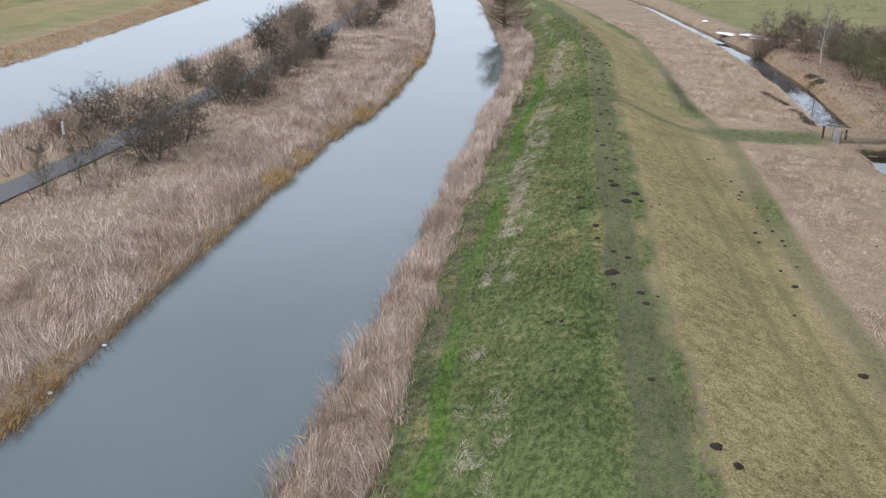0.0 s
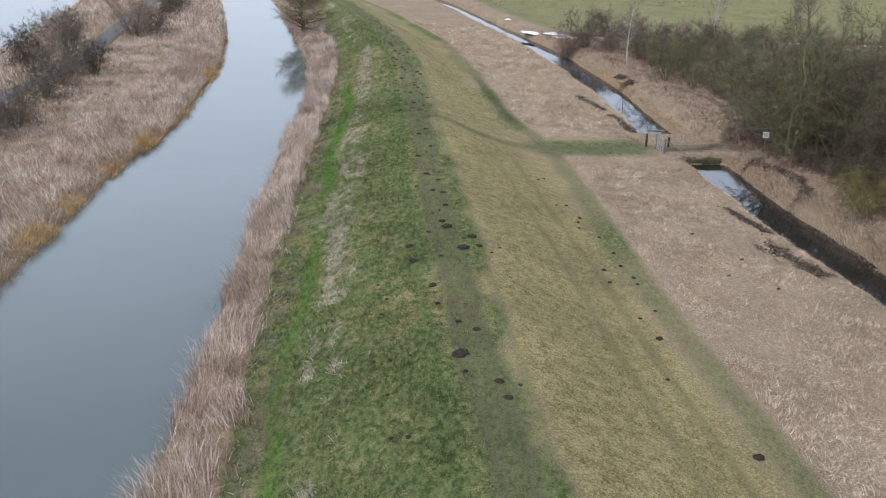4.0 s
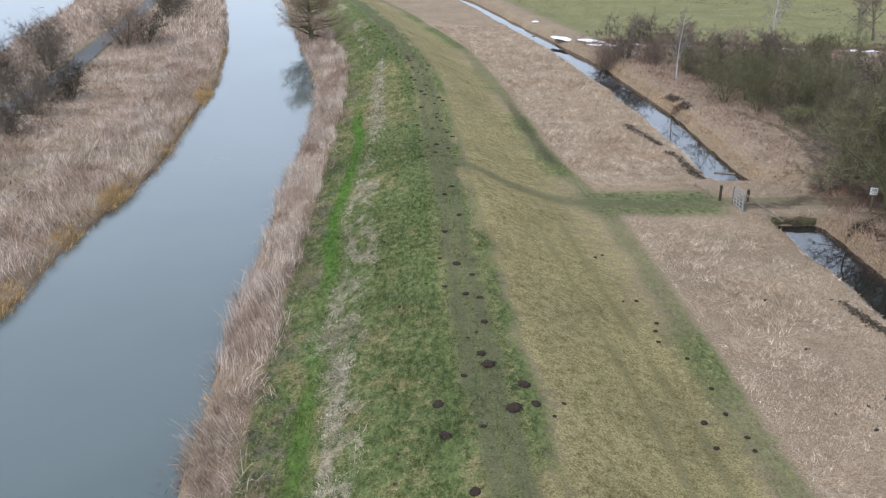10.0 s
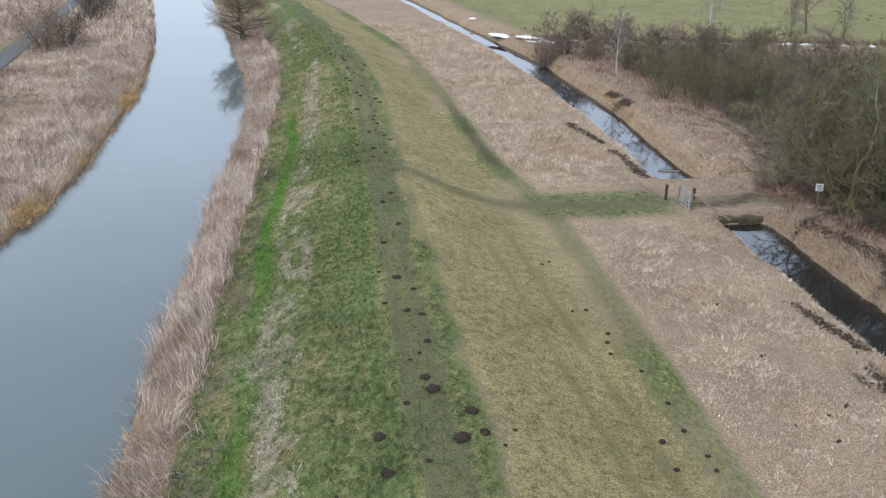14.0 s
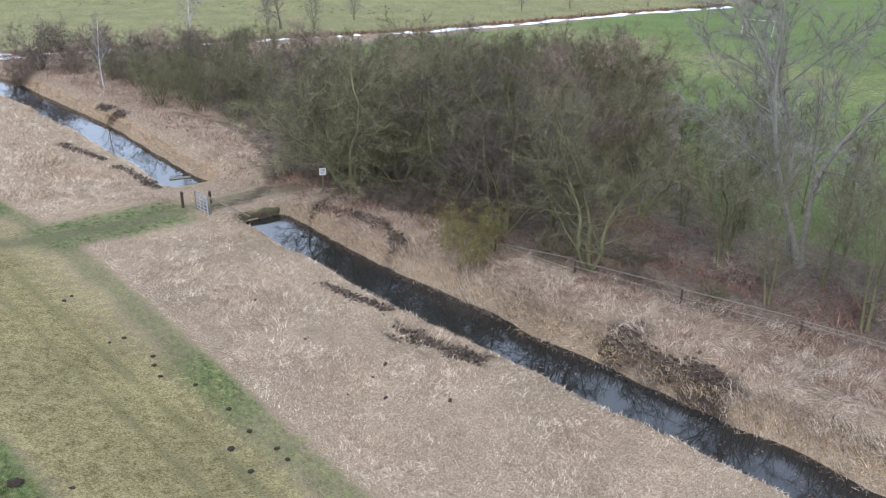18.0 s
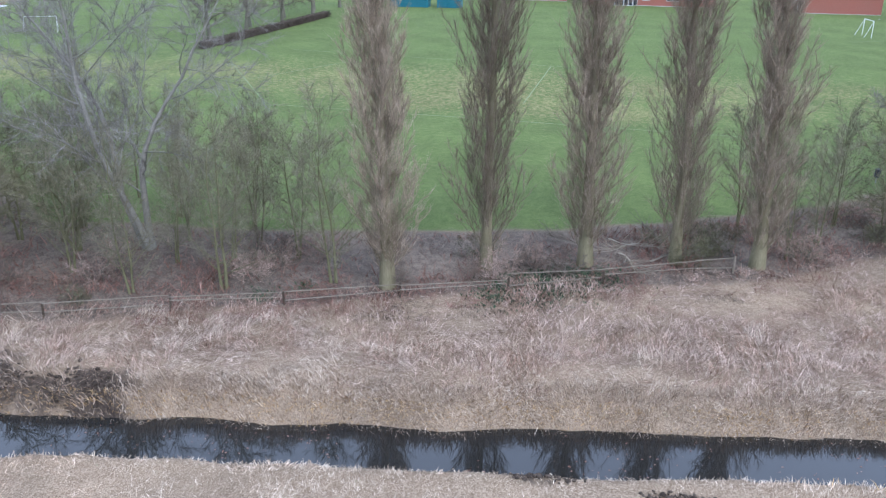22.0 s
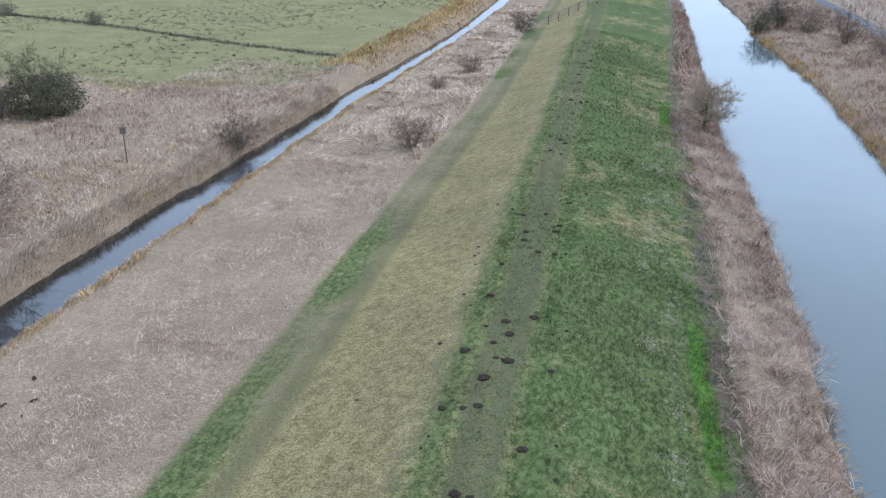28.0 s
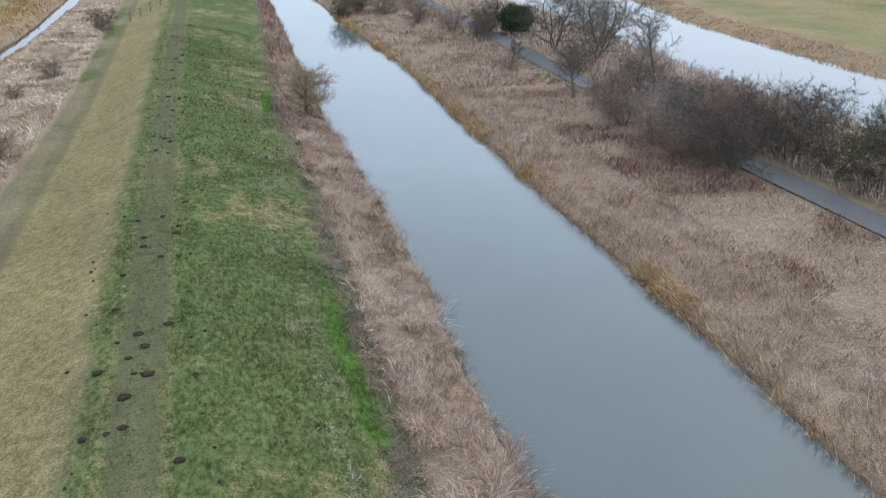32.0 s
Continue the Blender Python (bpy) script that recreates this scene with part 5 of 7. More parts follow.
reed_bed("rough_grass", -110, 110, lambda y: FAR_BANK(y) - 1.2, lambda y: FAR_BANK(y) + 0.12, 170, 0.75, 0.60, MAT_FRINGE, "ochre grass hanging over the far bank", 0.018, 2.5, 12, lambda x, y: 0.22 + 0.78 * ramp01(vnoise(y, y * 0, 3.2, 47), 0.45, 0.75), 0.8, 0.9, 0.0, 1.95)
reed_bed("dead_stems", -75, 110, lambda y: FAR_BANK(y) - 0.5, lambda y: FAR_BANK(y) + 0.45, 36, 0.5, 1.2, MAT_BRAMBLE, "dark dead stems trailing in the water", 0.018, 1.5, 17, None, 0.6, 1.2, 0.0, 1.7)
reed_bed("dead_stems", -60, 60, lambda y: NEAR_BANK(y) - 0.6, lambda y: NEAR_BANK(y) + 0.2, 22, 0.5, 1.2, MAT_BRAMBLE, "dark dead stems trailing in the water", 0.016, 1.5, 18, lambda x, y: ramp01(vnoise(y, y * 0, 1.5, 48), 0.4, 0.7), 0.6, 1.2, math.pi, 1.7)
reed_bed("dead_stems", -75, 8, lambda y: BERM(y) - 0.6, lambda y: BERM(y) + 0.7, 90, 0.26, 1.1, MAT_BRAMBLE, "low dead weeds between turf and reeds", 0.016, 1.2, 19, None, 0.5, 1.5)
reed_bed("dead_stems", 8, 60, lambda y: BERM(y) - 0.5, lambda y: BERM(y) + 0.6, 60, 0.24, 1.1, MAT_BRAMBLE, "low dead weeds between turf and reeds", 0.016, 1.2, 19, lambda x, y: ramp01(vnoise(x, y, 1.2, 49), 0.4, 0.65), 0.5, 1.5)
reed_bed("bramble", -62, -14, lambda y: CYCLE(y) + 1.3, lambda y: CYCLE(y) + 8.0, 75, 0.75, 0.8, MAT_BRAMBLE, "low red-brown brambles beside the path", 0.024, 2.0, 13, spread=1.6, keep=lambda x, y: ramp01(vnoise(x, y, 4, 77), 0.35, 0.6))
reed_bed("bramble", 20, 110, lambda y: CYCLE(y) + 1.4, lambda y: CYCLE(y) + 6.0, 16, 0.7, 0.8, MAT_BRAMBLE, "low red-brown brambles beside the path", 0.028, 2.0, 14, spread=1.6, keep=lambda x, y: ramp01(vnoise(x, y, 4, 78), 0.35, 0.6))
reed_bed("reed_bed", 40, 170, lambda y: LAKE_W(y) - 5, lambda y: LAKE_W(y) + 0.3, 26, 0.55, 0.8, MAT_FRINGE, "ochre reeds on the furthest bank", 0.035, 3, 15, spread=1.4)
reed_bed("reed_bed", -140, -40, lambda y: LAKE_W(y) - 5, lambda y: LAKE_W(y) + 0.3, 26, 0.55, 0.8, MAT_FRINGE, "ochre reeds on the furthest bank", 0.035, 3, 16, spread=1.4)
for side in (-1.0, 1.0):
    reed_bed("rough_grass", -80, 110, lambda y: CYCLE(y) + side * 1.15 - 0.25, lambda y: CYCLE(y) + side * 1.15 + 0.25, 60, 0.20, 0.9, MAT_VERGE, "short green verge grass beside the asphalt path", 0.02, 2, 45, None, 0.4, 1.6)
# flattened reed field between dike and ditch
field_keep = lambda x, y: no_gateway(x, y) * no_mud(x, y)
reed_bed("flattened_reeds", 14, 66, lambda y: TOE(y) + 0.05, lambda y: DITCH_W(y) + 0.05, 205, 0.34, 1.12, MAT_LITTER, "pale trampled reeds covering the wet field", 0.012, 0.8, 21, field_keep, 0.4, 2.6)
reed_bed("flattened_reeds", -40, 14, lambda y: TOE(y) + 0.05, lambda y: DITCH_W(y) + 0.05, 205, 0.33, 1.12, MAT_LITTER, "pale trampled reeds covering the wet field", 0.012, 0.8, 22, field_keep, 0.4, 2.6)
reed_bed("flattened_reeds", 60, 125, lambda y: TOE(y) + 0.2, lambda y: DITCH_W(y), 75, 0.55, 0.85, MAT_LITTER, "pale reeds beyond the side way", 0.018, 1.5, 23, field_keep, 0.4, 1.6)
reed_bed("flattened_reeds", -130, -40, lambda y: TOE(y) + 0.2, lambda y: DITCH_W(y), 30, 0.6, 1.0, MAT_LITTER, "pale trampled reeds covering the wet field", 0.045, 3.0, 24)
reed_bed("reed_bed", 36, 53, lambda y: TOE(y) + 0.3, lambda y: TOE(y) + 3.6, 45, 0.6, 0.85, MAT_LITTER, "standing reeds at the dike's foot", 0.013, 3.0, 25, no_gateway)
reed_bed("rough_grass", -60, 110, lambda y: DITCH_W(y) - 0.9, lambda y: DITCH_W(y) + 0.1, 80, 0.42, 0.95, MAT_LITTER, "upright dead grass on the ditch's edge", 0.015, 2.5, 26, lambda x, y: no_mud(x, y) * (1 - causeway(x, y)), spread=1.2)
reed_bed("flattened_reeds", -40, 66, lambda y: TOE(y) + 0.3, lambda y: DITCH_W(y) - 0.1, 22, 0.48, 0.95, MAT_LITTER, "paler tussocks standing in the trampled reeds", 0.013, 1.2, 52, field_keep, 0.6, 1.8, clump=0.7)
reed_bed("bramble", 2, 18, lambda y: wood_edge(y) - 2.4, lambda y: wood_edge(y) + 1.6, 95, 0.42, 1.0, MAT_TWIG["dark"], "dark low brambles below the poplars", 0.014, 1.2, 53, lambda x, y: ramp01(vnoise(x, y, 1.6, 92), 0.3, 0.6), 0.6, 2.0)
reed_bed("bramble", -10, 44, lambda y: wood_edge(y) - 0.4, lambda y: np.minimum(wood_edge(y) + 7, field_edge(y) - 0.4), 40, 0.40, 1.0, MAT_TWIG["brown"], "dull brown brambles among the trees", 0.014, 1.2, 54, lambda x, y: ramp01(vnoise(x, y, 1.6, 93), 0.35, 0.65), 0.6, 2.0)
# growth on the causeway's shoulders
reed_bed("rough_grass", 50.7, 52.3, lambda y: DITCH_W(y) - 1.5, lambda y: DITCH_E(y) + 1.5, 120, 0.42, 0.9, MAT_LITTER, "dead grass on the causeway's shoulder", 0.013, 1.0, 46, None, 0.5, 2.0)
reed_bed("rough_grass", 54.6, 57.6, lambda y: DITCH_W(y) - 2.0, lambda y: DITCH_E(y) + 1.8, 110, 0.45, 0.9, MAT_REED_BROWN, "brown dead grass on the causeway's shoulder", 0.014, 1.0, 47, no_mud, 0.5, 2.0)
reed_bed("rough_grass", 50.8, 51.6, lambda y: DITCH_W(y) - 0.2, lambda y: DITCH_E(y) + 0.2, 90, 0.30, 1.0, MAT_VERGE, "mossy grass hanging over the culvert", 0.014, 1.0, 48, None, 0.8, 0.8, -math.pi / 2, 2.0)
# beyond the ditch
reed_bed("reed_bed", 41, 51, lambda y: DITCH_E(y) - 0.42, lambda y: DITCH_E(y) + 1.5, 130, 0.9, 0.55, MAT_REED_BROWN, "brown reeds hanging over the ditch bank", 0.015, 2.0, 42, no_mud, 0.9, 0.7, math.pi, 2.1)
reed_bed("reed_bed", -60, 41, lambda y: DITCH_E(y) - 0.15, lambda y: DITCH_E(y) + 1.5, 150, 1.25, 0.55, MAT_BANK_REED, "pale reeds hanging over the ditch bank", 0.015, 2.0, 41, no_mud, 0.9, 0.7, math.pi, 2.1)
reed_bed("reed_bed", -12, 52, lambda y: DITCH_E(y) - 0.05, lambda y: np.minimum(wood_edge(y) + 0.3, DITCH_E(y) + 6.5), 90, 0.85, 1.2, MAT_BANK_REED, "bent pale reeds on the ditch bank", 0.012, 1.6, 31, no_mud, 0.4, 0.5)
reed_bed("reed_bed", -12, 52, lambda y: DITCH_E(y) + 0.7, lambda y: wood_edge(y) + 1.0, 115, 0.70, 1.15, MAT_REED_BROWN, "bent brownish reeds below the trees", 0.016, 1.6, 39, no_mud, 0.7, 1.3)
reed_bed("reed_bed", -70, -12, lambda y: DITCH_E(y) - 0.05, lambda y: np.minimum(DITCH_E(y) + 16, wood_edge(y)), 34, 0.70, 0.9, MAT_LITTER, "bent pale reeds on the ditch bank", 0.022, 2.0, 32, no_mud, 0.6, 1.6)
reed_bed("reed_bed", -70, -12, lambda y: DITCH_E(y) + 2.0, lambda y: np.minimum(DITCH_E(y) + 16, wood_edge(y) + 2), 22, 0.65, 0.9, MAT_REED_BROWN, "tangled brown reeds and dead stems in the marsh", 0.024, 2.0, 40, no_mud, 0.6, 1.5)
reed_bed("reed_bed", -58, -18, lambda y: DITCH_E(y) + 15, lambda y: DITCH_E(y) + 48, 26, 0.55, 0.9, MAT_LITTER, "rough tan marsh grass", 0.036, 4, 33, lambda x, y: 1 - lawn_strip(x, y), spread=1.4)
reed_bed("rough_grass", -62, -24, lambda y: DITCH_E(y) + 1.5, lambda y: DITCH_E(y) + 30, 16, 0.5, 0.7, MAT_FRINGE, "ochre tufts in the marsh", 0.03, 3, 55, lambda x, y: ramp01(vnoise(x, y, 4.5, 94), 0.52, 0.75) * (1 - lawn_strip(x, y)), 0.5, 1.4)
reed_bed("bramble", -62, -16, lambda y: DITCH_E(y) + 1.5, lambda y: DITCH_E(y) + 26, 18, 0.5, 0.9, MAT_BRAMBLE, "reddish dead stems in the marsh", 0.024, 2, 56, lambda x, y: ramp01(vnoise(x, y, 5.5, 95), 0.5, 0.75) * (1 - lawn_strip(x, y)), 0.5, 1.6)
reed_bed("reed_bed", -150, -70, lambda y: DITCH_E(y), lambda y: DITCH_E(y) + 6, 14, 0.8, 0.5, MAT_FRINGE, "reeds along the far ditch", 0.07, 4, 34)
reed_bed("reed_bed", 57, 112, lambda y: DITCH_E(y), lambda y: np.minimum(DITCH_E(y) + 7.5, wood_edge(y)), 75, 0.55, 0.85, MAT_REED_BROWN, "tawny reeds beside the upper ditch", 0.022, 2, 35, no_mud, 0.6, 1.8)
reed_bed("rough_grass", -60, 100, lambda y: DITCH_E(y) - 0.22, lambda y: DITCH_E(y) + 0.8, 105, 0.62, 0.9, MAT_FRINGE, "ochre grass over the ditch bank", 0.018, 2, 36, lambda x, y: 1 - causeway(x, y), 0.8, 0.8, math.pi, 1.9)
reed_bed("rough_grass", -90, 2, lambda y: DITCH_W(y) - 0.95, lambda y: DITCH_W(y) + 0.05, 130, 0.65, 0.5, MAT_FRINGE, "ochre grass along the ditch", 0.022, 2, 43, lambda x, y: ramp01(y, 2, -8), 0.7, 1.2)
reed_bed("bramble", -16, 56, lambda y: wood_edge(y) - 1.5, lambda y: np.minimum(field_edge(y) - 0.3, wood_edge(y) + 9), 70, 0.65, 0.9, MAT_BRAMBLE, "low brambles and dead stems under the trees", 0.022, 1.5, 37, lambda x, y: ramp01(vnoise(x, y, 2.5, 90), 0.3, 0.65), 0.6, 1.8)
reed_bed("bramble", -16, 90, lambda y: wood_edge(y), lambda y: np.minimum(wood_edge(y) + 22, field_edge(y) - 0.4), 6, 0.7, 0.7, MAT_BRAMBLE, "dead undergrowth inside the wood", 0.035, 1.5, 38, None, 0.6, 1.8)


def low_leaves(name, spots, label, mat=None, size=1.0):
    """Low ivy and bramble leaves lying in patches."""
    xs, ys = [], []
    for x, y, rx, n in spots:
        xs.append(x + R.normal(0, rx * 0.55, n))
        ys.append(y + R.normal(0, rx * 0.5, n))
    x, y = np.concatenate(xs), np.concatenate(ys)
    n = len(x)
    blades(name, x, y, size * R.uniform(0.08, 0.22, n), size * R.uniform(0.04, 0.07, n), R.uniform(0.5, 1.3, n), R.uniform(0, 6.28, n), mat or MAT_IVY, label, "leaves" if mat else "ivy", 0.5, 0.05)


low_leaves("ivy_patch", ((33.6, 10.6, 1.8, 1300), (34.8, 8.6, 1.6, 900), (32.4, 12.4, 1.2, 420), (35.4, -7.0, 1.7, 1000), (37.6, -7.6, 1.4, 500), (30.6, 22.0, 0.7, 120), (31.8, 20.6, 0.6, 90)),
           "dark green ivy sprawling over the dead stems")

weed_rng = random.Random(77)
weeds = []
for k in range(150):
    y = weed_rng.uniform(8, 60) if k % 2 else weed_rng.uniform(-42, 4)
    weeds.append((float(BERM(y)) + weed_rng.uniform(-0.2, 0.7), y, weed_rng.uniform(0.25, 0.6), int(weed_rng.uniform(30, 90))))
low_leaves("weed_patch", weeds, "grey-green leafy weeds between turf and reeds", MAT_WEED, 0.55)

# turf on the dike: short tufts that take the ground's own cover
def turf(y0, y1, density, tall, width):
    x, y = scatter(R, y0, y1, lambda v: BERM(v) - 0.8, lambda v: TOE(v) + 0.1, density, lambda a, b: 1 - 0.9 * zones(a, b)[2])
    n = len(x)
    lush = 0.45 + 0.75 * ramp01(TRACK(y) + 1.2 - x, -0.6, 0.6)
    hgt = tall * lush * R.uniform(0.5, 1.4, n) * (0.25 + 1.0 * vnoise(x, y, 0.38, 61) + 0.6 * vnoise(x, y, 1.1, 62))
    ob, xx, yy = blades("turf", x, y, hgt, width * R.uniform(0.6, 1.4, n), np.clip(R.normal(0.88, 0.25, n), 0.3, 1.4), R.uniform(0, 6.283, n), MAT_TURF, "short winter turf on the dike", "grass", tri=True)
    add_zones(ob, xx, yy)


turf(9, 56, 300, 0.12, 0.022)
turf(-36, 4, 300, 0.12, 0.022)
turf(56, 62, 140, 0.14, 0.032)
turf(-42, -36, 140, 0.14, 0.032)
turf(62, 110, 50, 0.16, 0.05)
turf(-90, -42, 50, 0.16, 0.05)
# bleached tussocks on the river side of the dike
x, y = scatter(R, -60, 100, lambda v: BERM(v) - 0.3, lambda v: BERM(v) + 4.8, 300, lambda a, b: np.clip(zones(a, b)[8] * 2.6 - 0.10 + 0.10 * ramp01(vnoise(a, b, 0.9, 44), 0.55, 0.8), 0, 1))
blades("dead_grass", x, y, 0.20 * R.uniform(0.5, 1.3, len(x)), 0.018 * R.uniform(0.7, 1.4, len(x)), np.clip(R.normal(1.1, 0.25, len(x)), 0.2, 1.45), swirl(x, y, 1.0, 66) + R.normal(0, 0.9, len(x)), MAT_DEADGRASS, "bleached dead grass lying on the turf", "grass", 0.3)

# leaves and scum afloat on the ditch
n = 900
y = np.concatenate([R.uniform(-20, 50, n - 150), R.normal(24, 6, 150)])
x = DITCH_W(y) + (DITCH_E(y) - DITCH_W(y)) * R.uniform(0.05, 0.95, n)
ok = vnoise(x, y, 1.2, 70) > 0.58
x, y = x[ok], y[ok]
n = len(x)
t, k = R.uniform(0, 6.28, n), R.uniform(0.02, 0.055, n)
c = np.stack([x, y, np.full(n, DITCH_Z + 0.006)], -1)
u = np.stack([np.cos(t), np.sin(t), np.zeros(n)], -1) * k[:, None]
w = np.stack([-np.sin(t), np.cos(t), np.zeros(n)], -1) * (k * R.uniform(0.3, 0.7, n))[:, None]
tagged(mesh_object("floating_leaves", np.stack([c - u, c - w, c + u, c + w], 1).reshape(-1, 3), np.arange(4 * n).reshape(-1, 4), MAT_BRAMBLE), "dead leaves and stems afloat on the ditch", "leaves", kind="stuff")

# ---- things ----
def part(name, bm, mat, parent, label=""):
    me = bpy.data.meshes.new(name)
    bm.to_mesh(me)
    bm.free()
    me.materials.append(mat)
    ob = new(name, me)
    ob.parent = parent
    return tagged(ob, label)


def thing(name, x, y, label, category, group="", turn=0.0, z=None, scale=1.0):
    ob = new(name)
    ob.matrix_basis = pose(x, y, float(height(x, y)) if z is None else z, 0, 0, turn) @ Matrix.Scale(scale, 4)
    return tagged(ob, label, category, group)


def block(size, at=(0, 0, 0), turn=(0, 0, 0), bevel=0.01, bm=None):
    """A box with eased edges, its centre at at."""
    bm = bm or bmesh.new()
    m = pose(*at, *turn) @ Matrix.Diagonal((*size, 1))
    made = bmesh.ops.create_cube(bm, size=1.0, matrix=m)
    if bevel:
        edges = list({e for v in made["verts"] for e in v.link_edges})
        bmesh.ops.bevel(bm, geom=edges, offset=min(bevel, min(size) * 0.3), segments=1, affect="EDGES")
    return bm


def rod(a, b, r0, r1=None, sides=8, bm=None):
    """A round bar from a to b."""
    bm = bm or bmesh.new()
    a, b = Vector(a), Vector(b)
    d = b - a
    m = Matrix.Translation((a + b) / 2) @ d.to_track_quat("Z", "Y").to_matrix().to_4x4()
    bmesh.ops.create_cone(bm, cap_ends=True, segments=sides, radius1=r0, radius2=r0 if r1 is None else r1, depth=d.length, matrix=m)
    return bm


MAT_SOIL = mottled("fresh_dark_soil", (0.018, 0.014, 0.011), (0.085, 0.066, 0.052), 9.0, 0.95, None, 0.9, 0.03)
MAT_PEAT = mottled("damp_brown_peat", (0.030, 0.023, 0.018), (0.130, 0.102, 0.080), 7.0, 0.95, None, 0.6, 0.02, None, 0.8)
MAT_WOOD = mottled("weathered_wood", (0.110, 0.092, 0.070), (0.270, 0.235, 0.185), 5.0, 0.85, None, 0.4, 0.01, (1, 1, 0.2))
MAT_PALE_WOOD = mottled("bleached_wood", (0.190, 0.160, 0.115), (0.400, 0.350, 0.270), 5.0, 0.85, None, 0.4, 0.01)
MAT_DARK_WOOD = mottled("dark_wet_wood_and_mouth_shade", (0.040, 0.030, 0.022), (0.110, 0.086, 0.064), 5.0, 0.8, None, 0.4, 0.01)
MAT_STEEL = mottled("galvanised_steel", (0.200, 0.212, 0.225), (0.380, 0.390, 0.405), 6.0, 0.45, None, 0.1, 0.005)
MAT_WHITE = mottled("white_paint", (0.640, 0.650, 0.650), (0.820, 0.820, 0.810), 3.0, 0.6, None, 0.05, 0.005)
MAT_SNOW = mottled("old_snow", (0.700, 0.720, 0.750), (0.880, 0.890, 0.900), 1.5, 0.8, None, 0.4, 0.04)
MAT_BRICK = mottled("red_brick", (0.230, 0.075, 0.055), (0.400, 0.150, 0.110), 4.0, 0.9, (0.26, 0.13, 0.10), 0.4, 0.01, (1, 1, 3))
MAT_TEAL = mottled("teal_painted_steel", (0.020, 0.110, 0.140), (0.050, 0.190, 0.235), 1.2, 0.5, None, 0.05, 0.005)
MAT_BLUE = mottled("blue_sheet_roof", (0.060, 0.180, 0.340), (0.110, 0.270, 0.460), 1.2, 0.5, None, 0.05, 0.005)
MAT_SLATE = mottled("grey_flat_roof", (0.200, 0.200, 0.205), (0.340, 0.340, 0.345), 1.5, 0.8, None, 0.1, 0.01)
MAT_NAVY = mottled("navy_plastic", (0.012, 0.018, 0.045), (0.030, 0.040, 0.080), 3.0, 0.45, None, 0.05, 0.005)
MAT_MOSS = mottled("mossy_masonry", (0.040, 0.044, 0.018), (0.165, 0.160, 0.080), 5.0, 0.95, (0.10, 0.08, 0.06), 0.8, 0.03)
MAT_CONCRETE = mottled("pale_concrete", (0.330, 0.325, 0.310), (0.500, 0.490, 0.470), 2.0, 0.9, None, 0.2, 0.01)
MAT_DARKGLASS = mottled("dark_window_glass", (0.020, 0.024, 0.028), (0.050, 0.056, 0.062), 0.6, 0.08, None, 0.0)
MAT_INK = mottled("grey_print", (0.150, 0.155, 0.160), (0.260, 0.265, 0.270), 3.0, 0.7, None, 0.0)
MAT_DEADSTONE = mottled("pale_chalky_stone", (0.180, 0.170, 0.110), (0.340, 0.320, 0.230), 6.0, 0.9)
MAT_LINE = mottled("chalk_line", (0.170, 0.215, 0.105), (0.270, 0.310, 0.180), 4.0, 0.9, None, 0.1)


# molehills
def molehill_mesh(seed):
    r = random.Random(seed)
    bm = bmesh.new()
    bmesh.ops.create_icosphere(bm, subdivisions=3, radius=1.0)
    for v in bm.verts:
        k = 1 + 0.34 * (noise.noise(v.co * 2.1 + Vector((seed * 7, 0, 0)))) + 0.16 * noise.noise(v.co * 6 + Vector((0, seed, 0)))
        v.co.x *= k * 1.0
        v.co.y *= k * 0.85
        v.co.z = v.co.z * k * 0.42 - 0.05
    me = bpy.data.meshes.new("molehill")
    bm.to_mesh(me)
    bm.free()
    me.materials.append(MAT_SOIL)
    return me


MOLE = [molehill_mesh(k) for k in range(4)]
mole_rng = random.Random(9)


def molehill(x, y, size):
    size *= 0.74
    ob = new("molehill", MOLE[mole_rng.randrange(4)])
    ob.matrix_basis = pose(x, y, float(height(x, y)) + 0.02, 0, 0, mole_rng.uniform(0, 360)) @ Matrix.Diagonal((size, size, size * 0.8, 1))
    tagged(ob, "dark crumbly molehill on the worn dike track" if abs(x - float(TRACK(y))) < 1.6 else "small dark molehill in the dike's turf", "molehill", "molehills along the dike")


for x, y, s in ((0.7, 31.9, 0.34), (1.35, 29.35, 0.36), (0.5, 32.6, 0.22), (1.75, 30.7, 0.30), (-0.1, 31.2, 0.16), (0.7, 34.9, 0.20), (0.4, 34.1, 0.10), (0.1, 33.7, 0.10), (0.1, 37.2, 0.20), (0.6, 36.9, 0.16), (0.4, 39.0, 0.16),
                (-0.2, 40.1, 0.27), (-0.9, 40.7, 0.14), (-0.7, 43.8, 0.18), (0.0, 46.0, 0.18), (-0.7, 49.0, 0.18), (-0.3, 50.3, 0.20), (2.0, 29.6, 0.24), (-0.9, 29.6, 0.26), (-0.7, 28.0, 0.26), (0.4, 28.4, 0.12),
                (2.5, 29.1, 0.11), (2.9, 30.0, 0.12), (-0.7, 37.9, 0.14)):
    molehill(x, y, s)
for x, y, s in ((0.9, 20.1, 0.40), (2.17, 17.46, 0.20), (2.0, 18.4, 0.20), (1.0, 19.0, 0.13), (0.9, 22.4, 0.15), (1.5, 21.8, 0.18), (0.2, 23.9, 0.14), (0.05, 25.5, 0.24), (2.6, 18.2, 0.10), (2.3, 12.0, 0.16), (3.9, 9.0, 0.24), (4.4, 8.4, 0.20)):
    molehill(x, y, s)
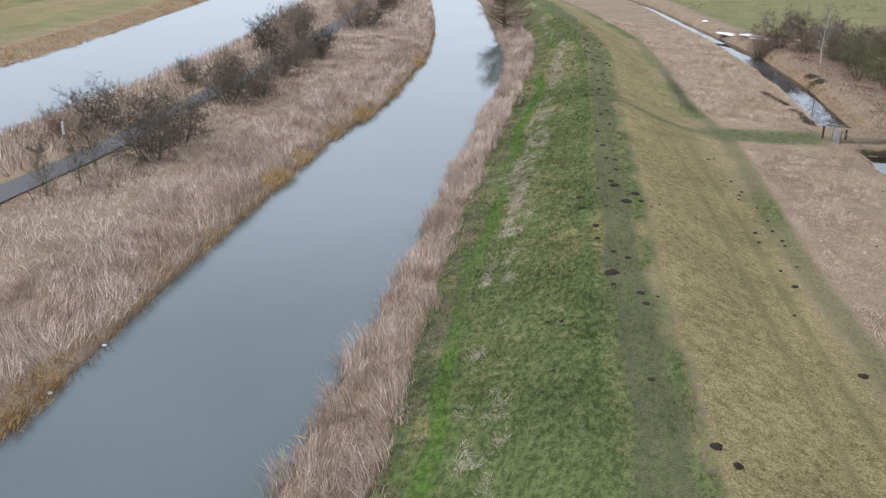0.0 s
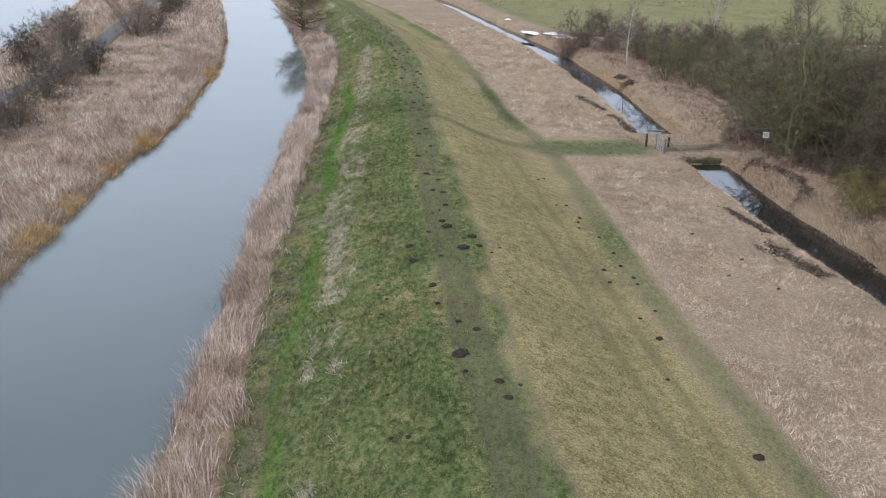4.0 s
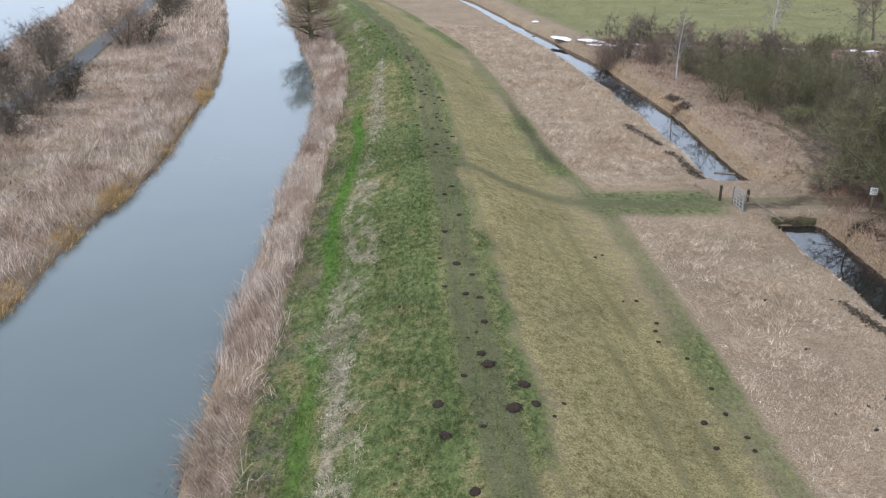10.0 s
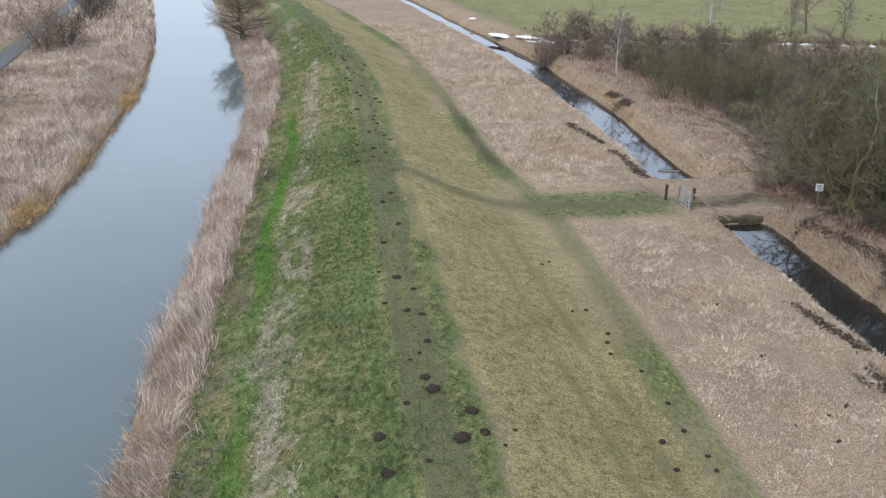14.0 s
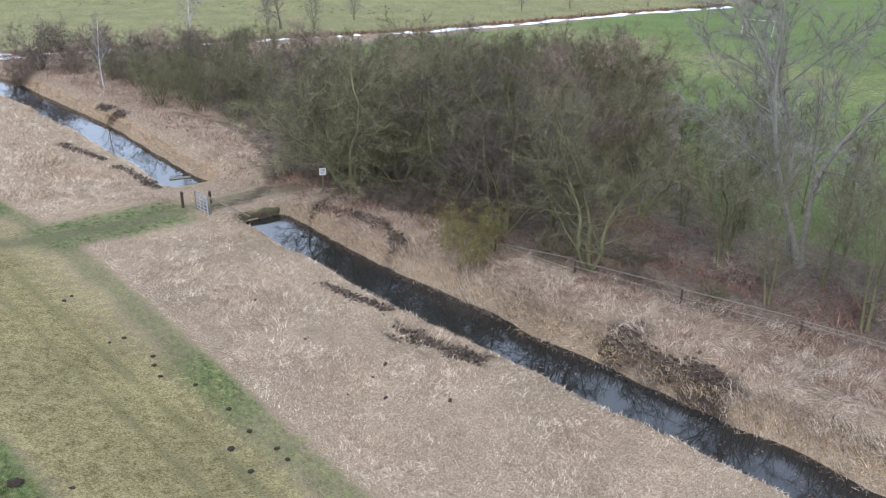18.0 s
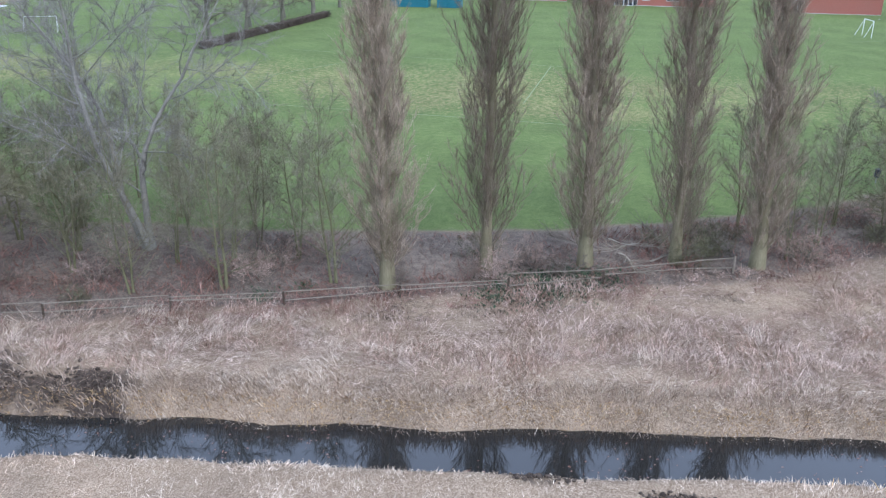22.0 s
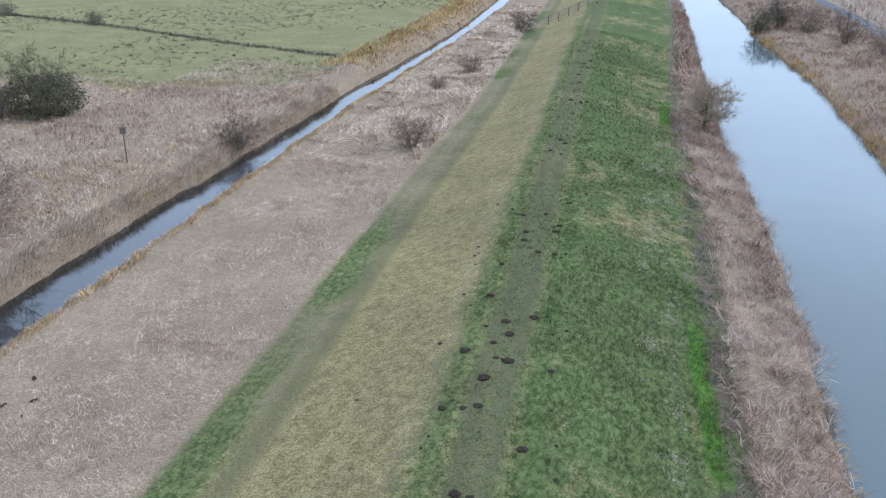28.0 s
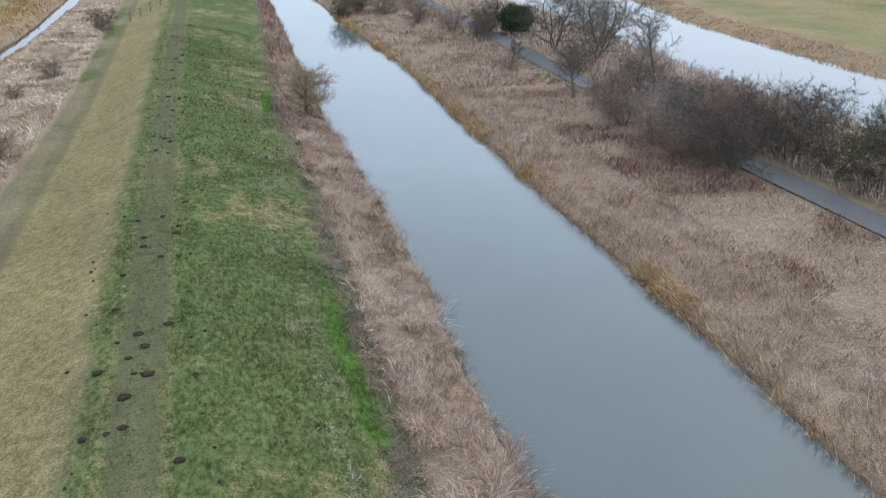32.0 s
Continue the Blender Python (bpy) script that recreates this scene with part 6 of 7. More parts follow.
for x, y, s in ((7.7, 31.3, 0.18), (8.9, 30.6, 0.13), (8.6, 31.9, 0.13), (8.6, 33.5, 0.14), (8.3, 35.6, 0.12), (7.5, 36.8, 0.12), (7.8, 38.4, 0.13), (6.8, 40.2, 0.10), (7.4, 40.4, 0.13), (7.7, 29.9, 0.13), (8.9, 29.9, 0.11),
                (6.8, 45.3, 0.13), (6.4, 44.9, 0.13), (8.54, 24.7, 0.22), (9.57, 17.2, 0.24), (7.6, 37.7, 0.13), (8.2, 26.4, 0.12), (9.0, 27.2, 0.11), (8.0, 21.5, 0.12)):
    molehill(x, y, s)
for x, y, s in ((4.2, -13.9, 0.30), (4.7, -12.7, 0.28), (5.7, -14.3, 0.24), (4.9, -15.0, 0.17), (4.5, -15.7, 0.24), (4.8, -16.6, 0.22), (3.9, -17.2, 0.24), (5.8, -18.6, 0.20), (6.0, -21.6, 0.18), (4.8, -23.2, 0.18), (4.1, -23.2, 0.18),
                (5.6, -24.4, 0.19), (5.7, -25.4, 0.18), (5.2, -27.9, 0.18), (6.2, -27.5, 0.18), (4.5, -25.8, 0.18), (4.4, -26.6, 0.2), (4.4, -29.8, 0.2), (6.7, -38.9, 0.2), (6.0, -38.2, 0.18), (6.5, -41.4, 0.22), (6.1, -40.7, 0.22)):
    molehill(x, y, s)
for x, y, s in ((6.7, -48.6, 0.22), (7.4, -52.9, 0.24), (6.6, -52.4, 0.22), (6.2, -52.7, 0.2), (7.6, -59.4, 0.24), (8.1, -62.9, 0.24), (7.7, -66.2, 0.26), (8.3, -68.2, 0.26), (7.9, -70.1, 0.26), (4.5, -11.1, 0.22), (2.9, -9.4, 0.22),
                (4.9, -10.9, 0.14), (4.6, -14.0, 0.14), (5.4, -16.1, 0.12), (5.5, -10.8, 0.18), (2.8, -13.7, 0.16), (4.15, -7.1, 0.22), (3.75, -7.0, 0.2), (8.6, -12.0, 0.1)):
    molehill(x, y, s)
for k in range(34):
    y = 56 + 36 * (k / 34) ** 1.1
    molehill(float(TRACK(y)) + mole_rng.uniform(-1.2, 1.1), y, mole_rng.uniform(0.16, 0.26))
for k in range(26):
    y = mole_rng.uniform(10, 50)
    molehill(float(TRACK(y)) - mole_rng.uniform(1.4, 3.4), y, mole_rng.uniform(0.07, 0.13))
for k in range(26):
    y = mole_rng.uniform(-40, -8)
    molehill(float(TRACK(y)) + mole_rng.choice((-1, 1)) * mole_rng.uniform(1.3, 2.3), y, mole_rng.uniform(0.06, 0.12))


# dug clods in the trampled reeds
def clod(x, y, size):
    ob = new("peat_clod", MOLE[mole_rng.randrange(4)])
    ob.matrix_basis = pose(x, y, float(height(x, y)) + 0.04, 0, 0, mole_rng.uniform(0, 360)) @ Matrix.Diagonal((size * 1.6, size * 0.9, size * 0.5, 1))
    tagged(ob, "wet black peat clod among flattened reeds", "clod", "peat clods")


def peat_heap(w, run, seed):
    """Torn lumps of black peat heaped along a run of the bank."""
    r = np.random.default_rng(seed)
    bm = bmesh.new()
    bmesh.ops.create_icosphere(bm, subdivisions=1, radius=1.0)
    ball = np.array([v.co[:] for v in bm.verts])
    faces = np.array([[v.index for v in f.verts] for f in bm.faces])
    bm.free()
    size = math.dist(run[0], run[-1])
    n = int(110 * (w + 0.2) * (size + w))
    u = r.random(n) * (len(run) - 1)
    i = np.minimum(u.astype(int), len(run) - 2)
    f = (u - i)[:, None]
    p = np.array(run)
    c = p[i] * (1 - f) + p[i + 1] * f + r.normal(0, w * 0.42, (n, 2))
    ok = mud_patch(c[:, 0], c[:, 1]) > 0.15 * r.random(n)
    c = c[ok]
    n = len(c)
    k = r.uniform(0.018, 0.055, n) + 0.035 * (r.random(n) > 0.85)
    v = ball[None] * k[:, None, None] * r.uniform(0.6, 1.5, (n, 12, 1)) * np.stack([r.uniform(0.7, 1.8, n), r.uniform(0.7, 1.5, n), r.uniform(0.4, 0.9, n)], -1)[:, None, :]
    v[:, :, :2] += c[:, None, :]
    v[:, :, 2] += (height(c[:, 0], c[:, 1]) + 0.02 + r.uniform(-0.02, 0.03, n))[:, None]
    ob = mesh_object("peat_heap", v.reshape(-1, 3), ((np.arange(n) * 12)[:, None, None] + faces[None]).reshape(-1, 3), MAT_PEAT)
    tagged(ob, "torn crumbs of wet black peat on the ditch bank", "peat", kind="stuff")


for k, (w, _, run) in enumerate(PEAT):
    peat_heap(w, run, k)
for cx, cy, rx, ry, n in ((14.5, 34, 3.0, 9, 9), (20.5, -4, 2.5, 10, 7)):
    for _ in range(n):
        clod(cx + mole_rng.gauss(0, rx * 0.5), cy + mole_rng.gauss(0, ry * 0.5), mole_rng.uniform(0.05, 0.11))


# gate on the side way
def kissing_gate():
    g = thing("field_gate", 15.6, 52.75, "grey galvanised steel gate with a curved brace between posts", "gate", turn=96, scale=0.85)
    part("hinge_post", rod((-0.75, 0, -0.2), (-0.75, 0, 1.2), 0.06), MAT_STEEL, g)
    part("latch_post", rod((0.75, 0, -0.2), (0.75, 0, 1.2), 0.06), MAT_WOOD, g)
    for z in (0.12, 0.35, 0.58, 0.82, 1.06):
        part("bar", rod((-0.66, 0, z), (0.66, 0, z), 0.028, sides=6), MAT_STEEL, g)
    for x in (-0.66, -0.22, 0.22, 0.66):
        part("upright", rod((x, 0, 0.1), (x, 0, 1.1 if abs(x) > 0.5 else 1.24), 0.028, sides=6), MAT_STEEL, g)
    bm = bmesh.new()
    pts = [(-0.66 + 1.32 * k / 8, 0, 1.08 + 0.22 * math.sin(math.pi * k / 8)) for k in range(9)]
    for a, b in zip(pts, pts[1:]):
        rod(a, b, 0.028, sides=6, bm=bm)
    part("top_hoop", bm, MAT_STEEL, g)


kissing_gate()
for x, y, h in ((15.0, 54.0, 0.9), (16.5, 53.8, 0.7)):
    p = thing("gate_post", x, y, "weathered square wooden post beside the gate", "post", "posts beside the gate")
    part("shaft", block((0.13, 0.13, h + 0.2), (0, 0, h / 2 - 0.1)), MAT_DARK_WOOD, p)
    part("cap", block((0.15, 0.15, 0.03), (0, 0, h + 0.015)), MAT_WOOD, p)
rail = thing("leaning_rail", 15.8, 52.1, "bleached wooden rail slanting down to the ditch bank", "rail")
part("pole", rod((0, 0, 0.95), (1.5, -1.7, 0.05), 0.045), MAT_WOOD, rail)
part("prop", rod((0, 0, -0.1), (0, 0, 1.0), 0.05), MAT_WOOD, rail)


def culvert():
    c = thing("culvert", 18.3, 51.25, "low mossy culvert headwall at the ditch's end", "culvert", z=-0.05)
    bm = bmesh.new()
    block((2.5, 0.5, 0.62), (0, 0.3, 0.26), bevel=0.06, bm=bm)
    bmesh.ops.subdivide_edges(bm, edges=bm.edges[:], cuts=4, use_grid_fill=True)
    for v in bm.verts:
        v.co += 0.15 * noise.noise_vector(v.co * 1.7) + 0.05 * noise.noise_vector(v.co * 7)
    part("headwall", bm, MAT_MOSS, c)
    # closed pipe end; its dark colour stands in for the shade inside
    part("pipe", rod((0.1, -0.12, 0.25), (0.1, 0.2, 0.25), 0.24, sides=16), MAT_DARK_WOOD, c, "solid pipe end coloured dark for the shade in the culvert mouth")


culvert()
plank = thing("plank", 17.4, 60.8, "pale plank floating in the dark ditch", "plank", z=DITCH_Z + 0.02, turn=-12)
part("board", block((1.3, 0.28, 0.05)), MAT_WOOD, plank)


def sign(x, y, w, h, top, turn, label):
    s = thing("sign", x, y, label, "sign", turn=turn)
    part("post", block((0.08, 0.08, top + 0.1), (0, 0.04, top / 2 - 0.1)), MAT_WOOD, s)
    part("board", block((w, 0.025, h), (0, -0.015, top - h / 2)), MAT_WHITE, s)
    for k in range(4):
        part("text_bar", block((w * (0.75, 0.6, 0.7, 0.5)[k], 0.006, h * 0.07), (0, -0.031, top - h * (0.2 + 0.18 * k)), bevel=0), MAT_INK, s)


sign(21.9, 50.6, 0.38, 0.40, 1.35, -14, "white notice board on a post at the wood's edge")
sign(-35.1, 38.0, 0.46, 0.85, 1.75, 110, "white notice board on a post beside the asphalt path")


def bird_box():
    b = thing("bird_box", 32.6, -35.0, "wooden nest box on a tall thin pole", "nest box", turn=30)
    part("pole", rod((0, 0, -0.2), (0, 0, 1.95), 0.045), MAT_WOOD, b)
    box = part("box", block((0.36, 0.30, 0.34), (0, 0, 2.1)), MAT_WOOD, b)
    part("entrance", rod((0, -0.16, 2.15), (0, -0.145, 2.15), 0.07, sides=12), MAT_INK, box)
    part("lid", block((0.50, 0.42, 0.05), (0, 0, 2.30), (8, 0, 0)), MAT_WOOD, b)


bird_box()
bin_ = thing("litter_bin", 52.2, -8.4, "dark navy litter bin on a post at the playing field's edge", "bin", scale=0.75)
part("post", rod((0, 0, -0.1), (0, 0, 0.6), 0.05), MAT_STEEL, bin_)
part("body", rod((0, 0, 0.45), (0, 0, 1.05), 0.20, 0.24, 14), MAT_NAVY, bin_)
part("rim", rod((0, 0, 1.05), (0, 0, 1.10), 0.26, 0.26, 14), MAT_NAVY, bin_)


# low rail fence between the reeds and the wood
def fence_run():
    pts = [(24.2, 38.4), (25.6, 34.5), (27.2, 29.8), (28.6, 25.2), (30.0, 20.9), (31.5, 16.4), (33.0, 12.0), (34.4, 8.0), (35.9, 4.0), (36.6, 2.2)]
    r = random.Random(2)
    f = new("rail_fence")
    tagged(f, "old low rail fence leaning between reeds and trees", "fence")
    for (x0, y0), (x1, y1) in zip(pts, pts[1:]):
        z0, z1 = float(height(x0, y0)), float(height(x1, y1))
        part("post", rod((x0, y0, z0 - 0.2), (x0 + r.uniform(-0.1, 0.1), y0, z0 + 0.60), 0.05, 0.045, 7), MAT_DARK_WOOD, f)
        for h in (0.42, 0.72):
            part("rail", rod((x0, y0, z0 + h + r.uniform(-0.25, 0.06)), (x1, y1, z1 + h + r.uniform(-0.25, 0.06)), 0.026, 0.018, 6), MAT_WOOD, f)
    x0, y0 = pts[-1]
    part("post", rod((x0, y0, float(height(x0, y0)) - 0.2), (x0, y0, float(height(x0, y0)) + 0.85), 0.055, 0.05, 7), MAT_WOOD, f)


fence_run()


# fallen branches and the torn stump
def fallen_branch(x, y, turn, length, mat, seed):
    r = random.Random(seed)
    b = thing("fallen_branch", x, y, "fallen bare branch lying in the undergrowth", "branch", "fallen branches", turn)
    v, f = tube([(length * k / 5, r.uniform(-0.1, 0.1) if k else 0, 0.25 + 0.10 * math.sin(k + seed), length * (k + 1) / 5, 0, 0.25 + 0.10 * math.sin(k + 1 + seed), 0.07 - 0.011 * k, 0.06 - 0.011 * k) for k in range(5)], 6)
    mesh_object("stem", v, f, mat, b, True)
    segs = []
    for k in range(26):
        u = length * r.uniform(0.2, 1.0)
        a = r.uniform(-0.9, 0.9)
        L = r.uniform(0.4, 1.2)
        segs.append((u, 0, 0.28, u + L * math.cos(a), L * math.sin(a), 0.28 + r.uniform(-0.1, 0.7), 0.016, 0.004))
    v, f = prisms(segs, 3)
    ob = mesh_object("brush", v, f, mat, b)
    tagged(ob, kind="stuff")


for i, (x, y, t, L, m) in enumerate(((37.5, 7.2, 200, 2.6, MAT_PALE_WOOD), (38.6, 6.4, 120, 2.4, MAT_PALE_WOOD), (38.0, 8.6, 60, 2.2, MAT_WOOD), (39.2, 7.6, 250, 2.6, MAT_PALE_WOOD), (39.6, 5.2, 20, 2.0, MAT_WOOD), (37.0, 5.8, 300, 2.2, MAT_WOOD),
                                     (35.6, -14.6, 20, 3.0, MAT_PALE_WOOD), (34.2, -11.8, 100, 2.6, MAT_WOOD), (33.4, -16.2, 160, 2.8, MAT_WOOD), (32.2, -14.8, 200, 2.2, MAT_PALE_WOOD), (36.4, -9.6, 260, 2.0, MAT_WOOD),
                                     (40.2, -13.4, 330, 2.6, MAT_PALE_WOOD), (28.2, 36.4, 70, 2.4, MAT_WOOD), (29.6, 33.2, 140, 2.2, MAT_WOOD), (25.0, 50.8, 250, 3.0, MAT_WOOD))):
    fallen_branch(x, y, t, L, m, i)
stump = thing("uprooted_stump", 39.6, -12.6, "uprooted tree stump with torn roots and pale split wood", "stump", turn=40)
part("root_plate", block((0.6, 0.3, 0.8), (0, 0, 0.42), (0, 20, 0), 0.12), MAT_SOIL, stump)
part("log", rod((0.1, 0, 0.5), (1.5, 0.3, 0.25), 0.17, 0.11, 10), MAT_WOOD, stump)
for k in range(11):
    a = k * 0.571
    part("root", rod((0, 0, 0.5), (-0.35 + 0.2 * math.sin(k * 3), 1.25 * math.cos(a), 0.55 + 0.95 * math.sin(a)), 0.055, 0.012, 6), MAT_PALE_WOOD if k % 4 == 0 else MAT_DARK_WOOD, stump)

# rails across the dike far to the south
f = new("dike_fence")
tagged(f, "wooden rail fence crossing the dike", "fence")
for k in range(6):
    x, y = 17.4 - 1.05 * k, -106.5 - 2.0 * k
    z = float(height(x, y))
    part("post", rod((x, y, z - 0.2), (x, y, z + 1.2), 0.08, sides=6), MAT_WOOD, f)
    if k < 5:
        x2, y2 = x - 1.05, y - 2.0
        z2 = float(height(x2, y2))
        for h in (0.5, 0.85, 1.15):
            part("rail", rod((x, y, z + h), (x2, y2, z2 + h), 0.05, sides=6), MAT_WOOD, f)


# playing field: goals and lines
def goal(x, y, turn, w, h):
    g = thing("goal", x, y, "white metal football goal on the playing field", "goal", "football goals", turn)
    part("post", rod((-w / 2, 0, -0.05), (-w / 2, 0, h), 0.035), MAT_WHITE, g)
    part("post", rod((w / 2, 0, -0.05), (w / 2, 0, h), 0.035), MAT_WHITE, g)
    part("crossbar", rod((-w / 2 - 0.035, 0, h), (w / 2 + 0.035, 0, h), 0.035), MAT_WHITE, g)
    for sx in (-1, 1):
        part("stanchion", rod((sx * w / 2, 0, h), (sx * w / 2, 0.9, 0.02), 0.025, sides=6), MAT_WHITE, g)


goal(116.2, -25.9, 8, 2.6, 2.0)
goal(124.0, 21.6, 8, 2.6, 2.0)
goal(95.9, 73.1, 112, 3.7, 1.8)


def chalk(x0, y0, x1, y1):
    n = 60
    u = np.linspace(0, 1, n)
    x, y = x0 + (x1 - x0) * u, y0 + (y1 - y0) * u
    d = np.array([-(y1 - y0), x1 - x0]) / math.hypot(x1 - x0, y1 - y0) * 0.045
    z = height(x, y) + 0.085
    v = np.stack([np.stack([x - d[0], y - d[1], z], -1), np.stack([x + d[0], y + d[1], z], -1)], 1).reshape(-1, 3)
    i = np.arange(n - 1) * 2
    ob = mesh_object("trim_pitch_line", v, np.stack([i, i + 1, i + 3, i + 2], -1), MAT_LINE)
    tagged(ob, "faded white pitch marking", "marking", kind="structure")


for a in ((64.4, 34, 61.4, -2), (71.9, 39.9, 84.5, 32.2), (68.8, 13.8, 86.4, 12.2), (110, -22, 113.6, -30), (90, 40, 86, 10), (64.4, 34, 82, 44)):
    chalk(*a)


# hedge along the far side of the playing field
def hedge():
    h = new("clipped_hedge")
    tagged(h, "dark brown clipped hedge along the playing field", "hedge")
    x0, y0, x1, y1 = 88.0, 49.9, 118.0, 44.1
    r = np.random.default_rng(4)
    n = 14000
    u, e = r.random(n), r.uniform(-0.5, 0.5, n)
    x, y = x0 + (x1 - x0) * u, y0 + (y1 - y0) * u + e
    z = height(x, y)
    a = np.stack([x, y, z + r.uniform(0, 0.8, n)], -1)
    b = a + r.normal(size=(n, 3)) * 0.2
    b[:, 2] = np.clip(b[:, 2], z, z + 0.95)
    v, f = slivers(np.hstack([a, b]), 0.05, r)
    ob = mesh_object("foliage", v, f, MAT_TWIG["dark"], h)
    tagged(ob, kind="stuff")
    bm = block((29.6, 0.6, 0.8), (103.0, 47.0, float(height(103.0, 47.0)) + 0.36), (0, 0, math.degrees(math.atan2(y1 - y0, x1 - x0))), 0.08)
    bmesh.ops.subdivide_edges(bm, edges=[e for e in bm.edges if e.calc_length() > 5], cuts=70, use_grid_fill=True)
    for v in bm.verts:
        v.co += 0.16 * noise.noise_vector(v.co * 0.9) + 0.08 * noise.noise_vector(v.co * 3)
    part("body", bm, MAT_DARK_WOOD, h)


hedge()


# school buildings beyond the playing field
def container(x, y, w, mat, label):
    c = thing("storage_container", x, y, label, "container", "storage containers", z=0.7)
    body = part("body", block((2.4, w, 2.3), (0, 0, 1.2), bevel=0.04), mat, c)
    for k in range(int(w / 0.4)):
        part("rib", block((0.05, 0.12, 2.0), (-1.22, -w / 2 + 0.3 + 0.4 * k, 1.2), bevel=0.01), mat, body)
    part("roof", block((2.5, w + 0.1, 0.1), (0, 0, 2.4)), MAT_SLATE, c)


container(133.0, 35.4, 5.8, MAT_TEAL, "teal steel storage container with a pale roof")
container(133.4, 29.4, 3.6, MAT_TEAL, "short dark teal storage container")


def building(x, y, length, depth, h, wall, roof, label, openings):
    b = thing("brick_building", x, y, label, "building", z=0.65)
    part("wall", block((depth, length, h), (depth / 2, 0, h / 2), bevel=0.02), wall, b)
    part("roof", block((depth + 0.6, length + 0.6, 0.25), (depth / 2, 0, h + 0.12)), roof, b)
    part("plinth", block((depth + 0.06, length + 0.06, 0.3), (depth / 2, 0, 0.12)), MAT_CONCRETE, b)
    for oy, w, z0, z1 in openings:
        win = part("window", block((0.10, w, z1 - z0), (-0.03, oy, (z0 + z1) / 2)), MAT_WHITE, b, "white-framed window")
        n = max(2, int(w / 0.7))
        for k in range(n):
            part("pane", block((0.03, w / n - 0.12, z1 - z0 - 0.16), (-0.09, oy - w / 2 + (k + 0.5) * w / n, (z0 + z1) / 2), bevel=0), MAT_DARKGLASS, win)


building(146.0, 16.5, 9.0, 8, 3.0, MAT_BRICK, MAT_BLUE, "low red-brick building with a blue sheet roof", ((-2, 1.6, 1.0, 2.2),))
building(143.0, -1.0, 20.0, 9, 3.2, MAT_BRICK, MAT_SLATE, "long red-brick school building with white-framed doors", ((7.6, 1.4, 1.0, 2.2), (4.0, 4.2, 0.15, 2.3), (0.6, 1.2, 1.0, 2.2), (-3.5, 2.0, 1.0, 2.2), (-7, 2.0, 1.0, 2.2)))
building(139.5, -27.5, 14.0, 8, 2.8, MAT_BRICK, MAT_SLATE, "low red-brick block with a grey flat roof", ((5.0, 1.2, 0.1, 2.1),))
pad = thing("concrete_pad", 135.0, -36.0, "pale concrete pad with a grey container on it", "pad", z=0.7)
part("slab", block((7, 6.5, 0.16), (0, 0, 0.06)), MAT_CONCRETE, pad)
cab = thing("grey_cabin", 135.6, -36.8, "small grey steel cabin on a concrete pad", "cabin", z=0.84)
part("body", block((2.4, 2.8, 2.3), (0, 0, 1.15), bevel=0.04), MAT_STEEL, cab)
part("door", block((0.06, 0.9, 1.9), (-1.22, 0.6, 1.0)), MAT_SLATE, cab)


# old snow
def snow_patch(x, y, rx, ry, turn, seed):
    bm = bmesh.new()
    bmesh.ops.create_circle(bm, cap_ends=True, cap_tris=True, segments=28, radius=1.0)
    bmesh.ops.subdivide_edges(bm, edges=bm.edges[:], cuts=2, use_grid_fill=True)
    for v in bm.verts:
        d = v.co.length
        k = 1 + 0.45 * noise.noise(Vector((v.co.x * 1.6 + seed, v.co.y * 1.6, 0))) + 0.25 * noise.noise(Vector((v.co.x * 5 + seed, v.co.y * 5, 1)))
        v.co.x *= rx * k
        v.co.y *= ry * k
        v.co.z = 0.22 * max(0, 1 - d) + 0.02
    me = bpy.data.meshes.new("snow_patch")
    bm.to_mesh(me)
    bm.free()
    me.materials.append(MAT_SNOW)
    ob = new("snow_patch", me)
    ob.matrix_basis = pose(x, y, float(height(x, y)) + 0.05, 0, 0, turn)
    tagged(ob, "thin patch of old white snow on the ditch bank", "snow", "old snow patches")


for i, (x, y, rx, ry, t) in enumerate(((13.8, 112.4, 2.4, 0.9, -60), (16.2, 108.6, 2.0, 0.7, -40), (17.4, 105.6, 1.6, 0.6, -20), (11.6, 126, 0.6, 0.4, 0), (8.6, 133.4, 0.6, 0.4, 0), (7.0, 139.5, 0.6, 0.4, 0), (10.2, 120.5, 0.5, 0.3, 0))):
    snow_patch(x, y, rx, ry, t, i)
sr = random.Random(12)
for k in range(34):
    x = 20 + 98 * (k + sr.random()) / 34
    y = float(np.interp(x, (13.4, 29.3, 42.5, 62.9, 79.7, 99, 115), (109.2, 105.4, 103.3, 98.0, 96.6, 95.5, 92.8))) + sr.uniform(-0.4, 0.4)
    big = 1.0 if x > 60 else (0.8 if 38 < x < 46 else 0.35)
    snow_patch(x, y, 2.3 * big * sr.uniform(0.5, 1.2), 0.55 * big * sr.uniform(0.6, 1.2), sr.uniform(-16, 4), 20 + k)

# scraps of litter caught at the far bank
for k, (x, y) in enumerate(((-17.5, 14.4), (-17.3, 10.9))):
    s = thing("plastic_scrap", x, y, "small white plastic scrap caught at the water's edge", "litter", "scraps at the bank", turn=40 * k, z=RIVER_Z + 0.02)
    bm = bmesh.new()
    bmesh.ops.create_grid(bm, x_segments=5, y_segments=4, size=0.08)
    for v in bm.verts:
        v.co.z += 0.05 + 0.05 * noise.noise(v.co * 12 + Vector((k, 0, 0)))
    part("sheet", bm, MAT_WHITE, s)

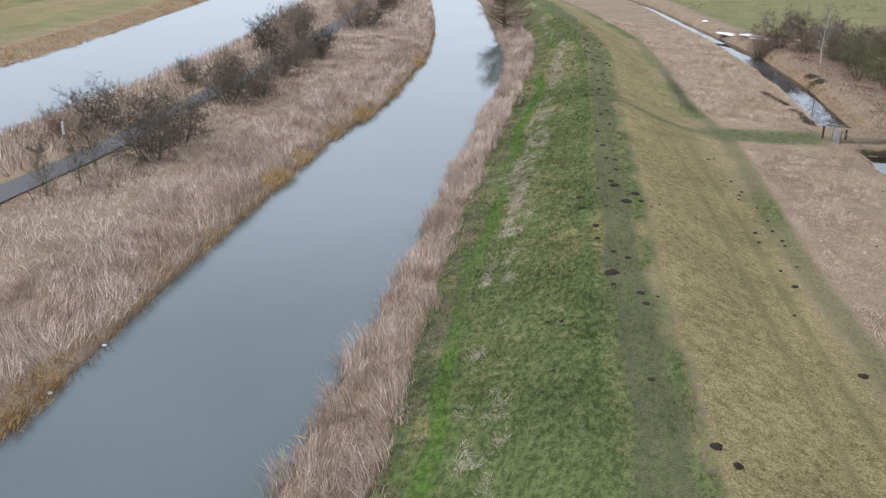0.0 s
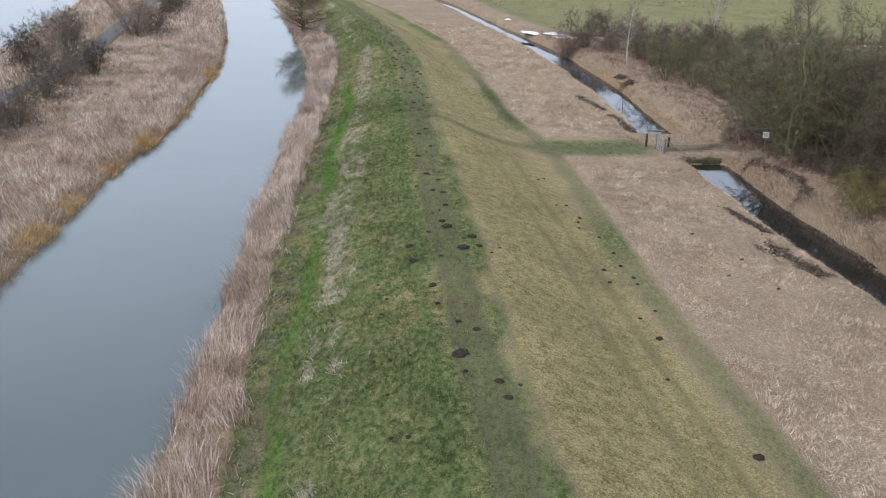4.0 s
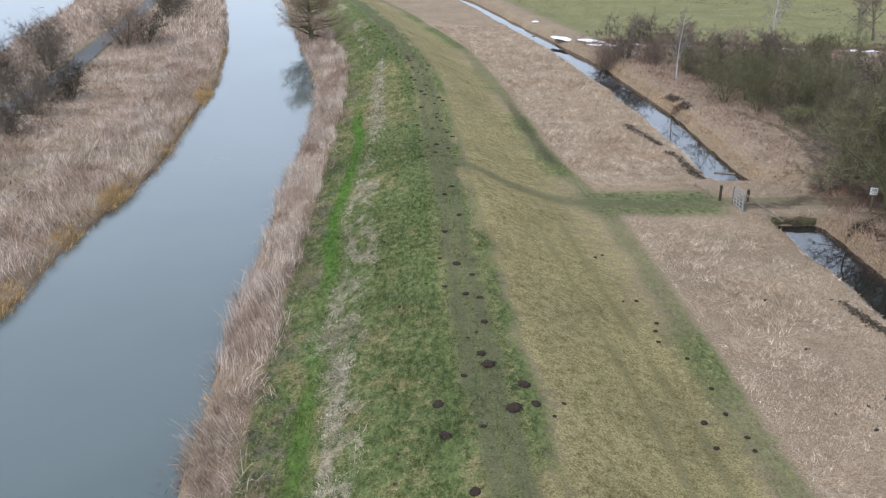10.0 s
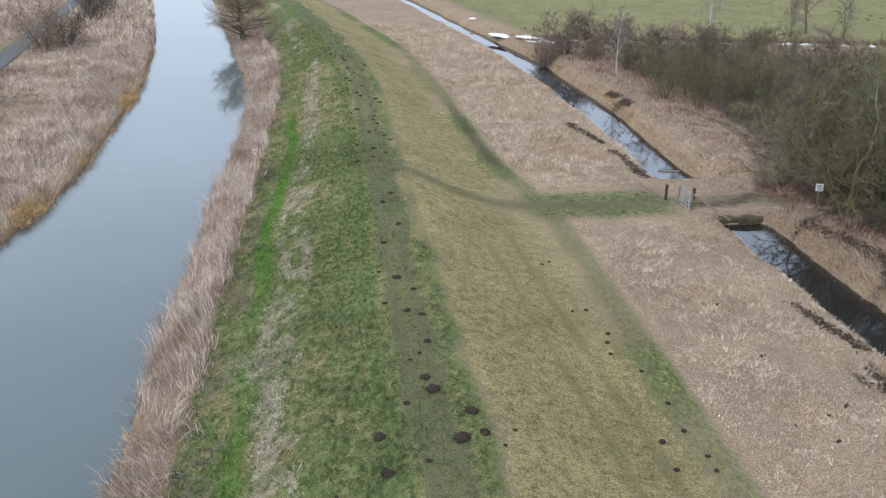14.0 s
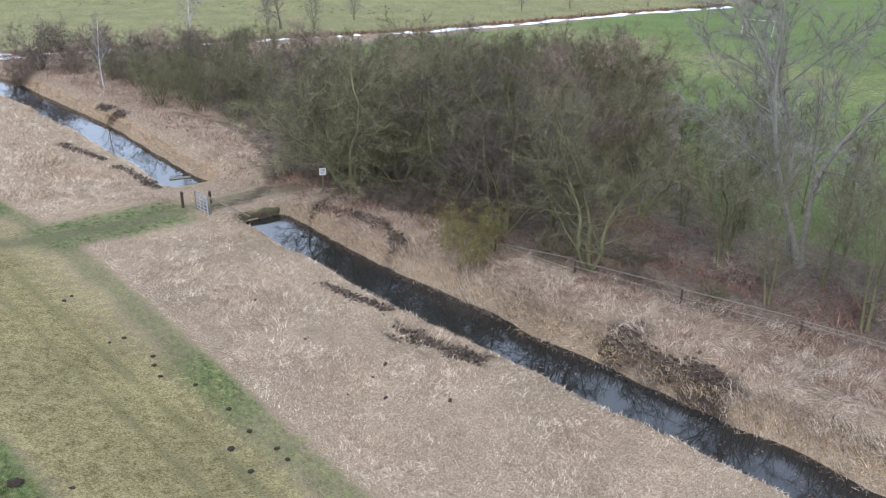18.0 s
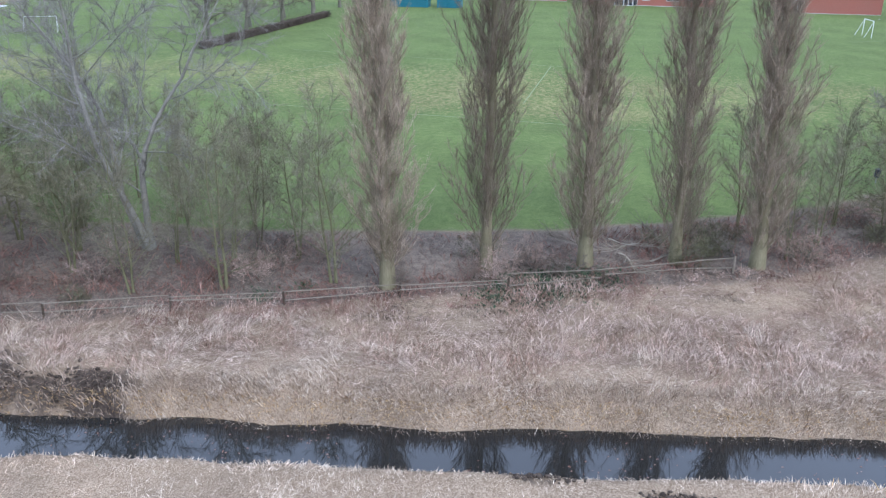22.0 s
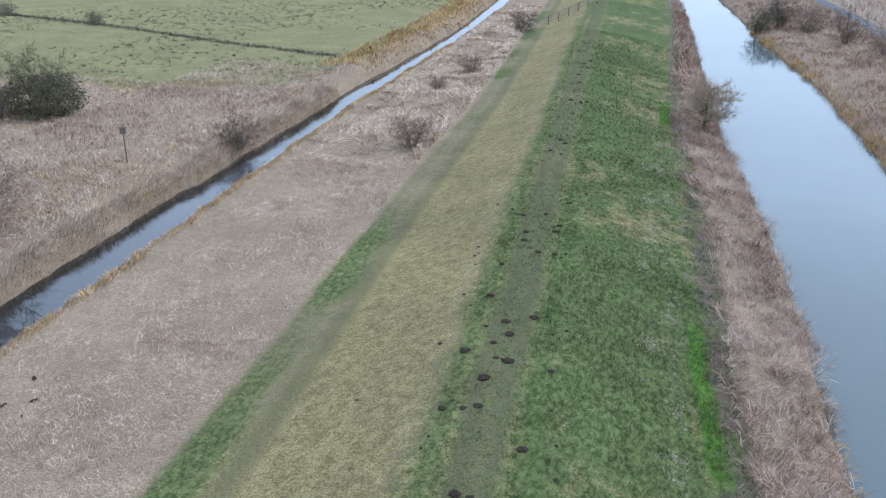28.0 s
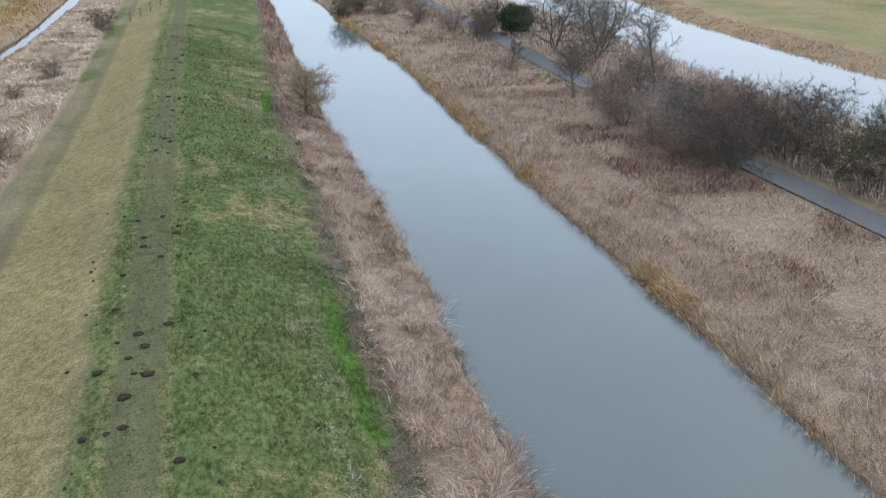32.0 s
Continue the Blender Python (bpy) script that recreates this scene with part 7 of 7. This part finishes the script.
# scrub along the pasture's two field ditches
n = 5200
x = R.uniform(18, 120, n)
y = np.interp(x, (13.4, 29.3, 42.5, 62.9, 79.7, 99, 115), (110.6, 107.2, 104.9, 100.0, 98.2, 97.1, 94.6)) + R.normal(0, 0.4, n)
blades("ditch_scrub", x, y, R.uniform(0.3, 0.8, n), R.uniform(0.04, 0.08, n), R.uniform(0.1, 0.8, n), R.uniform(0, 6.28, n), MAT_BRAMBLE, "red-brown dead stems along the pasture ditch", "scrub")
n = 5200
x = R.uniform(35, 125, n)
y = np.interp(x, (34.7, 50.5, 71, 95, 115, 125), (-75.5, -80.4, -88.6, -95.2, -99, -101)) + R.normal(0, 0.5, n)
blades("ditch_scrub", x, y, R.uniform(0.12, 0.5, n), R.uniform(0.04, 0.09, n), R.uniform(0.4, 1.3, n), R.uniform(0, 6.28, n), MAT_TWIG["dark"], "dark dead stems along the pasture ditch", "scrub")

# rush tussocks on the pastures
def tussocks(x0, x1, y0, y1, n, keep):
    cx, cy = R.uniform(x0, x1, n), R.uniform(y0, y1, n)
    ok = keep(cx, cy) > R.random(n)
    cx, cy = np.repeat(cx[ok], 9), np.repeat(cy[ok], 9)
    k = len(cx)
    x, y = cx + R.normal(0, 0.16, k), cy + R.normal(0, 0.10, k)
    blades("rush_tussocks", x, y, R.uniform(0.15, 0.34, k), R.uniform(0.05, 0.09, k), R.uniform(0.1, 1.0, k), R.uniform(0, 6.28, k), MAT_TWIG["olive"], "small dark rush tussocks scattered on the pasture", "grass", tri=True)


tussocks(32, 135, -135, -55, 5200, lambda a, b: zones(a, b)[3] * ramp01(vnoise(a, b, 14, 101), 0.35, 0.75))
tussocks(0, 120, 98, 165, 2200, lambda a, b: zones(a, b)[3] * ramp01(vnoise(a, b, 14, 102), 0.45, 0.8))

# pale stones that edge the side way
STONE = [m.copy() for m in MOLE]
for m in STONE:
    m.name = "edging_stone"
    m.materials[0] = MAT_DEADSTONE
for k in range(34):
    u = k / 33
    x = 0.6 + 4.6 * u
    clump_y = float(gate_y(x)) + 0.45
    ob = new("edging_stone", STONE[k % 4])
    s = 0.035 + 0.012 * (k % 3)
    ob.matrix_basis = pose(x, clump_y, float(height(x, clump_y)) + 0.02, 0, 0, k * 50) @ Matrix.Diagonal((s, s, s, 1))
    tagged(ob, "small pale stone edging the side way", "stone", "stones edging the side way")
